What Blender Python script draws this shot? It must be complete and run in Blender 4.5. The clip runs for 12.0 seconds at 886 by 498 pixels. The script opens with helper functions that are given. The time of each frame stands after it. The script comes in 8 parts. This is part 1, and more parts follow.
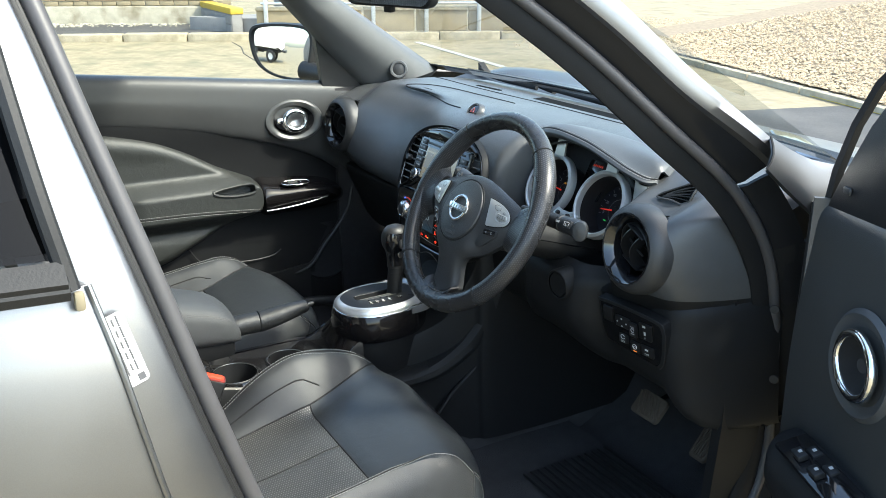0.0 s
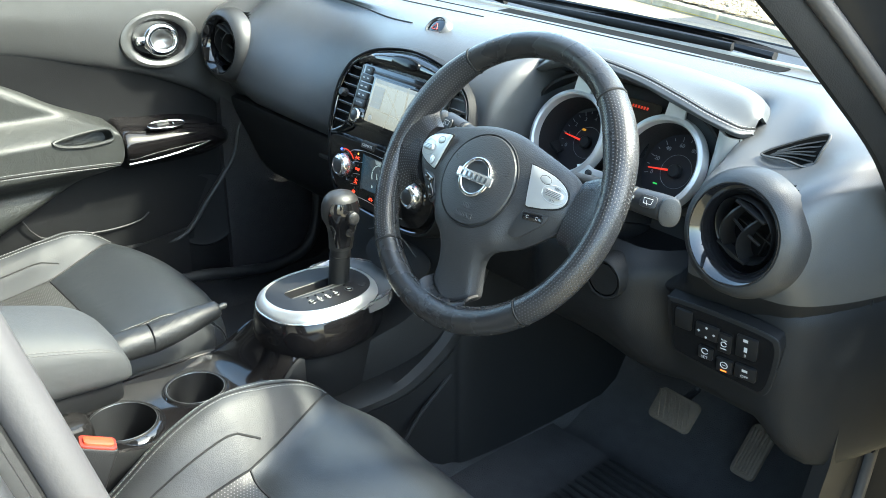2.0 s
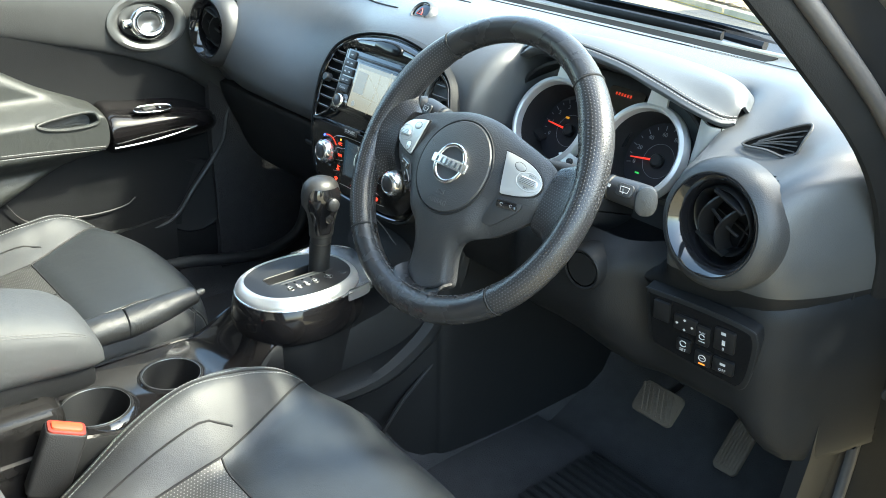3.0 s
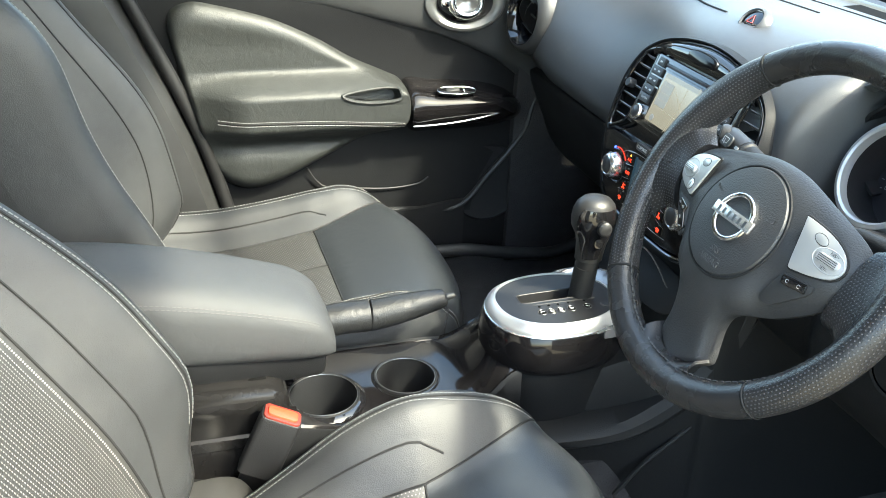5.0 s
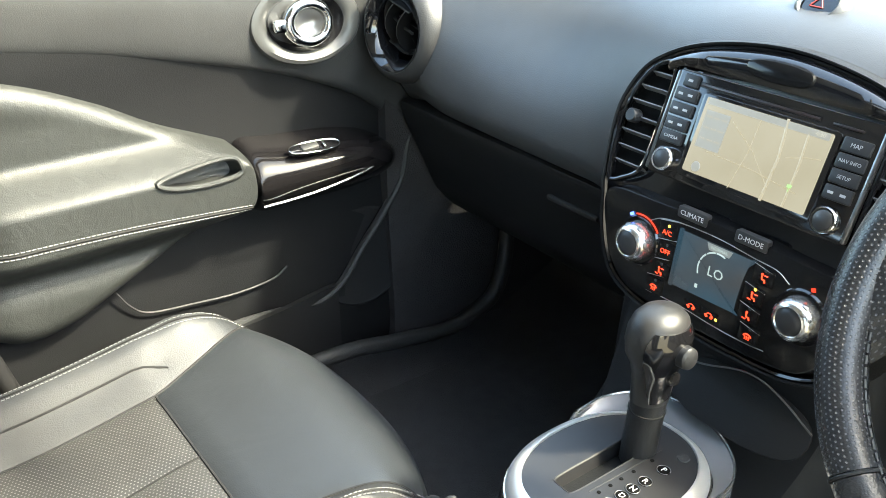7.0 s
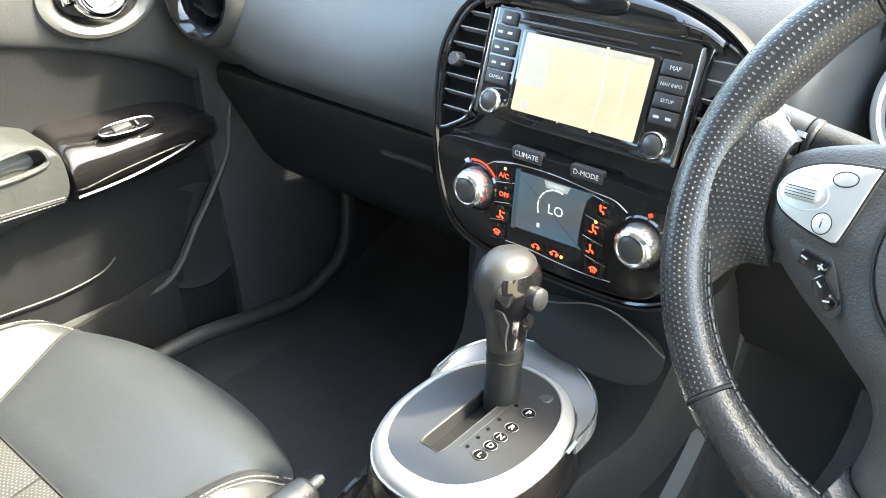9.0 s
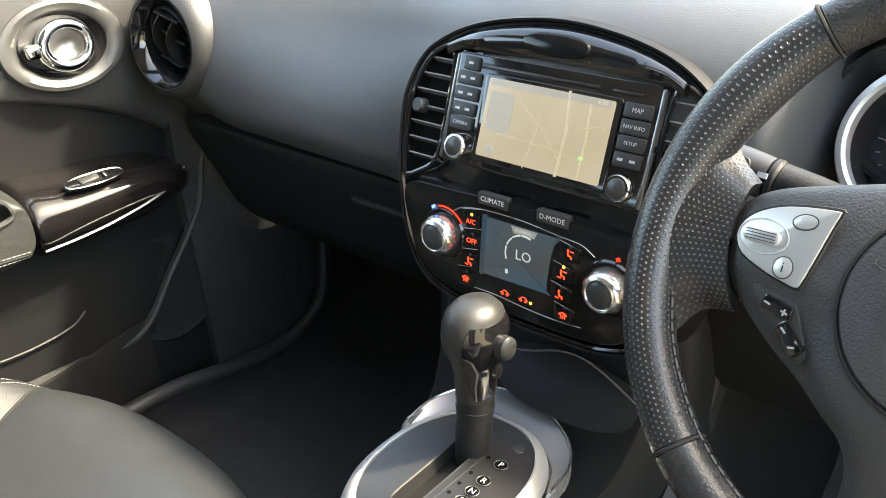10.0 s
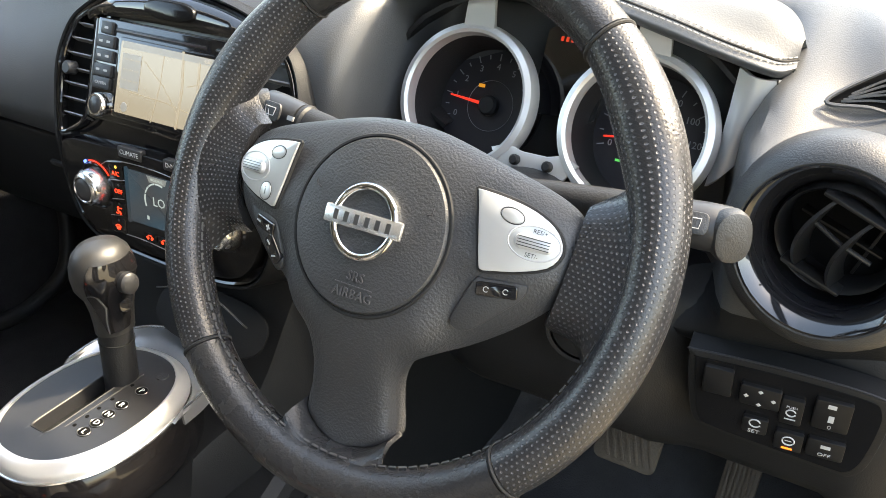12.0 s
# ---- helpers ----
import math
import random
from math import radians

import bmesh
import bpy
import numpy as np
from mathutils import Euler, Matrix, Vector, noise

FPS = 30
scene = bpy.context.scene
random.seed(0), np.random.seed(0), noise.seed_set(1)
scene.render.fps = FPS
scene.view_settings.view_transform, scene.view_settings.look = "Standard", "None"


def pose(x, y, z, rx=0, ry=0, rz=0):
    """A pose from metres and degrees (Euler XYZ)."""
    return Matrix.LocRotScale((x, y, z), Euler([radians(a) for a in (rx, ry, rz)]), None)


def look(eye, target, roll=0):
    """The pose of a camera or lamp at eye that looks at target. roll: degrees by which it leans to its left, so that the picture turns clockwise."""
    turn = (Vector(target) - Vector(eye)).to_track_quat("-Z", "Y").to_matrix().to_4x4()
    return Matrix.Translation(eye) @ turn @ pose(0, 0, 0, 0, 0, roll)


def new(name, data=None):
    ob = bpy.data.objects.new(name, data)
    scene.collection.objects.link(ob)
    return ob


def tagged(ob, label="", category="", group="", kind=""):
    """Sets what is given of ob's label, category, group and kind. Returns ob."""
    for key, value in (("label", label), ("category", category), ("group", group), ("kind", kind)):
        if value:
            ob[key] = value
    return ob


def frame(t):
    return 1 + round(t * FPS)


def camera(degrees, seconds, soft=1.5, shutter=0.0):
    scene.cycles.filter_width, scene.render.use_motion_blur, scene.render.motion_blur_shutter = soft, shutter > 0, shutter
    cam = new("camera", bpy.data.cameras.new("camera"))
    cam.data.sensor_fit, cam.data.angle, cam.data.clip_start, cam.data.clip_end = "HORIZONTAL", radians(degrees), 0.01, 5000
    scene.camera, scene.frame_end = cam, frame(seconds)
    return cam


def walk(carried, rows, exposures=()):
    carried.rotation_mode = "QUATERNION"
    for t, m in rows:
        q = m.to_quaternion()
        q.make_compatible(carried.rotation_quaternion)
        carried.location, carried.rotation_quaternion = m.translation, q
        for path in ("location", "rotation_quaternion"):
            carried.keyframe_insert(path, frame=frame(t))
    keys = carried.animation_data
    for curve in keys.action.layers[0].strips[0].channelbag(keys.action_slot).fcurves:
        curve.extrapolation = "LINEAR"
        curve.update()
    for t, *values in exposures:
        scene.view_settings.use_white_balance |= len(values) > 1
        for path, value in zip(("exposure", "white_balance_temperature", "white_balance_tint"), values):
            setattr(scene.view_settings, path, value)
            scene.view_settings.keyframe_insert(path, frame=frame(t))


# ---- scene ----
cam = camera(52.6, 12.0, 0.9)
METRES, TILT, LEAN, TURN = 1.8, -19.0, 0.0, 60.0
ORIGIN = (1.636, -0.773, 1.39)  # first eye; x = 0 is the middle of the car, +y its front
ROWS = [
    (0.0, 0.0, 0.0, 0.0, 0.0, 0.0, -0.0),
    (0.5, -0.0515, 0.112, 0.0129, -0.32, -0.61, 0.46),
    (1.0, -0.0805, 0.2162, 0.0446, -0.32, -2.96, 0.87),
    (1.5, -0.0982, 0.2801, 0.0539, -9.04, -4.34, 1.78),
    (2.0, -0.1164, 0.2993, 0.0517, -11.13, -5.67, 1.74),
    (2.5, -0.1052, 0.3023, 0.0483, -11.72, -6.2, 1.69),
    (4.5, -0.0503, 0.3268, 0.0544, 4.45, -7.29, -5.41),
    (5.0, -0.0504, 0.3859, 0.075, 10.79, -8.59, -6.61),
    (5.5, -0.0913, 0.4576, 0.0965, 10.76, -9.25, -6.55),
    (6.0, -0.1525, 0.5392, 0.1075, 8.27, -9.51, -5.64),
    (6.5, -0.1929, 0.621, 0.112, -0.75, -9.36, -3.48),
    (7.0, -0.1967, 0.6575, 0.1188, -5.85, -8.22, 2.12),
    (7.5, -0.1895, 0.6669, 0.1203, -13.11, -8.95, 4.51),
    (9.5, -0.1856, 0.678, 0.117, -16.87, -12.05, 8.08),
    (10.0, -0.1742, 0.6805, 0.1172, -17.42, -9.34, 8.78),
    (10.5, -0.1459, 0.6715, 0.1065, -20.6, -9.69, 9.73),
    (11.0, -0.1207, 0.6518, 0.0965, -26.38, -11.18, 9.77),
    (11.5, -0.0955, 0.6282, 0.0897, -27.34, -11.78, 10.22),
    (12.0, -0.0851, 0.5822, 0.0894, -26.35, -12.08, 9.12),
]
walk(cam, [(t, pose(*ORIGIN, TILT, LEAN, TURN) @ pose(METRES * x, METRES * y, METRES * z, 90 + pitch, roll, yaw)) for t, x, y, z, yaw, pitch, roll in ROWS],
     [(0.0, 2.47, 6450, 0), (1.0, 2.6, 6400, -4), (2.0, 3.55, 6550, -4), (2.7, 3.6, 6650, -4), (4.3, 3.4, 7000, -3), (5.5, 3.76, 7000, -1), (6.5, 3.97, 6950, -1), (7.0, 3.95, 7300, 0), (7.5, 3.4, 7800, 2), (8.0, 3.6, 7800, 2), (9.3, 4.87, 7500, 2), (9.5, 4.82, 7600, 3), (10.0, 3.85, 8200, 6), (10.5, 3.86, 8400, 7), (11.0, 4.2, 8300, 8), (11.5, 4.05, 8300, 8), (12.0, 3.65, 8300, 8)])

# ---------------------------------------------------------------- world, sun
SUN_FROM = Vector((0.522, 0.438, 0.731)).normalized()
world = bpy.data.worlds.new("sky")
scene.world = world
world.use_nodes = True
_n = world.node_tree.nodes
_sky = _n.new("ShaderNodeTexSky")
_sky.sky_type, _sky.sun_disc = "NISHITA", False
_sky.sun_elevation = math.asin(SUN_FROM.z)
_sky.sun_rotation = math.atan2(SUN_FROM.x, SUN_FROM.y)
_sky.air_density, _sky.dust_density = 1.0, 2.5
world.node_tree.links.new(_sky.outputs[0], _n["Background"].inputs[0])
_n["Background"].inputs[1].default_value = 0.15
_sun = bpy.data.lights.new("sun", "SUN")
_sun.energy, _sun.angle, _sun.color = 1.2, radians(4), (1.0, 0.95, 0.87)
sun = new("sun", _sun)
sun.matrix_world = look(SUN_FROM * 20, (0, 0, 0))


# ---------------------------------------------------------------- materials
def material(name, color, rough=0.5, metal=0.0, vary=0.25, size=40.0, bump=0.0, grain=400.0, coat=0.0, spec=0.5,
             dirt=None, dirt_size=6.0, dirt_amount=0.35, emit=None, power=0.0, coords="Object", rvary=0.12, wrinkle=0.0, wrinkle_size=38.0):
    m = bpy.data.materials.new(name)
    m.use_nodes = True
    t = m.node_tree
    n, ln = t.nodes, t.links
    b = n["Principled BSDF"]
    b.inputs["Metallic"].default_value = metal
    b.inputs["Coat Weight"].default_value = coat
    b.inputs["Coat Roughness"].default_value = 0.04
    b.inputs["Specular IOR Level"].default_value = spec
    tc = n.new("ShaderNodeTexCoord")
    fine, broad = n.new("ShaderNodeTexNoise"), n.new("ShaderNodeTexNoise")
    fine.inputs["Scale"].default_value, fine.inputs["Detail"].default_value = size, 5
    broad.inputs["Scale"].default_value, broad.inputs["Detail"].default_value = dirt_size, 6
    for k in (fine, broad):
        ln.new(tc.outputs[coords], k.inputs["Vector"])
    ramp = n.new("ShaderNodeMapRange")
    ramp.inputs["To Min"].default_value, ramp.inputs["To Max"].default_value = 1 - vary, 1 + vary
    ln.new(fine.outputs["Fac"], ramp.inputs["Value"])
    mul = n.new("ShaderNodeVectorMath")
    mul.operation = "SCALE"
    mul.inputs[0].default_value = color
    ln.new(ramp.outputs[0], mul.inputs["Scale"])
    mix = n.new("ShaderNodeMix")
    mix.data_type = "RGBA"
    step = n.new("ShaderNodeMapRange")
    step.inputs["From Min"].default_value, step.inputs["From Max"].default_value = 0.48, 0.72
    step.inputs["To Max"].default_value = dirt_amount
    ln.new(broad.outputs["Fac"], step.inputs["Value"])
    ln.new(step.outputs[0], mix.inputs["Factor"])
    ln.new(mul.outputs[0], mix.inputs[6])
    mix.inputs[7].default_value = (*(dirt or [c * 1.25 for c in color]), 1)
    ln.new(mix.outputs[2], b.inputs["Base Color"])
    rr = n.new("ShaderNodeMapRange")
    rr.inputs["To Min"].default_value, rr.inputs["To Max"].default_value = max(0.02, rough - rvary), min(1, rough + rvary)
    ln.new(broad.outputs["Fac"], rr.inputs["Value"])
    ln.new(rr.outputs[0], b.inputs["Roughness"])
    if bump:
        v = n.new("ShaderNodeTexNoise")
        v.inputs["Scale"].default_value, v.inputs["Detail"].default_value = grain, 3
        ln.new(tc.outputs[coords], v.inputs["Vector"])
        bp = n.new("ShaderNodeBump")
        bp.inputs["Strength"].default_value, bp.inputs["Distance"].default_value = bump, 0.002
        ln.new(v.outputs["Fac"], bp.inputs["Height"])
        ln.new(bp.outputs[0], b.inputs["Normal"])
        if wrinkle:
            w = n.new("ShaderNodeTexNoise")
            w.inputs["Scale"].default_value, w.inputs["Detail"].default_value, w.inputs["Distortion"].default_value = wrinkle_size, 4, 1.2
            ln.new(tc.outputs[coords], w.inputs["Vector"])
            wb = n.new("ShaderNodeBump")
            wb.inputs["Strength"].default_value, wb.inputs["Distance"].default_value = wrinkle, 0.006
            ln.new(w.outputs["Fac"], wb.inputs["Height"])
            ln.new(wb.outputs[0], bp.inputs["Normal"])
    if emit:
        b.inputs["Emission Color"].default_value = (*emit, 1)
        b.inputs["Emission Strength"].default_value = power
    return m


def perforate(m, pitch=0.004, hole=0.26, dark=0.35, lift=0.5, apart=1.0, stagger=0.5):
    """Rows of small holes over a leather, on the mesh's own metre-sized UV; dark multiplies the colour in the holes,
    paler above 1; apart widens the gap between the rows.
    """
    t = m.node_tree
    n, ln = t.nodes, t.links
    b = n["Principled BSDF"]
    uv = n.new("ShaderNodeTexCoord")
    sc = n.new("ShaderNodeVectorMath")
    sc.operation = "SCALE"
    sc.inputs["Scale"].default_value = 1 / pitch
    ln.new(uv.outputs["UV"], sc.inputs[0])
    sep = n.new("ShaderNodeSeparateXYZ")
    ln.new(sc.outputs[0], sep.inputs[0])
    across = n.new("ShaderNodeMath"); across.operation = "DIVIDE"; across.inputs[1].default_value = apart
    ln.new(sep.outputs[1], across.inputs[0])
    row = n.new("ShaderNodeMath"); row.operation = "FLOOR"
    ln.new(across.outputs[0], row.inputs[0])
    half = n.new("ShaderNodeMath"); half.operation = "MULTIPLY"; half.inputs[1].default_value = stagger
    ln.new(row.outputs[0], half.inputs[0])
    add = n.new("ShaderNodeMath"); add.operation = "ADD"
    ln.new(sep.outputs[0], add.inputs[0]); ln.new(half.outputs[0], add.inputs[1])
    com = n.new("ShaderNodeCombineXYZ")
    for k, src in enumerate((add, None)):
        f = n.new("ShaderNodeMath"); f.operation = "FRACT"
        ln.new(add.outputs[0] if k == 0 else across.outputs[0], f.inputs[0])
        s = n.new("ShaderNodeMath"); s.operation = "SUBTRACT"; s.inputs[1].default_value = 0.5
        ln.new(f.outputs[0], s.inputs[0])
        wide = n.new("ShaderNodeMath"); wide.operation = "MULTIPLY"; wide.inputs[1].default_value = 1.0 if k == 0 else apart
        ln.new(s.outputs[0], wide.inputs[0])
        ln.new(wide.outputs[0], com.inputs[k])
    ln_ = n.new("ShaderNodeVectorMath"); ln_.operation = "LENGTH"
    ln.new(com.outputs[0], ln_.inputs[0])
    mask = n.new("ShaderNodeMapRange")
    mask.inputs["From Min"].default_value, mask.inputs["From Max"].default_value = hole * 0.75, hole * 1.25
    ln.new(ln_.outputs["Value"], mask.inputs["Value"])
    old = b.inputs["Base Color"].links[0].from_socket
    tone = n.new("ShaderNodeMapRange")
    tone.inputs["To Min"].default_value = dark
    ln.new(mask.outputs[0], tone.inputs["Value"])
    mu = n.new("ShaderNodeVectorMath"); mu.operation = "SCALE"
    ln.new(old, mu.inputs[0]); ln.new(tone.outputs[0], mu.inputs["Scale"])
    ln.new(mu.outputs[0], b.inputs["Base Color"])
    bp = n.new("ShaderNodeBump")
    bp.inputs["Strength"].default_value, bp.inputs["Distance"].default_value = lift, 0.001
    ln.new(mask.outputs[0], bp.inputs["Height"])
    if b.inputs["Normal"].links:
        ln.new(b.inputs["Normal"].links[0].from_socket, bp.inputs["Normal"])
    ln.new(bp.outputs[0], b.inputs["Normal"])
    return m


PLASTIC = material("grained_black_plastic", (0.058, 0.060, 0.062), 0.38, bump=0.18, grain=1000, vary=0.12, dirt=(0.064, 0.065, 0.065), dirt_amount=0.3)
PLASTIC_HARD = material("hard_black_plastic", (0.014, 0.0145, 0.0155), 0.5, bump=0.2, grain=700, vary=0.15, spec=0.32)
PLASTIC_GREY = material("charcoal_plastic", (0.027, 0.0275, 0.028), 0.45, bump=0.25, grain=800, vary=0.12)
HUB_PLASTIC = material("grained_hub_plastic", (0.036, 0.0365, 0.0375), 0.46, bump=0.35, grain=620, vary=0.12, rvary=0.06)
DOOR_TRIM = material("grained_door_plastic", (0.036, 0.037, 0.0375), 0.42, bump=0.22, grain=900, vary=0.12)
GATE = material("dark_gate_plastic", (0.020, 0.020, 0.021), 0.4, vary=0.1)
PILLAR_TRIM = material("grey_pillar_trim", (0.075, 0.078, 0.08), 0.6, bump=0.2, grain=600, vary=0.1)
GLOSS = material("gloss_black", (0.008, 0.008, 0.009), 0.08, coat=0.6, vary=0.1, rvary=0.04)
HEADLINING = material("pale_headlining", (0.50, 0.50, 0.48), 0.9, bump=0.3, grain=900, vary=0.08)
PANEL_BLACK = material("black_lacquer_panel", (0.007, 0.007, 0.0075), 0.16, vary=0.1, spec=0.3, rvary=0.05)
GLOSS_PLUM = material("gloss_dark_plum", (0.0085, 0.0078, 0.0082), 0.09, spec=0.3, coat=0.12, vary=0.2, rvary=0.04)
SATIN = material("satin_silver", (0.74, 0.74, 0.73), 0.26, metal=0.85, vary=0.05, rvary=0.06)
SILVER = material("silver_paint", (0.55, 0.55, 0.54), 0.35, metal=0.55, vary=0.05, rvary=0.06)
CHROME = material("chrome", (0.86, 0.86, 0.86), 0.06, metal=1.0, vary=0.02, rvary=0.03)
LEATHER = material("black_leather", (0.026, 0.0275, 0.029), 0.48, wrinkle=0.09, bump=0.24, grain=750, vary=0.2, dirt=(0.042, 0.042, 0.041), dirt_size=14, dirt_amount=0.4)
LEATHER_SOFT = material("soft_black_leather", (0.026, 0.029, 0.032), 0.37, wrinkle=0.10, wrinkle_size=22, bump=0.16, grain=750, vary=0.15, dirt_size=9)
# Both seat leathers have holes coloured several times paler than the hide.
LEATHER_HOLES = perforate(material("perforated_leather", (0.034, 0.0335, 0.032), 0.45, wrinkle=0.15, bump=0.15, grain=600, vary=0.15), 0.0046, 0.19, 4.2, 0.3)
LEATHER_ROWS = perforate(material("row_perforated_leather", (0.034, 0.0335, 0.032), 0.46, wrinkle=0.08, bump=0.15, grain=600, vary=0.15), 0.0030, 0.33, 6.0, 0.3, 2.2, 0.0)
RIM_LEATHER = material("wheel_leather", (0.022, 0.022, 0.023), 0.27, bump=0.28, grain=520, vary=0.2, dirt=(0.04, 0.037, 0.033), dirt_size=30)
# Rim holes are painted paler, for the glints on their edges.
RIM_HOLES = perforate(material("perforated_wheel_leather", (0.021, 0.021, 0.022), 0.28, bump=0.2, grain=500, vary=0.2), 0.0034, 0.19, 3.4, 0.6)
FABRIC = material("grey_armrest_vinyl", (0.046, 0.048, 0.050), 0.56, wrinkle=0.12, bump=0.3, grain=1600, vary=0.12)
DOOR_CLOTH = material("padded_door_leather", (0.025, 0.027, 0.0255), 0.46, wrinkle=0.2, bump=0.3, grain=700, vary=0.15)
STITCH = material("pale_grey_thread", (0.20, 0.20, 0.196), 0.8, vary=0.2)
SEAM = material("dark_seam", (0.008, 0.008, 0.008), 0.8)
CARPET = material("black_carpet", (0.034, 0.033, 0.035), 0.95, bump=0.8, grain=500, vary=0.4, dirt=(0.035, 0.032, 0.029), dirt_size=10)
RUBBER = material("black_rubber", (0.011, 0.011, 0.0115), 0.55, bump=0.15, grain=300, spec=0.35)
PEDAL = material("worn_pedal_rubber", (0.085, 0.068, 0.052), 0.8, bump=0.5, grain=300, vary=0.3)
# Near-black: stands in for shade inside openings, also colours small dark marks.
VOID = material("cavity_shade_and_dark_marks", (0.006, 0.006, 0.006), 0.8, spec=0.05)
PAINT = material("gunmetal_car_paint", (0.20, 0.203, 0.212), 0.37, metal=0.95, coat=0.5, vary=0.1, size=900, rvary=0.05)
# Darker copy of the gunmetal; tones down bright sky reflection in the colour.
PAINT_DIM = material("darkened_copy_of_car_paint", (0.075, 0.077, 0.081), 0.42, metal=0.4, coat=0.3, vary=0.06, size=700)
RED = material("red_plastic", (0.75, 0.07, 0.03), 0.35, vary=0.1)
RED_DARK = material("dark_red_plastic", (0.22, 0.03, 0.02), 0.4, vary=0.1)
WHITE = material("white_print", (0.75, 0.75, 0.73), 0.6, vary=0.05)
GREY_PRINT = material("grey_print", (0.42, 0.42, 0.42), 0.6, vary=0.05)
BOWL = material("grey_satin_bowl", (0.065, 0.066, 0.065), 0.36, metal=0.3, vary=0.05)
KEY = material("dark_key_plastic", (0.021, 0.0215, 0.023), 0.42, vary=0.1)
LAMP_RED = material("lit_red_mark", (0.3, 0.02, 0.01), 0.5, emit=(1.0, 0.05, 0.02), power=0.27)
RING_SILVER = material("satin_ring_silver", (0.56, 0.56, 0.55), 0.36, metal=0.6, vary=0.06, rvary=0.06)
KNOB_GREY = material("matt_grey_cap", (0.032, 0.033, 0.035), 0.38, vary=0.12)
KNOB_LEATHER = material("worn_smooth_knob_leather", (0.022, 0.0217, 0.0215), 0.42, bump=0.12, grain=900, vary=0.15)
LAMP_AMBER = material("lit_amber_mark", (0.4, 0.2, 0.02), 0.5, emit=(1.0, 0.45, 0.05), power=0.4)
LAMP_AMBER_DIM = material("dim_amber_lamp", (0.2, 0.1, 0.02), 0.5, emit=(1.0, 0.45, 0.05), power=0.05)
LAMP_RED_DIM = material("dim_red_figures", (0.15, 0.02, 0.01), 0.5, emit=(1.0, 0.06, 0.02), power=0.05)
LAMP_RED_SOFT = material("soft_red_mark", (0.25, 0.02, 0.01), 0.5, emit=(1.0, 0.05, 0.02), power=0.09)
LAMP_ORANGE = material("lit_orange_bar", (0.3, 0.08, 0.02), 0.5, emit=(1.0, 0.22, 0.03), power=0.22)
LAMP_BLUE = material("lit_blue_mark", (0.02, 0.05, 0.4), 0.5, emit=(0.1, 0.2, 1.0), power=0.3)
LAMP_GREEN = material("lit_green_mark", (0.02, 0.2, 0.04), 0.5, emit=(0.1, 0.9, 0.2), power=0.06)
NEEDLE = material("red_needle", (0.7, 0.03, 0.02), 0.4, emit=(1.0, 0.05, 0.03), power=0.07)
KNEE = material("black_knee_plastic", (0.0095, 0.0099, 0.0107), 0.55, bump=0.2, grain=700, vary=0.15, spec=0.2)
DARK_CHROME = material("dark_chrome", (0.22, 0.22, 0.22), 0.3, metal=0.9, vary=0.05)
DIAL = material("dial_face", (0.010, 0.010, 0.014), 0.5, vary=0.1)


def glass(name, color=(1, 1, 1), rough=0.0, mirror=0.045):
    """A thin pane: mostly clear, with a mirror part."""
    m = bpy.data.materials.new(name)
    m.use_nodes = True
    n, ln = m.node_tree.nodes, m.node_tree.links
    n.remove(n["Principled BSDF"])
    a, g, x = n.new("ShaderNodeBsdfTransparent"), n.new("ShaderNodeBsdfGlossy"), n.new("ShaderNodeMixShader")
    a.inputs[0].default_value = (*color, 1)
    g.inputs["Roughness"].default_value = rough
    lw, pw, ad = n.new("ShaderNodeLayerWeight"), n.new("ShaderNodeMath"), n.new("ShaderNodeMath")
    lw.inputs[0].default_value = 0.5
    pw.operation, ad.operation = "POWER", "MULTIPLY_ADD"
    pw.inputs[1].default_value, ad.inputs[1].default_value, ad.inputs[2].default_value = 4.0, 0.8, mirror
    ln.new(lw.outputs["Facing"], pw.inputs[0]); ln.new(pw.outputs[0], ad.inputs[0]); ln.new(ad.outputs[0], x.inputs[0])
    ln.new(a.outputs[0], x.inputs[1]); ln.new(g.outputs[0], x.inputs[2])
    ln.new(x.outputs[0], n["Material Output"].inputs[0])
    return m


GLASS = glass("window_glass", (0.93, 0.96, 0.94))
GLASS_DARK = glass("privacy_glass", (0.06, 0.065, 0.075), 0.0, 0.014)
MIRROR = material("mirror", (0.85, 0.86, 0.87), 0.02, metal=1.0, vary=0.0, rvary=0.01)


# ---------------------------------------------------------------- mesh helpers
def thing(name, label, category, m=None, group="", kind=""):
    ob = new(name)
    ob.empty_display_size = 0.05
    if m is not None:
        ob.matrix_world = m
    return tagged(ob, label, category, group, kind)


def to_mesh(bm, name, mat, smooth=True, angle=38):
    bmesh.ops.recalc_face_normals(bm, faces=bm.faces)
    me = bpy.data.meshes.new(name)
    bm.to_mesh(me)
    bm.free()
    for k in (mat if isinstance(mat, (list, tuple)) else [mat]):
        me.materials.append(k)
    if smooth:
        me.shade_smooth()
        me.set_sharp_from_angle(angle=radians(angle))
    return me


def part(name, bm, mat, parent=None, label="", smooth=True, angle=38):
    me = bm if isinstance(bm, bpy.types.Mesh) else to_mesh(bm, name, mat, smooth, angle)
    ob = new(name, me)
    ob.parent = parent
    if label:
        ob["label"] = label
    return ob


def solo(name, bm, mat, label, category, kind="", group="", smooth=True, angle=38):
    return tagged(part(name, bm, mat, None, "", smooth, angle), label, category, group, kind)


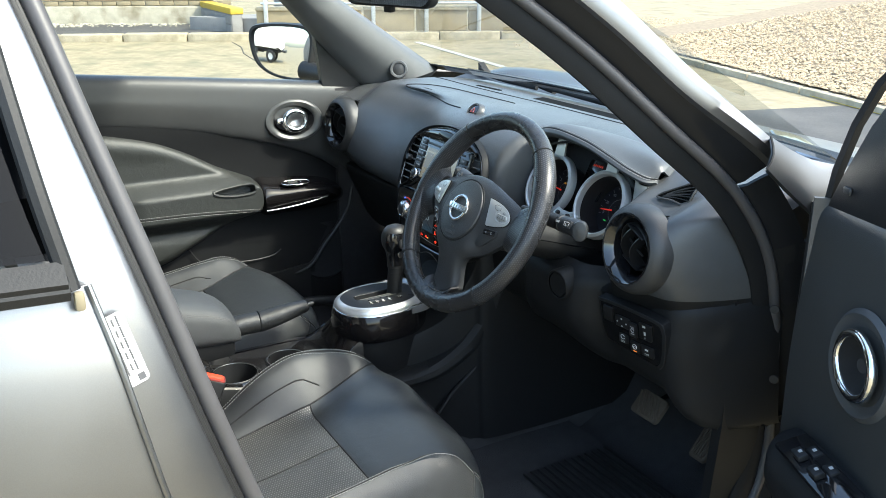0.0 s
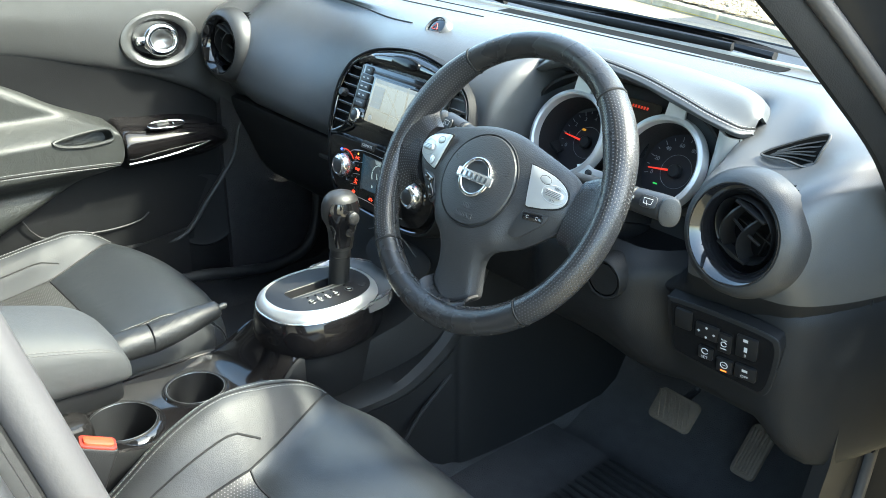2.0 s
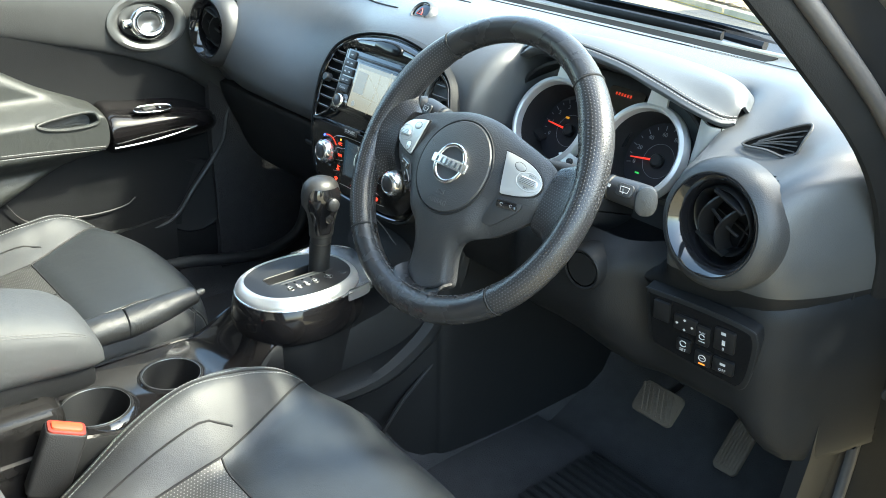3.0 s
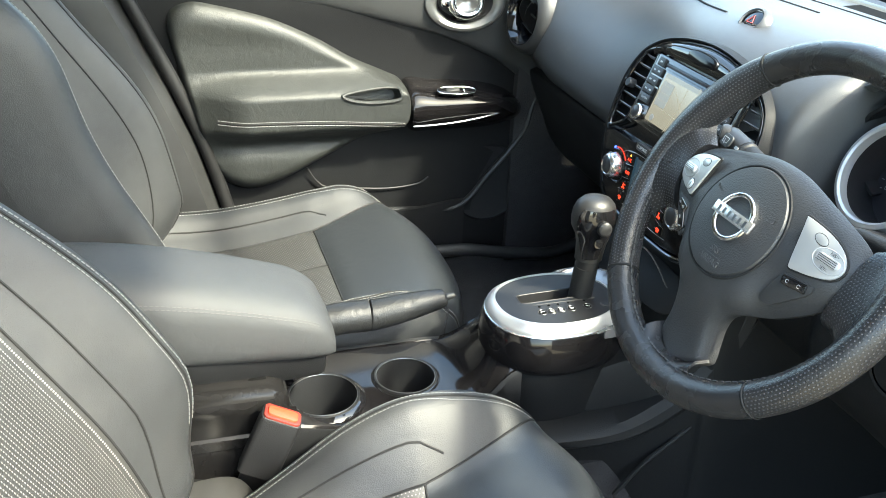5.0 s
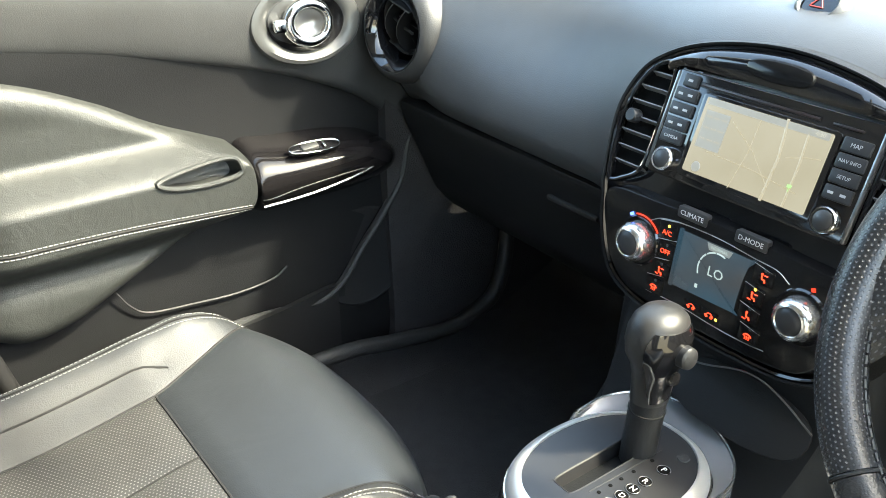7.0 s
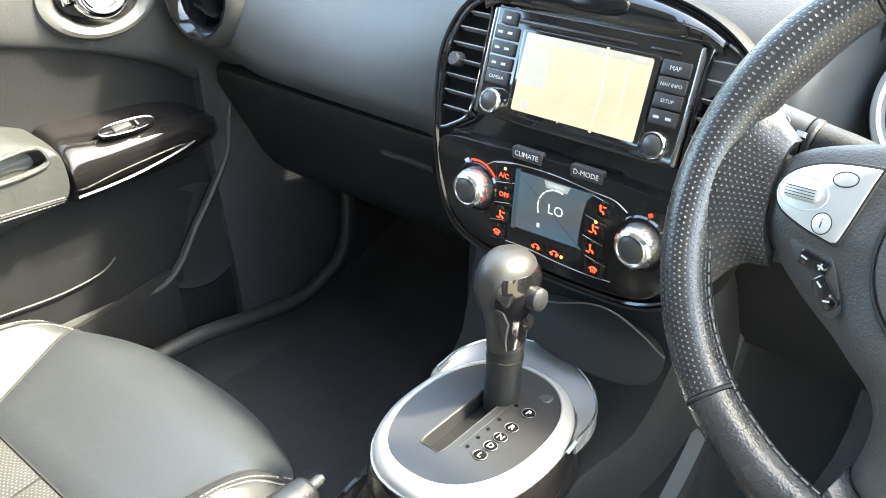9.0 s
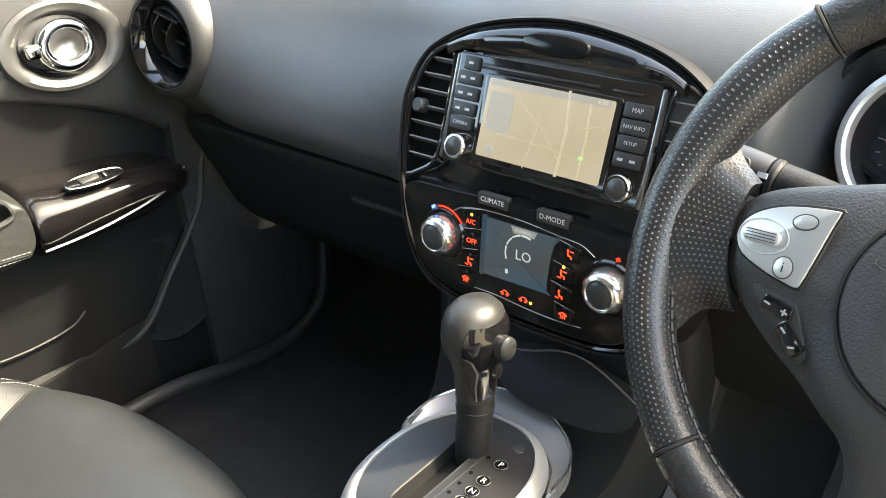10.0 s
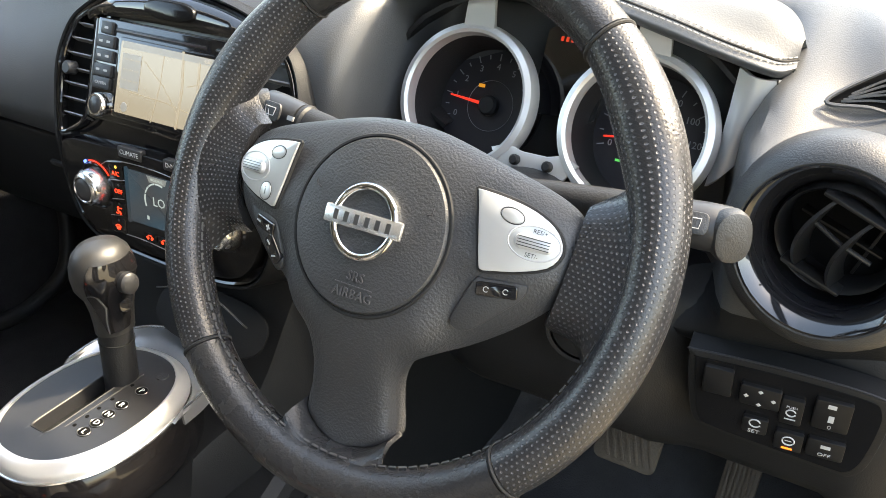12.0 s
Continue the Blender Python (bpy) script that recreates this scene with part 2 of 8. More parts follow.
def cat(pts, n, closed=False):
    """n points along a smooth curve through pts."""
    p = [Vector(q) for q in pts]
    k = len(p)
    segs = k if closed else k - 1
    out = []
    for i in range(n):
        u = i * segs / (n if closed else n - 1)
        j = min(int(u), segs - 1)
        f = u - j
        if closed:
            a, b, c, d = (p[(j + o) % k] for o in (-1, 0, 1, 2))
        else:
            b, c = p[j], p[j + 1]
            a = p[j - 1] if j else b * 2 - c
            d = p[j + 2] if j + 2 < k else c * 2 - b
        out.append(0.5 * (2 * b + (c - a) * f + (2 * a - 5 * b + 4 * c - d) * f * f + (3 * b - a - 3 * c + d) * f ** 3))
    return out


def even(pts, n):
    """n points evenly spaced on an open polyline."""
    p = [Vector(q) for q in pts]
    d = [0]
    for a, b in zip(p, p[1:]):
        d.append(d[-1] + (b - a).length)
    out, j = [], 0
    for i in range(n):
        s = d[-1] * i / (n - 1)
        while j < len(p) - 2 and d[j + 1] < s:
            j += 1
        f = (s - d[j]) / max(1e-9, d[j + 1] - d[j])
        out.append(p[j].lerp(p[j + 1], min(1, f)))
    return out


def grid(rows, close_u=False, close_v=False, caps=False, keep=None):
    """A sheet through rows of points, with UVs in metres. close_u joins the last row to the first, close_v each row's end to its start."""
    bm = bmesh.new()
    uv = bm.loops.layers.uv.new("uv")
    vs = [[bm.verts.new(q) for q in r] for r in rows]
    nr, nc = len(rows), len(rows[0])
    mid = rows[nr // 2]
    cu = [0.0]
    for i in range(1, nr + 1):
        a, b = Vector(rows[i - 1][nc // 2]), Vector(rows[i % nr][nc // 2])
        cu.append(cu[-1] + (b - a).length)
    cv = [0.0]
    for j in range(1, nc + 1):
        cv.append(cv[-1] + (Vector(mid[j % nc]) - Vector(mid[j - 1])).length)
    for i in range(nr if close_u else nr - 1):
        for j in range(nc if close_v else nc - 1):
            if keep and not keep(i, j):
                continue
            ids = ((i, j), (i, j + 1), (i + 1, j + 1), (i + 1, j))
            try:
                f = bm.faces.new([vs[a % nr][b % nc] for a, b in ids])
            except ValueError:
                continue
            for lp, (a, b) in zip(f.loops, ids):
                lp[uv].uv = (cu[a], cv[b])
    if caps and close_v:
        bm.faces.new(vs[0][::-1])
        bm.faces.new(vs[-1])
    return bm


CABIN, OUTSIDE, FRONT = Vector((0, -0.4, 1.05)), Vector((4, -1.0, 1.5)), Vector((0, 0, 1))


def thick(bm, d, eye=CABIN):
    """Give a sheet the thickness d on the side that faces away from eye."""
    bmesh.ops.recalc_face_normals(bm, faces=bm.faces)
    side = sum(f.normal.dot(eye - f.calc_center_median()) * f.calc_area() for f in bm.faces)
    if side < 0:
        bmesh.ops.reverse_faces(bm, faces=bm.faces)
    bm.normal_update()
    front = list(bm.faces)
    rim = [e for e in bm.edges if len(e.link_faces) == 1]
    twin = {v: bm.verts.new(v.co - v.normal * abs(d)) for v in list(bm.verts)}
    loops = [(e, e.link_loops[0]) for e in rim]
    pairs = [(lp.vert, lp.link_loop_next.vert) for _, lp in loops]
    for f in front:
        bm.faces.new([twin[v] for v in reversed(f.verts)])
    for a, b in pairs:
        bm.faces.new((b, a, twin[a], twin[b]))
    return bm


def bevelled(bm, w, seg=2, angle=30):
    if w > 0:
        e = [e for e in bm.edges if len(e.link_faces) == 2 and e.calc_face_angle(0) > radians(angle)]
        bmesh.ops.bevel(bm, geom=e, offset=w, segments=seg, profile=0.5, affect="EDGES", clamp_overlap=True)
    return bm


def box(sx, sy, sz, bevel=0.0, m=None, seg=2):
    bm = bmesh.new()
    bmesh.ops.create_cube(bm, size=1.0, matrix=Matrix.Diagonal((sx, sy, sz, 1)))
    bevelled(bm, bevel, seg)
    if m is not None:
        bm.transform(m)
    return bm


def plate(outline, d, bevel=0.0, m=None, seg=2):
    """A flat outline (x, y) given the depth d towards +z, with a rounded front edge."""
    bm = bmesh.new()
    f = bm.faces.new([bm.verts.new((x, y, 0)) for x, y in outline])
    r = bmesh.ops.extrude_face_region(bm, geom=[f])
    top = [v for v in r["geom"] if isinstance(v, bmesh.types.BMVert)]
    bmesh.ops.translate(bm, verts=top, vec=(0, 0, d))
    if bevel > 0:
        e = [e for e in bm.edges if all(abs(v.co.z - d) < 1e-7 for v in e.verts)]
        bmesh.ops.bevel(bm, geom=e, offset=bevel, segments=seg, profile=0.5, affect="EDGES", clamp_overlap=True)
    if m is not None:
        bm.transform(m)
    return bm


def rrect(w, h, r, n=5, cx=0, cy=0):
    pts = []
    for k, (sx, sy) in enumerate(((1, 1), (-1, 1), (-1, -1), (1, -1))):
        for i in range(n + 1):
            a = radians(90 * k + 90 * i / n)
            pts.append((cx + sx * (w / 2 - r) + r * math.cos(a), cy + sy * (h / 2 - r) + r * math.sin(a)))
    return pts


def oval(rx, ry, n=40, cx=0, cy=0, p=2.0, a0=0.0):
    out = []
    for i in range(n):
        a = a0 + 2 * math.pi * i / n
        c, s = math.cos(a), math.sin(a)
        out.append((cx + rx * math.copysign(abs(c) ** (2 / p), c), cy + ry * math.copysign(abs(s) ** (2 / p), s)))
    return out


def lathe(profile, n=40, m=None, sx=1.0, sy=1.0):
    """Turn (radius, height) points about z."""
    rows = []
    for i in range(n):
        a = 2 * math.pi * i / n
        rows.append([(r * math.cos(a) * sx, r * math.sin(a) * sy, z) for r, z in profile])
    bm = grid(rows, close_u=True)
    bmesh.ops.remove_doubles(bm, verts=bm.verts, dist=1e-6)
    if m is not None:
        bm.transform(m)
    return bm


def tube(path, r, n=8, closed=False, caps=True, flat=1.0, up=None):
    """A round bar along a path; r is a number or one radius a point."""
    p = [Vector(q) for q in path]
    k = len(p)
    rows, side = [], None
    for i in range(k):
        d = (p[(i + 1) % k] - p[i - 1]) if closed or 0 < i < k - 1 else (p[1] - p[0] if i == 0 else p[-1] - p[-2])
        d.normalize()
        if side is None:
            h = Vector(up) if up else Vector((0, 0, 1)) if abs(d.z) < 0.9 else Vector((1, 0, 0))
            side = d.cross(h).normalized()
        else:
            side = (side - d * side.dot(d)).normalized()
        o = d.cross(side)
        rr = r[i] if isinstance(r, (list, tuple)) else r
        rows.append([p[i] + side * (rr * math.cos(a)) + o * (rr * flat * math.sin(a)) for a in (2 * math.pi * j / n for j in range(n))])
    return grid(rows, close_u=closed, close_v=True, caps=caps and not closed)


def join(*bms):
    out = bmesh.new()
    for b in bms:
        me = bpy.data.meshes.new("tmp")
        b.to_mesh(me)
        b.free()
        out.from_mesh(me)
        bpy.data.meshes.remove(me)
    return out


def axes(origin, z, y=(0, 0, 1)):
    """The frame at origin whose z points along z and whose y is as near y as can be."""
    z = Vector(z).normalized()
    x = Vector(y).cross(z).normalized()
    y = z.cross(x)
    return Matrix.Translation(origin) @ Matrix((x, y, z)).transposed().to_4x4()


def moved(bm, x=0, y=0, z=0, rx=0, ry=0, rz=0):
    bm.transform(pose(x, y, z, rx, ry, rz))
    return bm


def stitches(path, pitch=0.0065, length=0.0042, r=0.0007, lift=(0, 0, 0)):
    """A row of thread stitches along a path, as one mesh."""
    p = [Vector(q) + Vector(lift) for q in path]
    total = sum((b - a).length for a, b in zip(p, p[1:]))
    q = even(p, max(3, int(total / pitch)))
    rows = bmesh.new()
    for a, b in zip(q, q[1:]):
        d = (b - a).normalized()
        h = Vector((0, 0, 1)) if abs(d.z) < 0.9 else Vector((1, 0, 0))
        s = d.cross(h).normalized()
        o = d.cross(s)
        v = []
        for k in (a, a + d * length):
            v.append([rows.verts.new(k + s * r * c + o * r * e) for c, e in ((1, 0), (0, 1), (-1, 0), (0, -1))])
        for j in range(4):
            rows.faces.new((v[0][j], v[0][(j + 1) % 4], v[1][(j + 1) % 4], v[1][j]))
        rows.faces.new(v[0][::-1])
        rows.faces.new(v[1])
    return rows


def words(text, size, m, thin=0.0004, align="CENTER"):
    """Lettering as a mesh in the built-in font, in the plane of m."""
    cu = bpy.data.curves.new("text", "FONT")
    cu.body, cu.size, cu.extrude, cu.align_x, cu.align_y, cu.resolution_u = text, size, thin, align, "CENTER", 2
    ob = bpy.data.objects.new("text", cu)
    me = bpy.data.meshes.new_from_object(ob)
    bm = bmesh.new()
    bm.from_mesh(me)
    bpy.data.objects.remove(ob)
    bpy.data.curves.remove(cu)
    bpy.data.meshes.remove(me)
    bm.transform(m)
    return bm


def smooth01(a, b, v):
    u = min(1.0, max(0.0, (v - a) / (b - a)))
    return u * u * (3 - 2 * u)

# ---------------------------------------------------------------- car shell: floor, firewall, roof, pillars, glass
def sheet(rows, d, eye=CABIN, **k):
    return thick(grid(rows, **k), d, eye)


def build_floor():
    rows = []
    for i in range(41):
        x = -0.70 + 1.40 * i / 40
        tun = 0.14 * (1 - smooth01(0.10, 0.17, abs(x)))
        side = 0.06 * smooth01(0.62, 0.70, abs(x))
        rows.append([(x, y, z0 + tun * k + side) for y, z0, k in
                     ((-1.95, 0.36, 1), (-0.7, 0.33, 1), (-0.3, 0.31, 1), (0.2, 0.30, 1), (0.45, 0.30, 1), (0.58, 0.36, 0.8), (0.68, 0.52, 0.5), (0.70, 0.75, 0), (0.70, 0.98, 0))])
    solo("car_floor", sheet(rows, 0.02), CARPET, "black carpeted car floor and footwell", "floor", "structure")
    mat = grid([[(0.37 + 0.21 * u, -0.08 + 0.5 * v, 0.318 + 0.004 * math.sin(9 * u) * math.sin(7 * v)) for v in (k / 12 for k in range(13))]
                for u in (-1 + k / 6 for k in range(13))])
    mt = thing("floor_mat", "worn black carpet mat on the driver's floor", "mat")
    part("mat", thick(mat, -0.008), CARPET, mt)
    for k in range(13):
        part("heel_rib", box(0.22, 0.007, 0.004, 0.0015, pose(0.42, 0.19 + 0.018 * k, 0.3275)), RUBBER, mt, "rubber heel rib")


build_floor()

# roof and headlining
roof_rows = []
for i in range(25):
    x = -0.62 + 1.24 * i / 24
    crown = 0.035 * (1 - (x / 0.62) ** 2)
    roof_rows.append([(x, y, z + crown) for y, z in ((-2.0, 1.42), (-1.4, 1.49), (-0.8, 1.505), (-0.4, 1.49), (-0.18, 1.46), (-0.10, 1.435))])
solo("roof", sheet(roof_rows, -0.04), [HEADLINING], "pale headlining under a steel car roof", "roof", "structure")
outer = [[(x * 1.03, y, z + 0.05) for x, y, z in r] for r in roof_rows]
solo("roof_skin", sheet(outer, -0.01, Vector((0, -1, 9))), PAINT, "gunmetal painted car roof", "roof", "structure")


# passenger's windscreen pillar: a broad grey trim with its tweeter
def left_pillar():
    rows = []
    prof_a = [(-0.70, 0.31, 0.99), (-0.665, 0.35, 0.985), (-0.625, 0.42, 1.015), (-0.64, 0.50, 1.03), (-0.70, 0.56, 1.03)]
    prof_b = [(-0.66, 0.055, 1.25), (-0.63, 0.07, 1.25), (-0.605, 0.115, 1.245), (-0.615, 0.19, 1.245), (-0.65, 0.215, 1.25)]
    prof_c = [(-0.58, -0.26, 1.45), (-0.545, -0.24, 1.44), (-0.52, -0.18, 1.43), (-0.53, -0.12, 1.425), (-0.57, -0.10, 1.43)]
    for i in range(21):
        f = i / 20
        r = []
        for p, q, w in zip(prof_a, prof_b, prof_c):
            p, q, w = Vector(p), Vector(q), Vector(w)
            r.append(p.lerp(q, f * 2) if f < 0.5 else q.lerp(w, f * 2 - 1))
        rows.append(cat(r, 17))
    ob = solo("pillar_trim_front_left", sheet(rows, -0.03), PILLAR_TRIM, "grey moulded windscreen pillar trim above the dashboard", "pillar", "structure")
    nrm = Vector((0.86, -0.46, 0.22))
    m = axes((-0.606, 0.379, 1.051), nrm)
    sp = thing("tweeter_speaker", "small round grey tweeter speaker in the pillar trim", "speaker", m)
    part("bezel", lathe([(0.016, 0.001), (0.019, 0.005), (0.023, 0.005), (0.025, 0.0), (0.025, -0.012)], 36), PILLAR_TRIM, sp)
    part("grille", lathe([(0.0, 0.004), (0.012, 0.003), (0.0165, 0.001), (0.0165, -0.01)], 36), PLASTIC_GREY, sp)
    return ob


left_pillar()

# driver's windscreen pillar: inner trim, seal, painted flange and outer skin, each along the same bend
A_PATH = [(0.535, -0.248, 1.415), (0.587, -0.120, 1.317), (0.645, 0.002, 1.217), (0.695, 0.112, 1.112), (0.715, 0.229, 1.013), (0.72, 0.307, 0.912), (0.712, 0.353, 0.80), (0.70, 0.385, 0.66), (0.695, 0.40, 0.52), (0.70, 0.36, 0.43), (0.715, 0.22, 0.39)]
B_PATH = [(0.655, -0.70, 1.42), (0.70, -0.675, 1.34), (0.745, -0.645, 1.22), (0.785, -0.605, 1.07), (0.805, -0.565, 0.92), (0.80, -0.515, 0.76), (0.78, -0.45, 0.58), (0.75, -0.38, 0.44), (0.735, -0.28, 0.39)]


def offset_path(path, n, fwd, out):
    """The path moved by fwd away from the door opening and out sideways."""
    p = cat(path, n)
    res = []
    for i, c in enumerate(p):
        t = (p[min(i + 1, n - 1)] - p[max(i - 1, 0)]).normalized()
        o = Vector((0, -t.z, t.y))
        if o.length < 1e-6:
            o = Vector((0, 1, 0))
        res.append(c + o.normalized() * fwd + Vector((out, 0, 0)))
    return res


GLOSS_FLANGE = material("black_flange_paint", (0.010, 0.0105, 0.012), 0.32, vary=0.15, spec=0.22)
up = cat([(0.79, 0.250, 1.128), (0.79, 0.294, 1.105), (0.79, 0.346, 1.084), (0.79, 0.420, 1.066), (0.78, 0.52, 1.045)], 20)
lo = cat([(0.81, 0.225, 1.089), (0.812, 0.274, 1.050), (0.815, 0.309, 1.024), (0.82, 0.36, 0.985), (0.83, 0.44, 0.93)], 20)
solo("wing_corner", sheet([[p + Vector((-0.05, 0.05, -0.02)), p, p.lerp(q, 0.5) + Vector((0.008, -0.002, 0.003)), q, q + Vector((-0.02, 0.02, -0.01))] for p, q in zip(up, lo)], 0.004, OUTSIDE), PAINT,
     "silver painted corner of the front wing at the pillar's foot", "wing", "structure")
solo("wing_joint", tube([up[0].lerp(lo[0], f) + Vector((0.001 + 0.008 * math.sin(f * 3.14), -0.003, 0.001)) for f in (0, 0.25, 0.5, 0.75, 1)], 0.0018, 6), SEAM, "dark joint between pillar and wing", "trim", "structure")
# Paler than RUBBER: the lit sheen on these seals is in the colour.
SEAL_GREY = material("sheen_grey_seal", (0.050, 0.048, 0.050), 0.5, bump=0.1, grain=300, vary=0.15)
solo("door_seal_front", tube(offset_path(A_PATH, 60, 0.034, 0.014), 0.009, 10), SEAL_GREY,
     "black rubber door seal along the windscreen pillar", "door seal", "structure")
solo("door_seal_rear", tube(cat(B_PATH, 60), 0.0095, 12), SEAL_GREY, "grey-black rubber door seal along the centre pillar", "door seal", "structure")
solo("door_seal_sill", tube(cat([A_PATH[-1], (0.74, 0.0, 0.385), B_PATH[-1]], 20), 0.013, 10), RUBBER, "black rubber door seal along the sill", "door seal", "structure")
solo("sill", sheet(eye=OUTSIDE, d=0.01, rows=[[(0.66, y, 0.37), (0.70, y, 0.385), (0.75, y, 0.375), (0.80, y, 0.34), (0.83, y, 0.25), (0.80, y, 0.18)] for y in (-0.75, -0.4, 0, 0.3, 0.5)]), KNEE,
     "black trimmed door sill", "sill", "structure")


def strips(path, offs, n=50, d=0.006):
    cols = [offset_path(path, n, f, o) for f, o in offs]
    return sheet([list(r) for r in zip(*cols)], d, OUTSIDE)


def tapered(path, top, foot, n=50, d=0.006):
    """Strips whose offsets change from the path's top to its foot."""
    a = [offset_path(path, n, f, o) for f, o in top]
    b = [offset_path(path, n, f, o) for f, o in foot]
    return sheet([[p[i].lerp(q[i], smooth01(0.62, 1.0, i / (n - 1))) for p, q in zip(a, b)] for i in range(n)], d, OUTSIDE)


for z_ in (0.83, 0.70):
    solo("plug_cap", lathe([(0, 0.002), (0.007, 0.0015), (0.008, 0.0)], 20, axes((0.752, 0.352 + (0.83 - z_) * 0.16, z_), (0.55, -0.83, 0))), PLASTIC_HARD, "small round black plug in the hinge post", "plug", "")
# inner trim of the driver's pillar (dark), then the flange outside the seal
solo("pillar_trim_front_right", strips(A_PATH[:10], ((0.0, -0.006), (0.0, 0.0), (0.008, 0.005), (0.020, 0.009), (0.032, 0.011))), KNEE,
     "dark trim inside the driver's windscreen pillar", "pillar", "structure")
solo("pillar_flange_front", tapered(A_PATH[:5], ((0.038, 0.010), (0.047, 0.024), (0.056, 0.031), (0.068, 0.041)), ((0.038, 0.010), (0.050, 0.026), (0.066, 0.035), (0.083, 0.046))), GLOSS_FLANGE,
     "dark painted door flange of the windscreen pillar", "pillar", "structure")
solo("pillar_flange_lower", strips(A_PATH[4:7], ((0.038, 0.010), (0.050, 0.026), (0.066, 0.035), (0.083, 0.046))), GLOSS_FLANGE, "dark painted door flange below the windscreen pillar", "pillar", "structure")
solo("pillar_skin_front", tapered(A_PATH[:5], ((0.0675, 0.041), (0.070, 0.050), (0.082, 0.055), (0.098, 0.052), (0.112, 0.028)), ((0.0825, 0.046), (0.087, 0.058), (0.098, 0.064), (0.112, 0.058), (0.122, 0.028))), PAINT,
     "painted silver windscreen pillar", "pillar", "structure")
solo("pillar_post_front", strips(A_PATH[5:10], ((0.036, 0.010), (0.050, 0.026), (0.075, 0.040), (0.095, 0.058))), KNEE, "dark painted hinge post", "pillar", "structure")
# centre pillar
solo("pillar_trim_centre_right", strips(B_PATH[:8], ((-0.006, -0.014), (-0.03, -0.04), (-0.10, -0.05))), PILLAR_TRIM, "grey inner trim of the centre pillar", "pillar", "structure")
solo("seal_foot_rear", strips(B_PATH[:9], ((-0.007, 0.000), (-0.010, 0.007), (-0.0125, 0.008), (-0.0130, 0.0105), (-0.0160, 0.0115), (-0.0180, 0.0110)), 60, 0.004), RUBBER, "ribbed black foot of the door seal", "door seal", "structure")
solo("pillar_paint_centre", strips(B_PATH[:9], ((-0.0165, 0.006), (-0.0175, 0.0150), (-0.0195, 0.0180), (-0.024, 0.0205), (-0.04, 0.025), (-0.07, 0.030), (-0.105, 0.034), (-0.115, 0.02)), 60), PAINT,
     "silver-grey painted centre pillar with a rolled flange", "pillar", "structure")
lb = [(-0.66, -0.575, 1.0), (-0.665, -0.546, 0.94), (-0.668, -0.512, 0.86), (-0.668, -0.472, 0.765), (-0.668, -0.431, 0.65), (-0.665, -0.392, 0.50), (-0.66, -0.365, 0.38)]
solo("door_seal_left", tube([p + Vector((-0.012, 0.018, 0)) for p in cat(lb, 40)], 0.013, 10), RUBBER, "black rubber door seal beside the passenger's seat", "door seal", "structure")
solo("pillar_trim_centre_left", sheet([[Vector(c) + Vector((a, b, 0)) for a, b in ((-0.06, 0.006), (-0.01, 0.0), (0.012, -0.02), (0.022, -0.08), (0.02, -0.16), (-0.0, -0.26))] for c in cat([(-0.58, -0.66, 1.42)] + lb, 40)], 0.02),
     PLASTIC_GREY, "grey centre pillar trim beside the passenger's seat", "pillar", "structure")

# windscreen and its black edge, side and rear glass
ws = []
for i in range(17):
    u = -1 + i / 8
    ws.append([(u * (0.70 - 0.17 * f), 0.63 - 0.08 * u * u - (0.74 - 0.05 * u * u) * f, 1.03 + 0.41 * f + 0.02 * math.sin(math.pi * f)) for f in (k / 8 for k in range(9))])
g = solo("windscreen", grid(ws), GLASS, "clear curved windscreen", "windscreen", "structure")
g.visible_shadow = False
solo("windscreen_edge", sheet([[Vector(r[0]) + Vector((0, 0.0, 0.0)), Vector(r[0]).lerp(Vector(r[1]), 0.35) + Vector((0, -0.004, -0.003))] for r in ws], 0.003), GLOSS,
     "black printed border of the windscreen", "windscreen", "structure")
g = solo("window_passenger", grid([[(-0.72 + 0.15 * f, y, 1.0 + 0.42 * f) for f in (0, 0.5, 1)] for y in (-0.55, -0.2, 0.1, 0.25)]), GLASS, "clear passenger door glass", "window", "structure")
g.visible_shadow = False
g = solo("window_rear", grid([[(x, -2.0 - 0.12 * (1 - f), 1.0 + 0.42 * f) for f in (0, 1)] for x in (-0.6, 0, 0.6)]), GLASS_DARK, "dark rear window", "window", "structure")
g.visible_shadow = False
solo("side_wall_rear_left", sheet([[(-0.70, y, z) for z in (0.3, 0.7, 1.05)] + [(-0.56, y, 1.46)] for y in (-2.1, -1.3, -0.64)], 0.03), PLASTIC_HARD, "dark trim of the rear passenger side", "wall", "structure")
solo("wall_rear", box(1.36, 0.03, 0.75, 0, pose(0, -2.1, 0.68)), PLASTIC_HARD, "dark trim of the tailgate", "wall", "structure")
solo("roof_rail_left", tube(cat([(-0.55, -2.0, 1.44), (-0.60, -1.0, 1.47), (-0.585, -0.5, 1.46), (-0.55, -0.2, 1.44)], 20), 0.045, 10), PILLAR_TRIM, "grey roof rail trim", "trim", "structure")
solo("roof_rail_right", tube(cat([(0.57, -2.0, 1.44), (0.63, -1.0, 1.455), (0.635, -0.72, 1.45), (0.60, -0.45, 1.455), (0.54, -0.2, 1.43)], 20), 0.04, 10), PILLAR_TRIM, "grey roof rail trim", "trim", "structure")


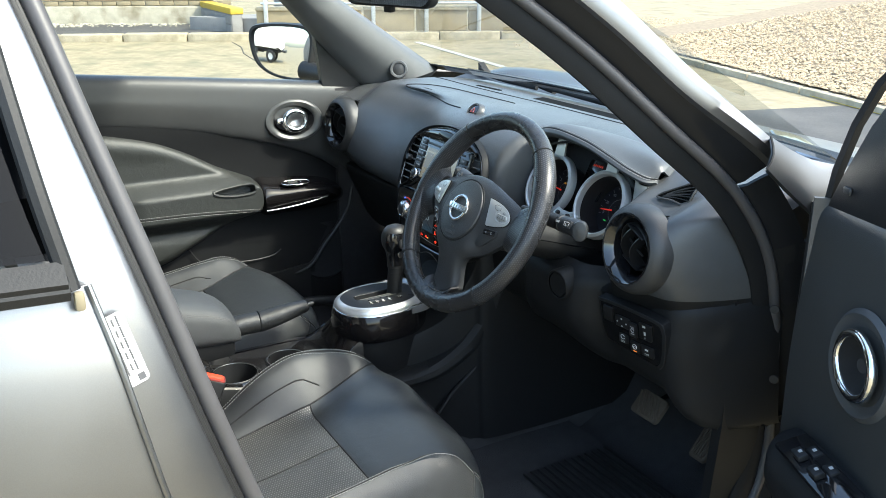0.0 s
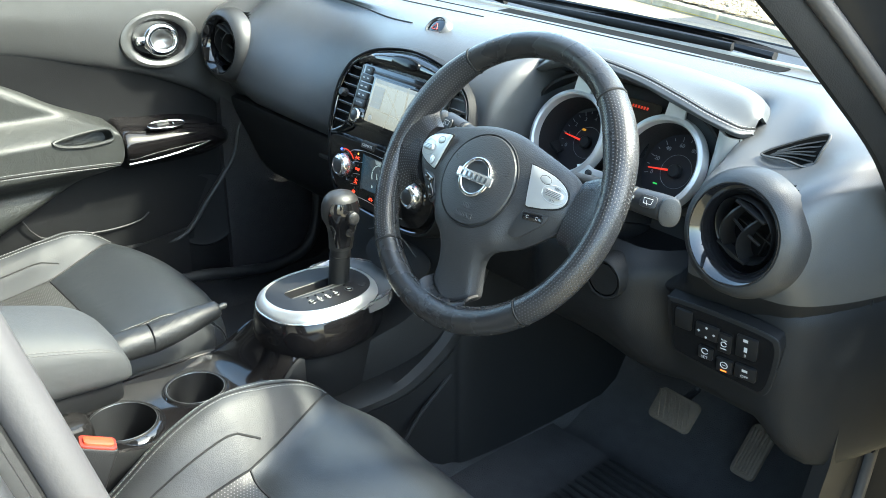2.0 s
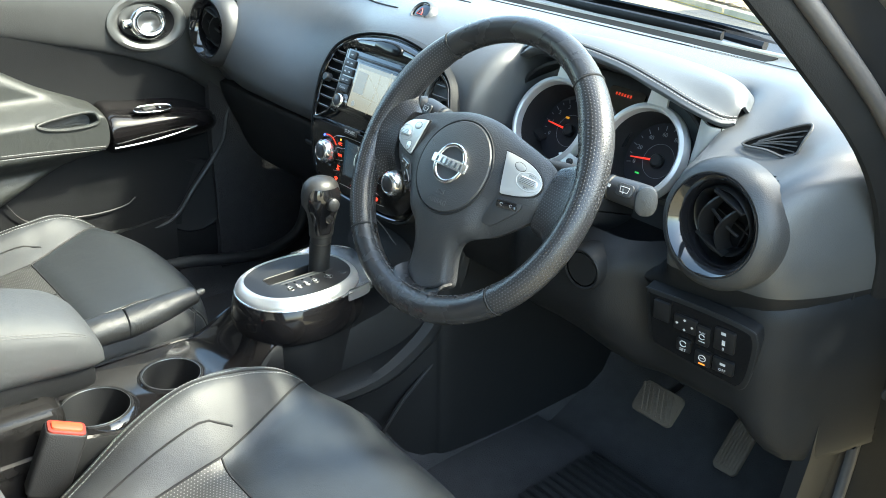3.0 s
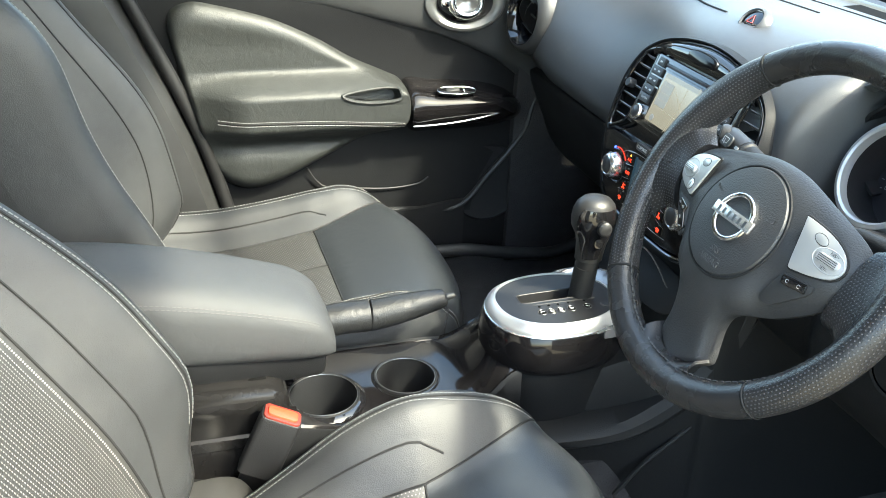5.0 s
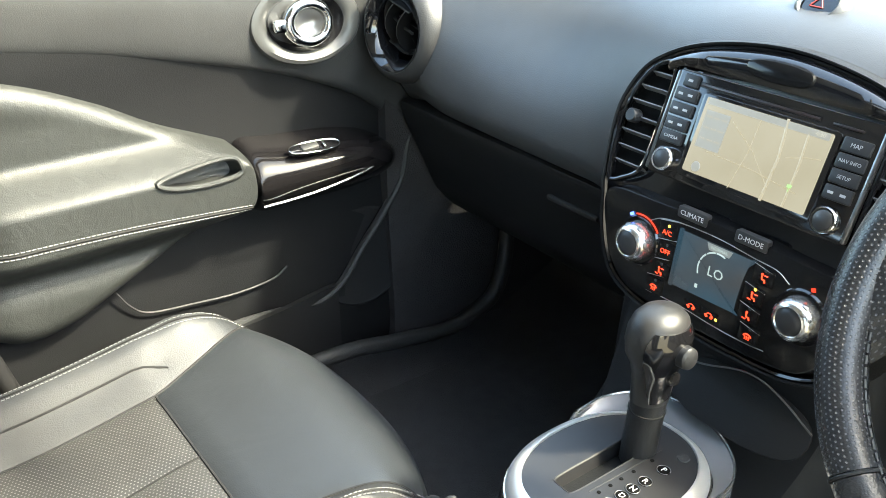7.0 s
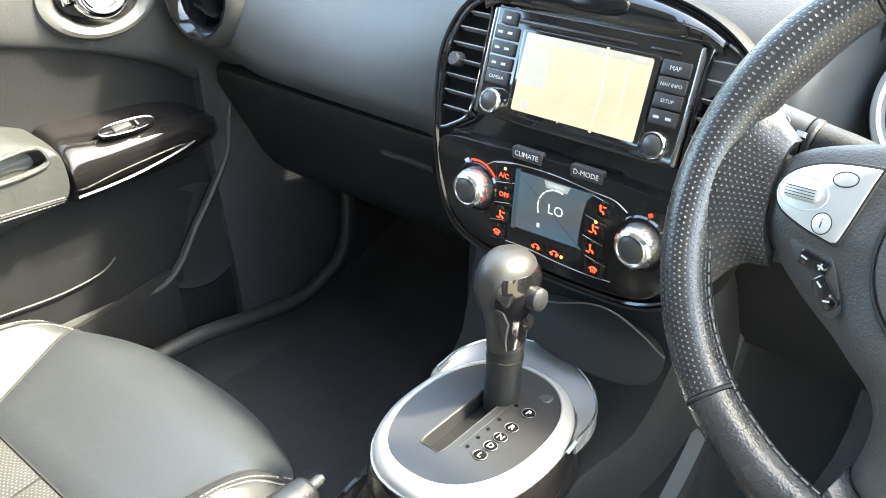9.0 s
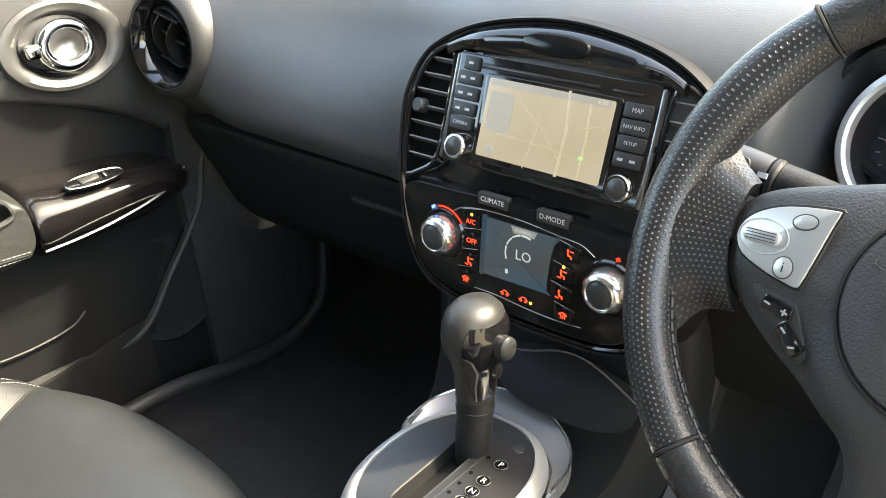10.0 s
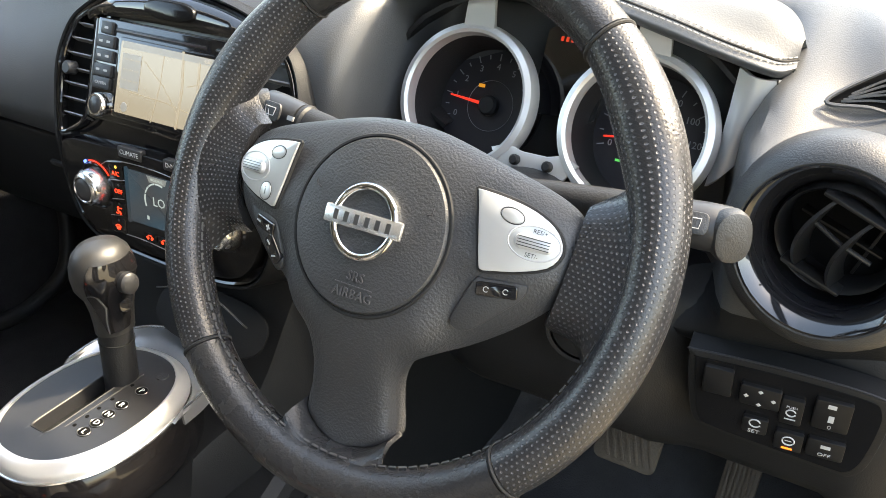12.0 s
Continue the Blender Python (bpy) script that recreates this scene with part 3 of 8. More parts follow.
# kick panels close the footwells at the sides
for s_ in (-1, 1):
    solo("kick_panel_left" if s_ < 0 else "kick_panel_right", sheet([[(s_ * (0.685 - 0.01 * (z < 0.5)), y, z) for z in (0.30, 0.45, 0.6, 0.8, 1.0)] for y in (0.22 if s_ < 0 else 0.315, 0.4, 0.55, 0.72)], 0.02), CARPET if s_ < 0 else KNEE,
         "black trimmed footwell side", "wall", "structure")
solo("sill_trim_left", tube(cat([(-0.64, -0.10, 0.40), (-0.64, 0.09, 0.402), (-0.64, 0.20, 0.384), (-0.64, 0.30, 0.370), (-0.64, 0.36, 0.380), (-0.64, 0.41, 0.408), (-0.645, 0.437, 0.475), (-0.66, 0.45, 0.56)], 40), [0.014] * 40, 10), PLASTIC_GREY,
     "black sill trim curving up at the passenger's footwell", "trim", "structure")
solo("firewall", sheet([[(x, y, z) for y, z in ((0.60, 0.33), (0.69, 0.5), (0.71, 0.75), (0.70, 1.0))] for x in (-0.7, 0, 0.7)], 0.02), CARPET, "black lined firewall", "wall", "structure")

# rear door of the driver's side with its dark window
def rear_door():
    d = thing("rear_car_door", "closed gunmetal rear car door with a dark window", "car door")
    rows = []
    edge = cat([(0, -0.675, 1.10), (0, -0.660, 1.03), (0, -0.646, 0.95), (0, -0.628, 0.86), (0, -0.580, 0.68), (0, -0.52, 0.45), (0, -0.49, 0.28)], 30)
    xs = cat([(0.836, 0, 0), (0.856, 0, 0), (0.868, 0, 0), (0.872, 0, 0), (0.862, 0, 0), (0.845, 0, 0), (0.83, 0, 0)], 30)
    for k, (e, x) in enumerate(zip(edge, xs)):
        rows.append([(x.x - 0.02, e.y - 0.006, e.z), (x.x - 0.004, e.y, e.z)] + [(x.x - 0.0 - 0.02 * (s / 10) ** 2, e.y - 0.012 - (1.05) * (s / 10), e.z + 0.045 * (s / 10) * (e.z - 0.3)) for s in range(11)])
    part("door_skin", sheet(rows, -0.012, OUTSIDE), PAINT, d)
    edge_path = [Vector((x.x - 0.002, e.y + 0.0, e.z)) for e, x in zip(edge, xs)]
    part("door_edge", tube(edge_path, 0.0032, 8), PAINT, d)
    win = [[(0.825 - 0.16 * f, -0.700 - 0.022 * f - 0.9 * s, 1.125 + 0.30 * f + 0.04 * s) for f in (0, 0.5, 1)] for s in (0, 0.3, 0.6, 1)]
    g = part("window_pane", grid(win), GLASS_DARK, d, "dark privacy glass")
    # Added near-black sheet stands in for the dim cabin behind the pane.
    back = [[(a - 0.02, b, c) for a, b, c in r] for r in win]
    part("dark_cabin_backing", sheet(back, 0.004), VOID, d)
    part("window_channel", join(
        tube(cat([(0.842, -0.690, 1.100), (0.815, -0.706, 1.20), (0.755, -0.722, 1.34), (0.67, -0.73, 1.45)], 20), 0.0085, 8),
        tube([(0.845, -0.692, 1.104), (0.845, -1.1, 1.12), (0.83, -1.6, 1.14)], 0.012, 8)), RUBBER, d, "black rubber window channel")
    part("belt_strip", sheet(eye=OUTSIDE, d=0.004, rows=[[(0.852, y, 1.098 + (-0.69 - y) * 0.045), (0.858, y, 1.112 + (-0.69 - y) * 0.045), (0.842, y, 1.128 + (-0.69 - y) * 0.045)] for y in (-0.693, -1.0, -1.6)]), RUBBER, d)
    part("channel_foot", box(0.009, 0.009, 0.018, 0.003, pose(0.849, -0.685, 1.092)), material("weathered_rubber_end", (0.20, 0.17, 0.11), 0.7, vary=0.3), d)
    return d


rear_door()

# ---------------------------------------------------------------- dashboard
DASH = [(0.62, 1.015), (0.50, 1.030), (0.38, 1.034), (0.30, 1.030), (0.245, 1.012), (0.208, 0.975), (0.193, 0.93), (0.191, 0.88), (0.199, 0.83), (0.214, 0.795), (0.235, 0.782)]


def bell(v, c, w):
    return math.exp(-((v - c) / w) ** 2)


def dash_point(x, y, z):
    """The dashboard's cross section, swept over the width and pushed in and out."""
    back = smooth01(0.42, 0.20, y)
    # the passenger's bulge swells towards the middle, the ends fall away to the doors
    y += 0.035 * back * smooth01(0.50, 0.70, abs(x)) * smooth01(0.9, 0.8, z) - 0.004 * back * bell(x, -0.33, 0.16)
    y += 0.075 * bell(x, -0.36, 0.19) * smooth01(0.81, 1.01, z) * smooth01(0.34, 0.24, y)
    end = smooth01(0.55, 0.72, abs(x))
    corner = max(0.0, abs(x) - 0.640) / 0.085
    y += 0.17 * corner ** 2.2 * smooth01(0.60, 0.30, y) * (1.0 if x > 0 else 0.35)
    z -= 0.025 * end * smooth01(0.97, 1.02, z)
    y += 0.05 * end * back * smooth01(1.0, 1.03, z)
    # round pods for the outer vents
    for s in (-1, 1):
        y -= 0.02 * bell(x, s * 0.597, 0.075) * bell(z, 0.915, 0.075)
    low = bell(abs(x), 0.605, 0.05) * bell(z, 1.0, 0.035)
    y += 0.020 * low
    z -= 0.016 * low
    # the driver's end dips beside the dial hood
    if x > 0.3:
        z -= 0.030 * smooth01(0.44, 0.53, x) * smooth01(0.66, 0.56, x) * smooth01(0.33 + 0.07 * smooth01(0.60, 0.55, x), 0.27, y) * smooth01(0.94, 1.01, z)
    # behind the steering wheel the face lies deep, to hold the dials
    if x > 0.1:
        w = smooth01(0.175, 0.225, x) * smooth01(0.535, 0.49, x)
        y += 0.115 * w * back * smooth01(0.80, 0.86, z) * smooth01(1.036, 1.015, z)
        z -= 0.02 * w * smooth01(1.0, 1.02, z) * back
    # the passenger's bulge ends in a higher lip over the glove box
    z += 0.017 * smooth01(0.86, 0.795, z) * smooth01(-0.15, -0.24, x) * smooth01(-0.68, -0.60, x)
    # rise of the middle, to carry the console's hood
    z += 0.008 * bell(x, 0.0, 0.16) * smooth01(0.5, 0.3, y)
    y -= 0.02 * bell(x, 0.0, 0.19) * back
    return (x, y, z)


dash = thing("dashboard", "soft black dashboard with a double bulge and round outer vents", "dashboard")
prof = cat([(0, y, z) for y, z in DASH], 56)
rows = [[dash_point(-0.70 + 1.425 * i / 160, p.y, p.z) for p in prof] for i in range(161)]


def clear_of_vents(i, j):
    x, y, z = rows[i][j]
    return all(math.hypot(x - s * 0.594, z - 0.917) > 0.063 or (x > 0 and y > 0.235) for s in (-1, 1))




def lower_face(i, j):
    """Below the driver's outer vent the face is of darker, harder plastic."""
    x, y, z = rows[i][j]
    return x > 0.19 and z < 0.846 and j > 20


part("top_pad", sheet(rows, -0.012, keep=lambda i, j: clear_of_vents(i, j) and not lower_face(i, j)), PLASTIC, dash)
part("lower_pad", sheet(rows, -0.012, keep=lambda i, j: clear_of_vents(i, j) and lower_face(i, j)), KNEE, dash, "hard black plastic below the vent")


def under(x0, x1, label, lower):
    r = []
    for i in range(25):
        x = x0 + (x1 - x0) * i / 24
        r.append(cat([(x, y, z) for y, z in lower], 20))
    return sheet(r, -0.008)


part("glove_box", under(-0.665, -0.12, "", [(0.264, 0.796), (0.242, 0.790), (0.237, 0.782), (0.247, 0.75), (0.275, 0.69), (0.31, 0.62), (0.38, 0.575), (0.60, 0.56)]), PLASTIC_HARD, dash, "black glove box lid")
part("glove_latch", bevelled(box(0.09, 0.014, 0.008, 0.003, pose(-0.30, 0.252, 0.742, 12)), 0), PLASTIC_GREY, dash)
knee = []
for i in range(41):
    x = 0.14 + 0.585 * i / 40
    e2 = 0.17 * (max(0.0, x - 0.640) / 0.085) ** 2.2
    col = bell(x, 0.355, 0.06)
    e = smooth01(0.60, 0.72, x)
    low = 0.655 + 0.06 * smooth01(0.44, 0.30, x) - 0.06 * smooth01(0.62, 0.70, x)
    e2 += 0.014 * smooth01(0.47, 0.52, x)
    bulge = 0.042 * smooth01(0.26, 0.33, x) * smooth01(0.50, 0.45, x)
    knee.append(cat([(x, 0.250 + e2 - bulge, 0.835), (x, 0.222 - bulge + e2, 0.815), (x, 0.218 - bulge + e2, 0.78), (x, 0.218 - 0.9 * bulge + e2, 0.74), (x, 0.226 - 0.5 * bulge + e2, 0.70), (x, 0.24 + e2, low + 0.012), (x, 0.27 + e2 * 0.9, low), (x, 0.40, low + 0.0), (x, 0.60, low + 0.03)], 34))
part("knee_panel", sheet(knee, -0.008), KNEE, dash, "hard black knee panel under the wheel")


def line_on_dash(pts, lift=0.0015, n=60):
    """A fine seam lying on the dashboard; pts are (x, place along the cross section 0..1)."""
    out = []
    for q in cat([(a, b, 0) for a, b in pts], n):
        k = q.y * 55
        j = min(54, int(k))
        p = prof[j].lerp(prof[j + 1], k - j)
        v = Vector(dash_point(q.x, p.y, p.z))
        out.append(v + Vector((0, -0.3, 1)).normalized() * lift)
    return out


# airbag lid seam over the passenger's bulge
part("airbag_seam", tube(line_on_dash([(-0.10, 0.335), (-0.20, 0.345), (-0.32, 0.345), (-0.42, 0.325), (-0.455, 0.28), (-0.43, 0.22), (-0.35, 0.19), (-0.2, 0.185), (-0.05, 0.19)], 0.0002), 0.0016, 6), SEAM, dash)
part("pad_seam", tube(line_on_dash([(-0.60, 0.13), (-0.3, 0.135), (0, 0.13), (0.3, 0.13), (0.60, 0.13)], 0.0002), 0.0014, 6), SEAM, dash)
# windscreen air slot: the pad is uncut, near-black sheets stand for the shade inside
slot = line_on_dash([(-0.12, 0.10), (0.2, 0.10), (0.45, 0.11)], 0.001, 24)
part("windscreen_slot_shade", sheet([[p + Vector((0, -0.012, 0.0)), p + Vector((0, 0.022, 0.001))] for p in slot], 0.002), VOID, dash)
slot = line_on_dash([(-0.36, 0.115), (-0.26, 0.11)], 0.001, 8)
part("windscreen_slot_shade", sheet([[p + Vector((0, -0.003, 0.0)), p + Vector((0, 0.006, 0.0005))] for p in slot], 0.002), VOID, dash)


VANE = material("black_vane_plastic", (0.009, 0.009, 0.0095), 0.35, vary=0.1)


def round_vent(name, c, nrm, turn):
    m = axes(c, nrm)
    v = thing(name, "round gloss black air vent with swivel vanes", "air vent", m, "dashboard air vents")
    part("surround", lathe([(0.0575, 0.005), (0.0595, 0.0058), (0.0645, 0.003), (0.0710, -0.004), (0.0745, -0.014), (0.0755, -0.03), (0.058, -0.03)], 56), PLASTIC_GREY, v)
    part("ring", lathe([(0.0580, 0.0060), (0.0565, 0.0062), (0.0530, 0.0030), (0.0480, -0.0040), (0.0440, -0.0125), (0.0430, -0.05), (0.0585, -0.05)], 56), GLOSS, v, "gloss black funnel ring")
    # Disc whose near-black colour stands for the shade down the duct.
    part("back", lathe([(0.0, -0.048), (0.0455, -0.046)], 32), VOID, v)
    rot = Matrix.Rotation(radians(turn), 4, "Z") @ Matrix.Rotation(radians(16), 4, "X")
    part("barrel", moved_by(lathe([(0.0370, -0.034), (0.0405, -0.022), (0.0410, -0.014), (0.0398, -0.0115), (0.0375, -0.014), (0.0360, -0.03)], 40), rot), VANE, v, "dark swivel ring")
    for k in (-0.016, 0.010):
        arc = [(k - 0.007 * (1 - u * u) + 0.003, 0.0305 * u, -0.009 + 0.010 * (1 - u * u)) for u in (-1 + j / 8 for j in range(17))]
        part("vane", moved_by(sheet([[Vector(q) + Vector((-0.0012, 0, 0.0)), Vector(q) + Vector((0.0012, 0, 0.0008)), Vector(q) + Vector((0.0030, 0, -0.008)), Vector(q) + Vector((0.0045, 0, -0.020))] for q in arc], 0.0014, FRONT), rot), VANE, v, "curved swivel vane")
    for y in (-0.0315, 0.0315):
        part("end_bar", moved_by(box(0.044, 0.0032, 0.012, 0.001, pose(0.0, y, -0.013)), rot), VANE, v)
    part("cross_rod", moved_by(tube([(-0.017, 0.006, -0.012), (0.004, 0.003, -0.010), (0.026, 0.001, -0.012)], 0.0018, 8), rot), VANE, v)
    part("cross_bar", moved_by(box(0.060, 0.0022, 0.008, 0.0006, pose(0.0, -0.004, -0.034)), rot), VANE, v)
    part("cross_bar", moved_by(box(0.0022, 0.058, 0.008, 0.0006, pose(0.020, 0.0, -0.036)), rot), VANE, v)
    return v


def moved_by(bm, m):
    bm.transform(m)
    return bm


round_vent("outer_air_vent", (-0.594, 0.182, 0.918), (0.10, -1, 0.12), -15)
round_vent("outer_air_vent", (0.594, 0.176, 0.916), (-0.06, -1, 0.14), -20)


def demist_vent(s):
    """A three-cornered grille with bowed slats."""
    a, b, c = Vector((0.562, 0.2625, 0.9845)), Vector((0.6188, 0.300, 1.0155)), Vector((0.6155, 0.275, 0.980))
    nrm = (b - a).cross(c - a)
    nrm = (nrm if nrm.z > 0 else -nrm).normalized()
    flip = lambda p: Vector((s * p.x, p.y, p.z))
    v = thing("demister_vent", "three-cornered slatted demister vent at the dashboard's end", "air vent", None, "dashboard air vents")
    edge = cat([a, a.lerp(b, 0.5) + nrm * 0.003 + Vector((-0.004, 0.006, 0.0)), b, b.lerp(c, 0.5) + nrm * 0.003 + Vector((0.004, 0, 0)), c, c.lerp(a, 0.5) + nrm * 0.002], 48, True)
    edge = [p + nrm * 0.004 for p in edge]
    mid = sum(edge, Vector()) / 48
    part("rim", tube([flip(p) for p in edge], 0.0016, 6, True), PLASTIC, v)
    # Shade behind the slats is put into this sheet's colour.
    part("back", sheet([[flip(p - nrm * 0.003) for p in edge], [flip(mid - nrm * 0.006 + (p - mid) * 0.02) for p in edge]], 0.001, close_v=True), VOID, v)
    for k in range(5):
        f = 0.16 + 0.17 * k
        p, q = a.lerp(c, f) if f < 1 else c, a.lerp(b, f)
        p, q = a.lerp(c.lerp(b, f), 0.16 + 0.1 * f), c.lerp(b, f)
        arc = cat([p + nrm * 0.003, p.lerp(q, 0.5) + nrm * 0.0055 + Vector((-0.001, 0.003, 0)), q + nrm * 0.003], 9)
        part("slat", sheet([[flip(w), flip(w + Vector((0, 0.0045, -0.0015)))] for w in arc], 0.0016), PLASTIC_GREY, v)


demist_vent(1)
ds = thing("demister_vent", "narrow ribbed demister slot at the dashboard's end", "air vent", None, "dashboard air vents")
slot = cat([(-0.600, 0.276, 0.973), (-0.602, 0.305, 0.988), (-0.603, 0.335, 0.993), (-0.603, 0.368, 0.996)], 17)
# Near-black strip stands for the shaded slot between the ribs.
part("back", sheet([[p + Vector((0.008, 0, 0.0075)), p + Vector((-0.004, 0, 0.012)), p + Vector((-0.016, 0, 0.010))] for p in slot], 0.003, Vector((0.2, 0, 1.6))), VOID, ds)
for k in range(2, 16, 3):
    p = slot[k]
    part("rib", box(0.022, 0.006, 0.008, 0.002, pose(p.x - 0.004, p.y, p.z + 0.011, 15, 0, 18)), PLASTIC_GREY, ds)
hz = thing("hazard_button", "round black hazard light button with a red triangle", "button", axes((-0.027, 0.268, 1.034), (0.0, -0.75, 0.66)))
part("collar", lathe([(0.0155, 0.005), (0.0175, 0.007), (0.0205, 0.005), (0.024, -0.004)], 36, None, 1.1, 1.0), PLASTIC, hz)
part("cap", lathe([(0, 0.0055), (0.010, 0.005), (0.0155, 0.0035), (0.0155, -0.004)], 36, None, 1.1, 1.0), GLOSS, hz)
tri3 = [(0.0075 * math.cos(a), 0.0075 * math.sin(a) - 0.001, 0.0062) for a in (radians(90), radians(210), radians(330))]
part("triangle", tube(even(tri3 + tri3[:1], 19)[:-1], 0.0006, 5, True), material("dull_red_print", (0.45, 0.05, 0.04), 0.5), hz)

# padded brow over the dials
brow = thing("instrument_hood", "padded leather hood over the dials with white stitching", "instrument hood", None)


HOOD = [(0.19, 0.272, 1.018, 1.006, 0.285, 1.020), (0.235, 0.256, 1.042, 1.024, 0.300, 1.036), (0.29, 0.250, 1.052, 1.035, 0.315, 1.047), (0.377, 0.250, 1.045, 1.031, 0.330, 1.044),
        (0.444, 0.250, 1.031, 1.016, 0.348, 1.035), (0.483, 0.252, 1.020, 1.006, 0.348, 1.030), (0.510, 0.258, 1.012, 0.998, 0.338, 1.025), (0.526, 0.268, 1.006, 0.993, 0.322, 1.018), (0.535, 0.284, 1.004, 0.995, 0.304, 1.009)]
BROW_THREAD = material("grey_hood_thread", (0.26, 0.26, 0.255), 0.8)
BROW_LEATHER = material("stitched_dash_leather", (0.060, 0.064, 0.068), 0.42, bump=0.12, grain=700, vary=0.12)
hx = cat([(a, b, c) for a, b, c, d, e, g in HOOD], 57)
hy = cat([(d, e, g) for a, b, c, d, e, g in HOOD], 57)
rows = []
for p, q in zip(hx, hy):
    low, ry, rz = q
    dy = ry - p.y
    rows.append(cat([(p.x, p.y + 0.03, low + 0.004), (p.x, p.y + 0.012, low - 0.001), (p.x, p.y + 0.002, low + 0.002), (p.x, p.y - 0.003, (low + p.z) / 2), (p.x, p.y - 0.001, p.z - 0.004), (p.x, p.y + 0.004, p.z),
                     (p.x, p.y + 0.012 * dy / 0.08, p.z + 0.0035), (p.x, p.y + dy * 0.45, max(p.z, rz) + 0.007), (p.x, p.y + dy * 0.8, rz + 0.007), (p.x, ry, rz + 0.003), (p.x, ry + 0.035, rz - 0.022)], 41))
part("pad", sheet(rows, -0.004, Vector((0.35, -1.2, 3.0))), BROW_LEATHER, brow)
for j in (18, 22):
    part("stitching", stitches([r[j] + Vector((0, -0.0006, 0.0010)) for r in rows[6:]], 0.0052, 0.0036, 0.0005), BROW_THREAD, brow)
part("seam", tube([r[20] + Vector((0, -0.0002, 0.0002)) for r in rows[4:]], 0.0009, 6), SEAM, brow)
part("pad_stitching", stitches(line_on_dash([(0.22, 0.128), (0.40, 0.132), (0.62, 0.14)], 0.0008), 0.005, 0.0036, 0.0005), BROW_THREAD, dash)
wing = [cat(r, 15) for r in (
    [(0.499, 0.268, 0.998), (0.510, 0.264, 0.994), (0.521, 0.267, 0.992), (0.530, 0.276, 0.992), (0.536, 0.289, 0.997)],
    [(0.496, 0.268, 0.966), (0.508, 0.262, 0.970), (0.521, 0.267, 0.975), (0.533, 0.277, 0.983), (0.540, 0.289, 0.992)],
    [(0.493, 0.264, 0.934), (0.504, 0.260, 0.942), (0.517, 0.267, 0.956), (0.533, 0.281, 0.973), (0.543, 0.292, 0.987)],
    [(0.489, 0.256, 0.905), (0.501, 0.258, 0.916), (0.517, 0.270, 0.936), (0.535, 0.288, 0.958), (0.548, 0.299, 0.975)])]
part("silver_wing", sheet(wing, -0.004, Vector((0.35, -1.2, 1.6))), SILVER, brow, "silver trim below the hood's end")
part("wing_joint", tube([r[9] + Vector((0, -0.0012, 0.0006)) for r in wing[:3]], 0.0006, 6), SEAM, brow)

# ---------------------------------------------------------------- steering wheel (local: x right, y up in its plane, z to the driver)
WHEEL_TILT, WHEEL_TURN = 30.5, 0.0
WHEEL = Matrix.Translation((0.357, 0.028, 0.942)) @ pose(0, 0, 0, 90 - WHEEL_TILT) @ pose(0, 0, 0, 0, 0, WHEEL_TURN)
wheel = thing("steering_wheel", "three-spoke steering wheel in worn black perforated leather", "steering wheel", WHEEL)
RM, RT = 0.1710, 0.0162


def rim_row(a, n=22):
    """The rim's section at angle a; the grips at ten and two are thicker."""
    grip = bell(a % 360, 150, 16) + bell(a % 360, 30, 16)
    r = RT * (1 + 0.08 * grip)
    ca, sa = math.cos(radians(a)), math.sin(radians(a))
    out = []
    for j in range(n):
        b = 2 * math.pi * j / n
        rr = RM + r * 0.98 * math.cos(b) - 0.004 * grip * (math.cos(b) < 0)
        out.append((rr * ca, rr * sa, r * 1.06 * math.sin(b) + 0.0015))
    return out


def rim_arc(a0, a1):
    n = max(8, int(abs(a1 - a0) / 2.5))
    rows = [rim_row(a0 + (a1 - a0) * i / n) for i in range(n + 1)]
    return grid(rows, close_v=True, caps=True)


# smooth leather above and below, perforated leather at the sides, a groove between
SEAMS = (50, 130, 226, 314)
part("rim_top", rim_arc(50.6, 129.4), RIM_LEATHER, wheel)
part("rim_side", rim_arc(130.6, 225.4), RIM_HOLES, wheel, "perforated leather grip")
part("rim_bottom", rim_arc(226.6, 313.4), RIM_LEATHER, wheel)
part("rim_side", rim_arc(314.6, 409.4), RIM_HOLES, wheel, "perforated leather grip")
for a in SEAMS:
    ring = [Vector(q) for q in rim_row(a)]
    c = sum(ring, Vector()) / len(ring)
    part("rim_groove", tube([c + (q - c) * 0.985 for q in ring], 0.0013, 6, True), SEAM, wheel)
RIM_THREAD = material("worn_rim_thread", (0.045, 0.045, 0.044), 0.7, vary=0.3)
inner = []
for i in range(181):
    a = radians(130 + i * 280 / 180)
    inner.append(((RM - RT * 0.99) * math.cos(a), (RM - RT * 0.99) * math.sin(a), 0.005 + 0.0012 * (i % 2)))
part("rim_stitching", stitches(inner, 0.0075, 0.0052, 0.0009), RIM_THREAD, wheel, "grey cross stitching inside the rim")


def spoke_sheet(rows, d=-0.012):
    return sheet([cat(r, 15) for r in cat_rows(rows, 21)], d, FRONT)


def cat_rows(rows, n):
    cols = [cat([r[k] for r in rows], n) for k in range(len(rows[0]))]
    return [list(r) for r in zip(*cols)]


# hub cover: a broad shield that narrows into the lower spoke
half = [(0.020, 0.0595), (0.040, 0.056), (0.064, 0.050), (0.092, 0.043), (0.112, 0.0365), (0.125, 0.028), (0.131, 0.016), (0.130, -0.002), (0.123, -0.018), (0.113, -0.030), (0.096, -0.045),
        (0.078, -0.058), (0.058, -0.071), (0.041, -0.083), (0.0345, -0.093), (0.032, -0.104), (0.0325, -0.118), (0.0345, -0.130), (0.0335, -0.139), (0.020, -0.148)]
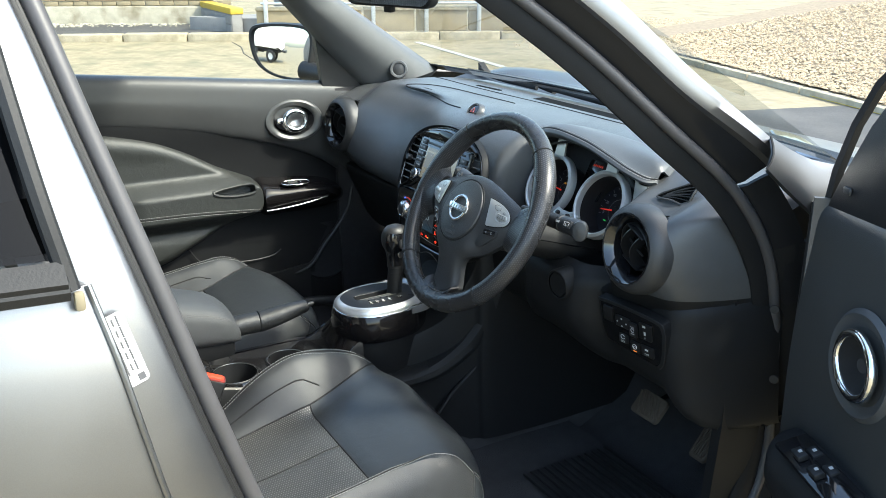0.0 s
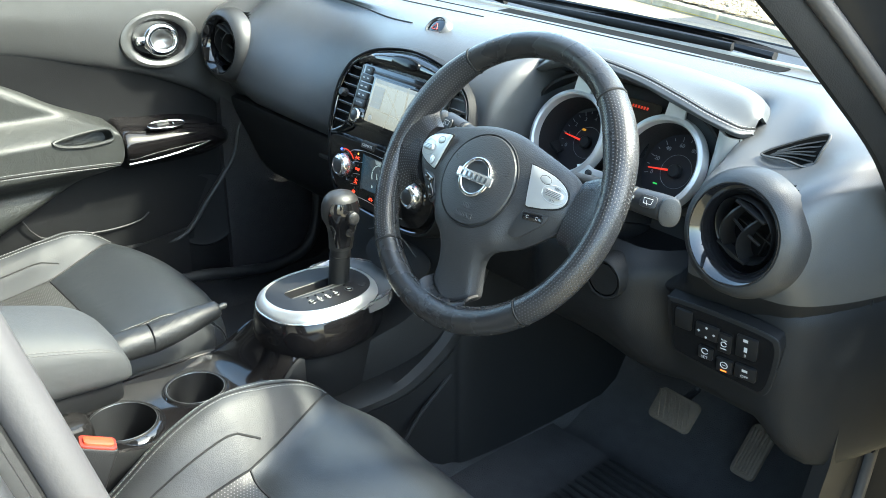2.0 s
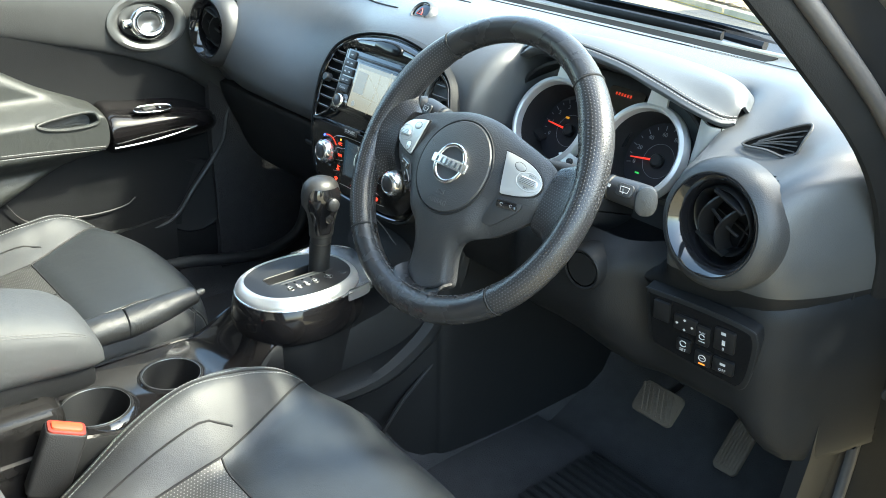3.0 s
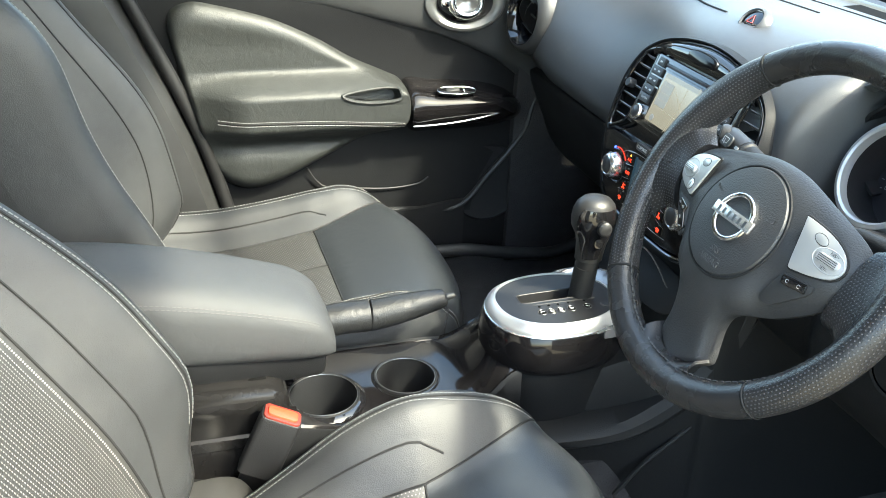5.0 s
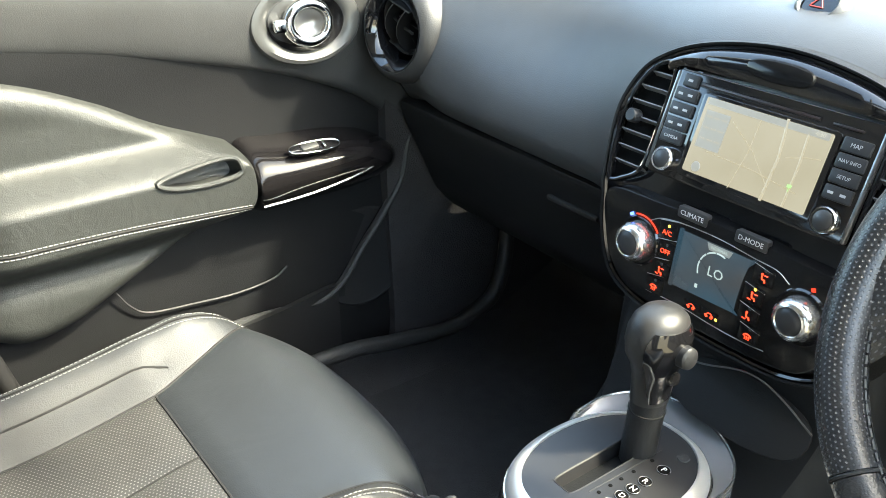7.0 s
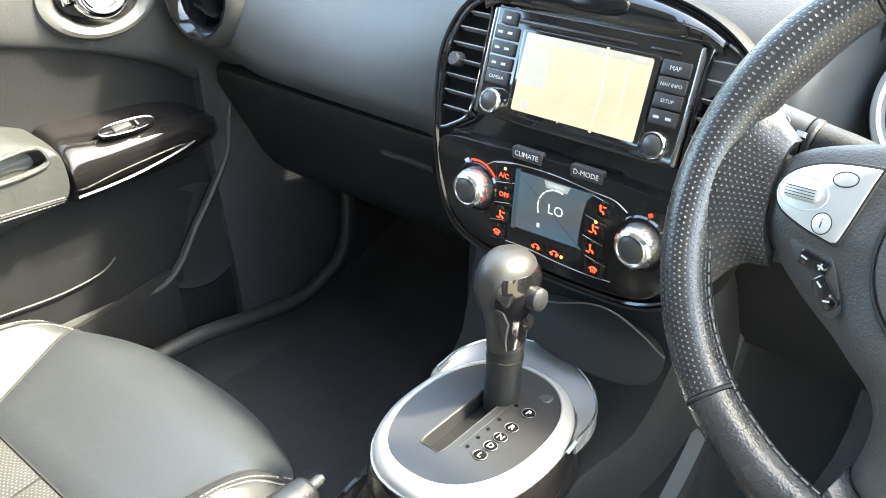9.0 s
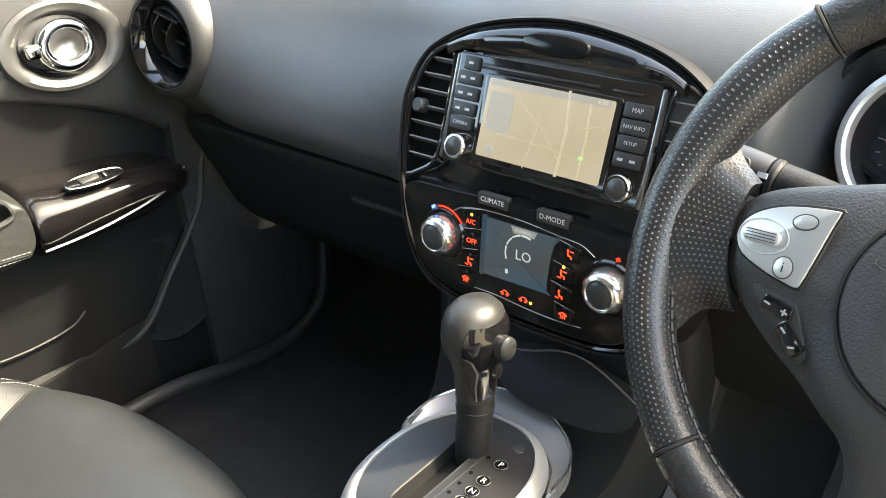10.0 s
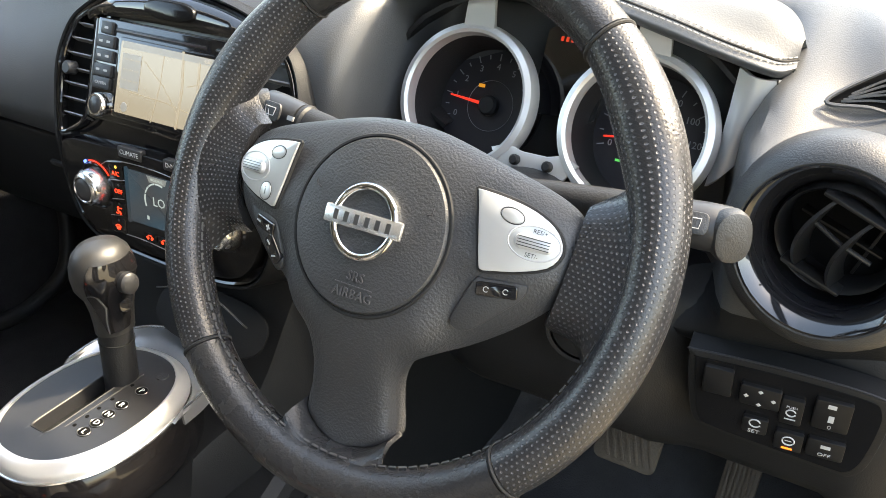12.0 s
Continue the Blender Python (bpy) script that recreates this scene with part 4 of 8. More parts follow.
shield = [(0.0, 0.0605)] + half + [(0.0, -0.152)] + [(-x, y) for x, y in reversed(half)]
edge2 = cat([(x, y, 0) for x, y in shield], 150, True)
ctr = Vector((0, -0.006, 0))


def hub_z(x, y, f):
    r = math.hypot(x, y + 0.008)
    dome = 0.027 - 0.95 * r * r - 0.27 * max(0.0, -0.010 - y) * smooth01(0.045, 0.075, abs(x))
    low = smooth01(-0.055, -0.16, y)
    return dome * (1 - low) - 0.006 * low - 0.004 * f ** 4 - 0.009 * f ** 16


rows = []
for s in range(17):
    f = 1 - (1 - s / 16) ** 1.7
    ring = []
    for q in edge2:
        low = smooth01(-0.05, -0.12, q.y)
        base = Vector((0, min(0.03, max(-0.150, q.y)) * low + ctr.y * (1 - low), 0))
        p = base.lerp(q, f)
        ring.append((p.x, p.y, hub_z(p.x, p.y, f)))
    rows.append(ring)
rows.append([(q.x * 0.95, q.y * 0.97, hub_z(q.x, q.y, 1.0) - 0.012) for q in edge2])
hub = part("hub_cover", grid(rows, close_v=True), HUB_PLASTIC, wheel, "grained grey-black hub cover")
part("airbag_lid", lathe([(0.0, 0.0305), (0.025, 0.0300), (0.045, 0.0285), (0.0535, 0.0268), (0.0555, 0.0235), (0.0555, 0.015)], 64, pose(0, -0.008, 0), 1.0, 1.0), HUB_PLASTIC, wheel, "round grained airbag lid")
part("lid_gap", tube([(0.0562 * math.cos(a), -0.008 + 0.0562 * math.sin(a), 0.0240) for a in (2 * math.pi * i / 72 for i in range(72))], 0.0013, 6, True), SEAM, wheel)

# badge: a chrome ring with a bar, lettered as plain bars
bd = part("badge", tube([(0.0218 * math.cos(a), -0.0065 + 0.0218 * math.sin(a), 0.0318) for a in (2 * math.pi * i / 64 for i in range(64))], 0.0027, 10, True), CHROME, wheel, "chrome ring badge")
part("badge_bar", box(0.057, 0.0118, 0.0035, 0.0014, pose(0, -0.0065, 0.0328)), SATIN, bd)
for k in range(6):
    part("badge_mark", box(0.0034, 0.0062, 0.0006, 0.0, pose(-0.0195 + 0.0078 * k, -0.0065, 0.0345)), DARK_CHROME, bd, "dark bar")
EMBOSS = material("embossed_grey", (0.055, 0.055, 0.055), 0.5)
part("airbag_marking", join(words("SRS", 0.0085, pose(0.003, -0.0405, 0.0300, -2)), words("AIRBAG", 0.0085, pose(0.003, -0.0515, 0.0292, -3)), box(0.028, 0.0006, 0.0005, 0, pose(0.003, -0.046, 0.0298))), EMBOSS, wheel, "embossed airbag lettering")
for s in (-1, 1):
    part("horn_mark", tube([(s * 0.043, 0.012, 0.0295), (s * 0.043, 0.0085, 0.0295), (s * 0.039, 0.007, 0.0298)], 0.0005, 5), KEY, wheel)


collar = []
for k, (f, z) in enumerate(((0.0, 0.0085), (0.3, 0.0105), (0.6, 0.0075), (0.85, 0.0015), (1.0, -0.0035), (1.0, -0.016))):
    row = []
    for j in range(25):
        u = -1 + j / 12
        a = radians(270 + 15.5 * u)
        foot = Vector((0.163 * math.cos(a), 0.163 * math.sin(a), 0))
        head = Vector((0.0365 * u, -0.152 + 0.0155 * abs(u) ** 3 + (0.006 if k == 5 else 0), 0))
        row.append(foot.lerp(head, f) + Vector((0, 0, z - 0.010 * abs(u) ** 4 * (1 - f))))
    collar.append(row)
part("spoke_collar", sheet(collar, 0.003, FRONT), RIM_LEATHER, wheel, "smooth leather collar at the lower spoke's end")


def side_spoke(s):
    """The arm between hub and rim, with a silver key plate on it and leather at its end."""
    rows = [[(s * 0.124, 0.040, -0.010), (s * 0.125, 0.034, 0.004), (s * 0.126, 0.012, 0.0100), (s * 0.123, -0.016, 0.0080), (s * 0.118, -0.032, 0.0), (s * 0.116, -0.038, -0.010)],
            [(s * 0.142, 0.056, -0.010), (s * 0.144, 0.042, 0.006), (s * 0.146, 0.012, 0.0115), (s * 0.143, -0.020, 0.009), (s * 0.138, -0.036, 0.0), (s * 0.135, -0.043, -0.010)],
            [(s * 0.147, 0.086, -0.006), (s * 0.155, 0.058, 0.008), (s * 0.161, 0.012, 0.014), (s * 0.158, -0.026, 0.010), (s * 0.153, -0.054, 0.002), (s * 0.150, -0.066, -0.008)]]
    part("spoke_leather", spoke_sheet(rows), RIM_HOLES, wheel, "perforated leather spoke end")
    # silver plate with its keys
    edge_in = [(0.0778, -0.0138), (0.0765, -0.0125), (0.074, -0.004), (0.0705, 0.010), (0.0675, 0.022), (0.0655, 0.0290), (0.0668, 0.0306)]
    out = edge_in + [(0.085, 0.0292), (0.100, 0.0262), (0.1125, 0.0205), (0.1195, 0.0130), (0.1205, 0.0050), (0.1145, -0.0035), (0.098, -0.0100), (0.086, -0.0128), (0.080, -0.0141)]
    o = [(q.x, q.y) for q in cat([(s * x, y, 0) for x, y in out], 44, True)]
    m = pose(0, 0, 0.0115, 0, s * 14, 0) @ pose(0, 0, 0.0075)
    m = Matrix.Translation((s * 0.095, 0.010, 0.0170)) @ pose(0, 0, 0, 3, s * 13, 0) @ Matrix.Translation((-s * 0.095, -0.010, 0))
    part("plate_gap", tube([m @ Vector((x + (x - s * 0.094) * 0.025, y + (y - 0.008) * 0.03, 0.0005)) for x, y in o], 0.0012, 6, True), SEAM, wheel)
    kp = part("key_plate", plate(o if s > 0 else o[::-1], 0.003, 0.0012, m), SILVER, wheel, "satin silver key plate")
    part("rocker_dish", tube([m @ Vector((s * 0.1045 + 0.0155 * math.cos(a), 0.0085 + 0.0098 * math.sin(a), 0.0031)) for a in (2 * math.pi * q / 36 for q in range(36))], 0.0005, 5, True), GREY_PRINT, kp)
    part("rocker", plate(rrect(0.023, 0.0085, 0.004), 0.0048, 0.0016, m @ pose(s * 0.1045, 0.0085, 0.0015)), SILVER, kp)
    part("rocker_ribs", join(*[box(0.019, 0.0005, 0.0006, 0, m @ pose(s * 0.1045, 0.0060 + 0.0017 * k, 0.0064)) for k in range(4)]), KNOB_GREY, kp)
    bx, by = (0.0885, 0.0205) if s > 0 else (0.0825, 0.0212)
    part("round_key", plate(oval(0.0070, 0.0040, 24), 0.0034, 0.0006, m @ pose(s * bx, by, 0.0002, 0, 0, -10 * s)), SILVER, kp)
    part("key_outline", tube([m @ pose(s * bx, by, 0.0031, 0, 0, -10 * s) @ Vector((0.0073 * math.cos(a), 0.0043 * math.sin(a), 0)) for a in (2 * math.pi * q / 28 for q in range(28))], 0.00035, 5, True), KEY, kp)
    if s > 0:
        part("key_print", join(words("RES/+", 0.0036, m @ pose(0.1065, 0.0152, 0.0031), 0.0001), words("SET/-", 0.0036, m @ pose(0.1045, 0.0012, 0.0031), 0.0001)), KEY, kp)
    else:
        part("round_key", plate(oval(0.0056, 0.0058, 24), 0.0035, 0.0006, m @ pose(-0.0878, -0.0055, 0.0002)), SILVER, kp)
        part("key_outline", tube([m @ Vector((-0.0878 + 0.0059 * math.cos(a), -0.0055 + 0.0061 * math.sin(a), 0.0031)) for a in (2 * math.pi * q / 28 for q in range(28))], 0.00035, 5, True), KEY, kp)
        part("key_print", join(words("i", 0.0085, m @ pose(-0.0878, -0.0055, 0.0038), 0.0001)), KEY, kp)
    # dark keys below the plate
    if s > 0:
        low = [(0.0745, -0.0195), (0.080, -0.0178), (0.102, -0.0150), (0.1055, -0.0165), (0.1035, -0.0245), (0.092, -0.0370), (0.080, -0.0495), (0.0715, -0.0530), (0.0650, -0.0485), (0.0690, -0.0340)]
        m2 = Matrix.Translation((0.086, -0.03, 0.0125)) @ pose(0, 0, 0, 14, 15, 0) @ Matrix.Translation((-0.086, 0.03, 0))
        kp2 = part("lower_key_panel", plate([(q.x, q.y) for q in cat([(x, y, 0) for x, y in low], 30, True)], 0.0025, 0.001, m2), PLASTIC_GREY, wheel)
        part("key", plate(rrect(0.025, 0.0085, 0.002), 0.0030, 0.001, m2 @ pose(0.0885, -0.0225, 0.001, 0, 0, 8)), GLOSS, kp2)
        for k in (0, 1):
            part("key_mark", tube([(q.x, q.y, q.z) for q in (m2 @ Vector((0.0825 + 0.0115 * k + 0.0016 * math.cos(a), -0.0232 + 0.0016 * k + 0.0016 * math.sin(a), 0.0043)) for a in (0.6 + 5 * j / 10 for j in range(11)))], 0.00024, 5), GREY_PRINT, kp2)
    else:
        m2 = Matrix.Translation((-0.084, -0.026, 0.0125)) @ pose(0, 0, 0, 14, -15, 0) @ Matrix.Translation((0.084, 0.026, 0))
        low = [(-0.1035, -0.0175), (-0.100, -0.0172), (-0.080, -0.0205), (-0.0745, -0.0250), (-0.069, -0.038), (-0.0655, -0.0490), (-0.0690, -0.0545), (-0.0765, -0.0520), (-0.0955, -0.0345), (-0.1035, -0.0225)]
        kp2 = part("lower_key_panel", plate([(q.x, q.y) for q in cat([(x, y, 0) for x, y in low], 30, True)], 0.0025, 0.001, m2), PLASTIC_GREY, wheel)
        part("key", plate(rrect(0.020, 0.0090, 0.002), 0.0030, 0.001, m2 @ pose(-0.0855, -0.0268, 0.001, 0, 0, -12)), GLOSS, kp2)
        part("key", plate(rrect(0.020, 0.0105, 0.003), 0.0030, 0.001, m2 @ pose(-0.0755, -0.0415, 0.001, 0, 0, -48)), GLOSS, kp2)
        part("key_mark", join(*[box(0.004, 0.001, 0.0005, 0, m2 @ pose(x, y, 0.0047, 0, 0, a)) for x, y, a in ((-0.0915, -0.0252, -18), (-0.0805, -0.0278, -18), (-0.0805, -0.0278, 72), (-0.0790, -0.0375, -40), (-0.0727, -0.0455, 10))]), GREY_PRINT, kp2)


side_spoke(-1)
side_spoke(1)
# column shroud behind the wheel, with the two stalks
shroud = thing("column_shroud", "black plastic steering column shroud", "steering column")
def shroud_half(s):
    r = []
    for i in range(9):
        f = i / 8
        c = Vector((0.357, 0.075 + 0.20 * f, 0.905 - 0.062 * f))
        r.append([c + Vector((x, 0.35 * y, y)) for x, y in ((w * math.cos(t), h * math.sin(t) * s) for t in (math.pi * j / 18 for j in range(19)) for w, h in ((0.054 + 0.004 * f, 0.036 + 0.004 * f),))])
    r.insert(0, [Vector(q).lerp(Vector((0.357, 0.075, 0.912)), 0.6) for q in r[0]])
    return sheet(r, 0.004, Vector((0.357, 0.15, 0.912 + s)))


part("upper_shell", shroud_half(1), PLASTIC_HARD, shroud)
part("lower_shell", moved(shroud_half(-1), 0, 0, -0.002), PLASTIC_HARD, shroud)


def stalk(name, label, s):
    a, b = Vector((0.353 + s * 0.05, 0.10, 0.945)), Vector((0.353 + s * (0.200 if s > 0 else 0.176), 0.112 + (0.008 if s > 0 else -0.006), 0.943 + (0.0 if s > 0 else 0.016)))
    st = thing(name, label, "stalk")
    d = b - a
    part("arm", tube([a.lerp(b, f) for f in (0, 0.2, 0.45, 0.60)], [0.008, 0.0105, 0.0125, 0.013], 16), PLASTIC_HARD, st)
    part("collar", tube([a.lerp(b, f) for f in (0.605, 0.62, 0.645, 0.655)], [0.0125, 0.0142, 0.0142, 0.0125], 20), PLASTIC_HARD, st)
    part("knob", tube([a.lerp(b, f) for f in (0.66, 0.70, 0.84, 0.93, 0.96)], [0.0138, 0.0144, 0.0152, 0.0150, 0.0125], 24), KEY, st)
    cap = axes(b - d.normalized() * 0.006 + Vector((0, -0.007, 0)), (0.62 * s, -0.76, 0.12))
    part("end_cap", plate(oval(0.0125, 0.0168, 40, p=2.4), 0.010, 0.0035, cap @ pose(0, 0, -0.005)), PLASTIC_GREY, st, "slanted grey end cap")
    n = Vector((0.12 * s, -0.86, 0.48)).normalized()
    face = axes(a.lerp(b, 0.80) + n * 0.0146, n)
    part("symbol_face", plate(rrect(0.020, 0.014, 0.004), 0.002, 0.0008, face), PLASTIC_GREY, st, "flattened face with a pale symbol")
    marks = [tube([face @ Vector((x * 0.0045, y * 0.003, 0.0023)) for x, y in ((-1, -1), (1, -1), (1.25, 1), (-1.25, 1))], 0.0004, 5, True), box(0.0006, 0.006, 0.0003, 0, face @ pose(-0.001, -0.002, 0.0023, 0, 0, 20))]
    for f, w in ((0.655, 0.0060), (0.635, 0.0025)):
        c = a.lerp(b, f) + n * 0.0146
        marks.append(box(w, 0.0035, 0.0006, 0, axes(c, n)))
    part("marks", join(*marks), GREY_PRINT, st, "pale printed symbols")
    return st


stalk("wiper_stalk", "black wiper stalk with a rotary end", 1)
stalk("light_stalk", "black light stalk with a rotary end", -1)
bt = thing("start_button", "round dark start button in the lower dashboard", "button", axes((0.434, 0.161, 0.803), (0.05, -1, -0.06)))
part("collar", lathe([(0.0235, 0.0025), (0.0265, 0.0035), (0.0285, 0.001), (0.029, -0.03)], 40), KNEE, bt)
part("cap", lathe([(0.0, 0.0022), (0.0215, 0.0020), (0.0230, -0.002)], 40), KNEE, bt)

# ---------------------------------------------------------------- dials
cl = thing("instrument_cluster", "twin motorcycle-style dials with silver rings and red needles", "instrument cluster")
CN = Vector((0, -0.90, 0.44)).normalized()


DIM_PRINT = material("dim_dial_print", (0.20, 0.205, 0.22), 0.6, vary=0.05)


def dial(cx, numbers, needle, sweep, small):
    m = axes((cx, 0.246, 0.942), CN) @ Matrix.Diagonal((1.04, 1.04, 1, 1))
    ring = part("ring", moved_by(lathe([(0.0525, -0.012), (0.0535, 0.001), (0.056, 0.003), (0.0605, 0.001), (0.0625, -0.005), (0.0620, -0.014)], 72), m), SILVER, cl, "satin silver dial ring")
    part("tube", moved_by(lathe([(0.0525, -0.010), (0.050, -0.045), (0.0485, -0.055)], 72), m), PLASTIC_HARD, cl)
    fm = m @ pose(0, 0, -0.052)
    face = part("face", moved_by(lathe([(0.0, 0.0), (0.05, 0.0)], 48), fm), DIAL, cl)
    a0, a1 = sweep
    ticks, texts = [], []
    k = len(numbers)
    for i in range((k - 1) * 2 + 1):
        a = radians(a0 + (a1 - a0) * i / ((k - 1) * 2))
        r = 0.0455
        ticks.append(box(0.006 if i % 2 == 0 else 0.0035, 0.0009, 0.0004, 0, fm @ pose((r - 0.003) * math.cos(a), (r - 0.003) * math.sin(a), 0.0006, 0, 0, math.degrees(a))))
    for i, t in enumerate(numbers):
        a = radians(a0 + (a1 - a0) * i / (k - 1))
        texts.append(words(t, 0.0078, fm @ pose(0.0345 * math.cos(a), 0.034 * math.sin(a), 0.0006), 0.0002))
    part("ticks", join(*ticks), DIM_PRINT, face)
    part("numbers", join(*texts), DIM_PRINT, face)
    part("inner_ring", moved_by(tube([(0.022 * math.cos(t), 0.022 * math.sin(t), 0.0005) for t in (2 * math.pi * j / 40 for j in range(40))], 0.00025, 4, True), fm), DIM_PRINT, face)
    a = radians(needle)
    nd = part("needle", moved_by(tube([(0.004 * math.cos(a), 0.004 * math.sin(a), 0.006), (0.038 * math.cos(a), 0.038 * math.sin(a), 0.006)], [0.0016, 0.0007], 6), fm), NEEDLE, cl, "glowing red needle")
    part("pivot", moved_by(lathe([(0.0, 0.009), (0.007, 0.0085), (0.009, 0.006), (0.009, 0.0)], 24), fm), PLASTIC_HARD, nd)
    return fm


fl = dial(0.2775, [str(i) for i in range(9)], 175, (200, -20), 0)
fr = dial(0.4310, [str(i * 20) for i in range(8)], 188, (196, -30), 1)
part("warning_lamp", box(0.006, 0.003, 0.0004, 0, fl @ pose(-0.012, 0.016, 0.001)), LAMP_AMBER_DIM, cl, "lit amber lamp")
part("warning_lamp", box(0.006, 0.002, 0.0004, 0, fr @ pose(-0.022, -0.022, 0.001)), LAMP_GREEN, cl, "lit green lamp")
part("warning_lamp", join(box(0.004, 0.004, 0.0004, 0, fr @ pose(0.006, -0.034, 0.001)), box(0.005, 0.004, 0.0004, 0, fr @ pose(0.018, -0.030, 0.001))), LAMP_RED, cl, "lit red lamps")
cm = axes((0.354, 0.290, 0.964), CN)
part("centre_display", plate(rrect(0.060, 0.075, 0.006), 0.002, 0.0, cm @ pose(0, 0, -0.01)), GLOSS, cl, "dark centre display")
part("display_marks", join(*[box(0.0026, 0.004, 0.0004, 0, cm @ pose(-0.016 + 0.0048 * q, 0.028, -0.0075)) for q in range(6)]), LAMP_RED_DIM, cl, "lit red display marks")
# the bracket that joins the rings, its tabs up to the hood and two clips
bm_ = axes((0.354, 0.246, 0.942), CN)
part("bracket", plate([(-0.040, -0.036), (-0.030, -0.050), (0.030, -0.050), (0.040, -0.036), (0.026, -0.030), (0.012, -0.034), (-0.012, -0.034), (-0.026, -0.030)][::1], 0.004, 0.001, bm_ @ pose(0, 0, -0.004)), SILVER, cl, "silver bridge between the rings")
for cx in (0.2775, 0.4310):
    mm = axes((cx, 0.246, 0.942), CN)
    part("tab", sheet([[mm @ Vector((x, 0.058 + 0.040 * f, 0.001 + 0.010 * f - 0.0 * f)) for x in (-0.011 - 0.004 * (1 - f), 0.011 + 0.004 * (1 - f))] for f in (0, 0.25, 0.5, 1)], -0.004), SILVER, cl, "silver tab up to the hood")
for x in (-0.015, 0.015):
    part("clip", lathe([(0, 0.005), (0.003, 0.005), (0.0045, 0.003), (0.0045, -0.002)], 16, bm_ @ pose(x, -0.042, 0.001)), PLASTIC_HARD, cl)
part("housing", sheet([[Vector((0.353 + 0.155 * math.cos(a), y, 0.955 + 0.075 * math.sin(a))) for a in (math.pi * (1.25 - 1.5 * j / 24) for j in range(25))] for y in (0.27, 0.33, 0.36)], -0.004), PLASTIC_HARD, cl)
part("housing_back", plate([(x, y) for x, y in oval(0.165, 0.085, 40, p=3)], 0.003, 0, axes((0.353, 0.345, 0.935), CN)), PLASTIC_HARD, cl)

# ---------------------------------------------------------------- centre stack: gloss fascia, radio, climate panel
CZ = Vector((0, -math.cos(radians(21)), math.sin(radians(21))))
STACK = axes((0.0, 0.158, 0.900), CZ)           # local x right, y up the face, z to the cabin
fascia = thing("centre_fascia", "gloss black oval centre fascia with side air vents", "fascia", STACK)
out_pts = [(0.0, 0.1135), (0.05, 0.109), (0.092, 0.099), (0.123, 0.084), (0.144, 0.064), (0.156, 0.028), (0.152, -0.015), (0.145, -0.047), (0.137, -0.097), (0.119, -0.133), (0.084, -0.149), (0.03, -0.153)]
out_pts = out_pts + [(-x, y) for x, y in reversed(out_pts[1:])]
ol = [(q.x, q.y) for q in cat([(x, y, 0) for x, y in out_pts], 96, True)]


def bent(p):
    """Below the radio the fascia stands steeper."""
    x, y, z = p
    if y > -0.045:
        return Vector((x, y, z))
    c, q = math.cos(radians(16)), math.sin(radians(16))
    return Vector((x, -0.045 + (y + 0.045) * c - z * q, (y + 0.045) * q + z * c))


def rim_loop(k, z):
    return [bent((x * k, (y + 0.02) * k - 0.02, z)) for x, y in ol]


part("hood", grid([rim_loop(1.12, -0.05), rim_loop(1.07, -0.014), rim_loop(1.05, 0.001), rim_loop(1.035, 0.005), rim_loop(1.022, 0.004), rim_loop(1.018, -0.004)], close_v=True), KNEE, fascia, "soft black surround")
part("gloss_edge", grid([rim_loop(1.019, -0.004), rim_loop(1.018, 0.002), rim_loop(1.008, 0.0045), rim_loop(0.994, 0.003), rim_loop(0.988, -0.010)], close_v=True), GLOSS, fascia, "gloss black edge")
part("panel", sheet([[bent((x * k, (y + 0.045) * k - 0.045, -0.009)) for x, y in ol] for k in (0.995, 0.8, 0.5, 0.25, 0.02)], 0.004, FRONT, close_v=True), GLOSS, fascia)
# upper bow with its lidded button
def upper_edge(x):
    """Height of the oval's upper edge at x."""
    q = sorted(p for p in ol if p[1] > 0.02)
    j = max(1, next((k for k, p in enumerate(q) if p[0] >= x), len(q) - 1))
    (a, b), (c, d) = q[j - 1], q[j]
    return b + (d - b) * (x - a) / (c - a)


bow_rows = []
for i in range(49):
    x = -0.118 + 0.236 * i / 48
    hi = upper_edge(x)
    lo = 0.0805 - 0.0075 * smooth01(0.100, 0.121, abs(x))
    hi = max(hi - 0.001, lo + 0.002)
    k = min(1.0, (hi - lo) / 0.020)
    bow_rows.append([(x, hi + (lo - hi) * f, z * k) for f, z in ((0.0, 0.001), (0.05, 0.0045), (0.22, 0.0095), (0.5, 0.0115), (0.8, 0.0090), (0.95, 0.0065), (1.0, -0.002))])
part("bow", sheet(bow_rows, 0.003, FRONT), GLOSS, fascia, "gloss black bow")
part("lid", plate(oval(0.033, 0.0095, 40, p=2.6), 0.006, 0.003, pose(0.0, 0.0962, 0.0085)), PANEL_BLACK, fascia, "oval lidded compartment")


SLAT = material("grey_vent_slat", (0.13, 0.13, 0.13), 0.38, vary=0.1)


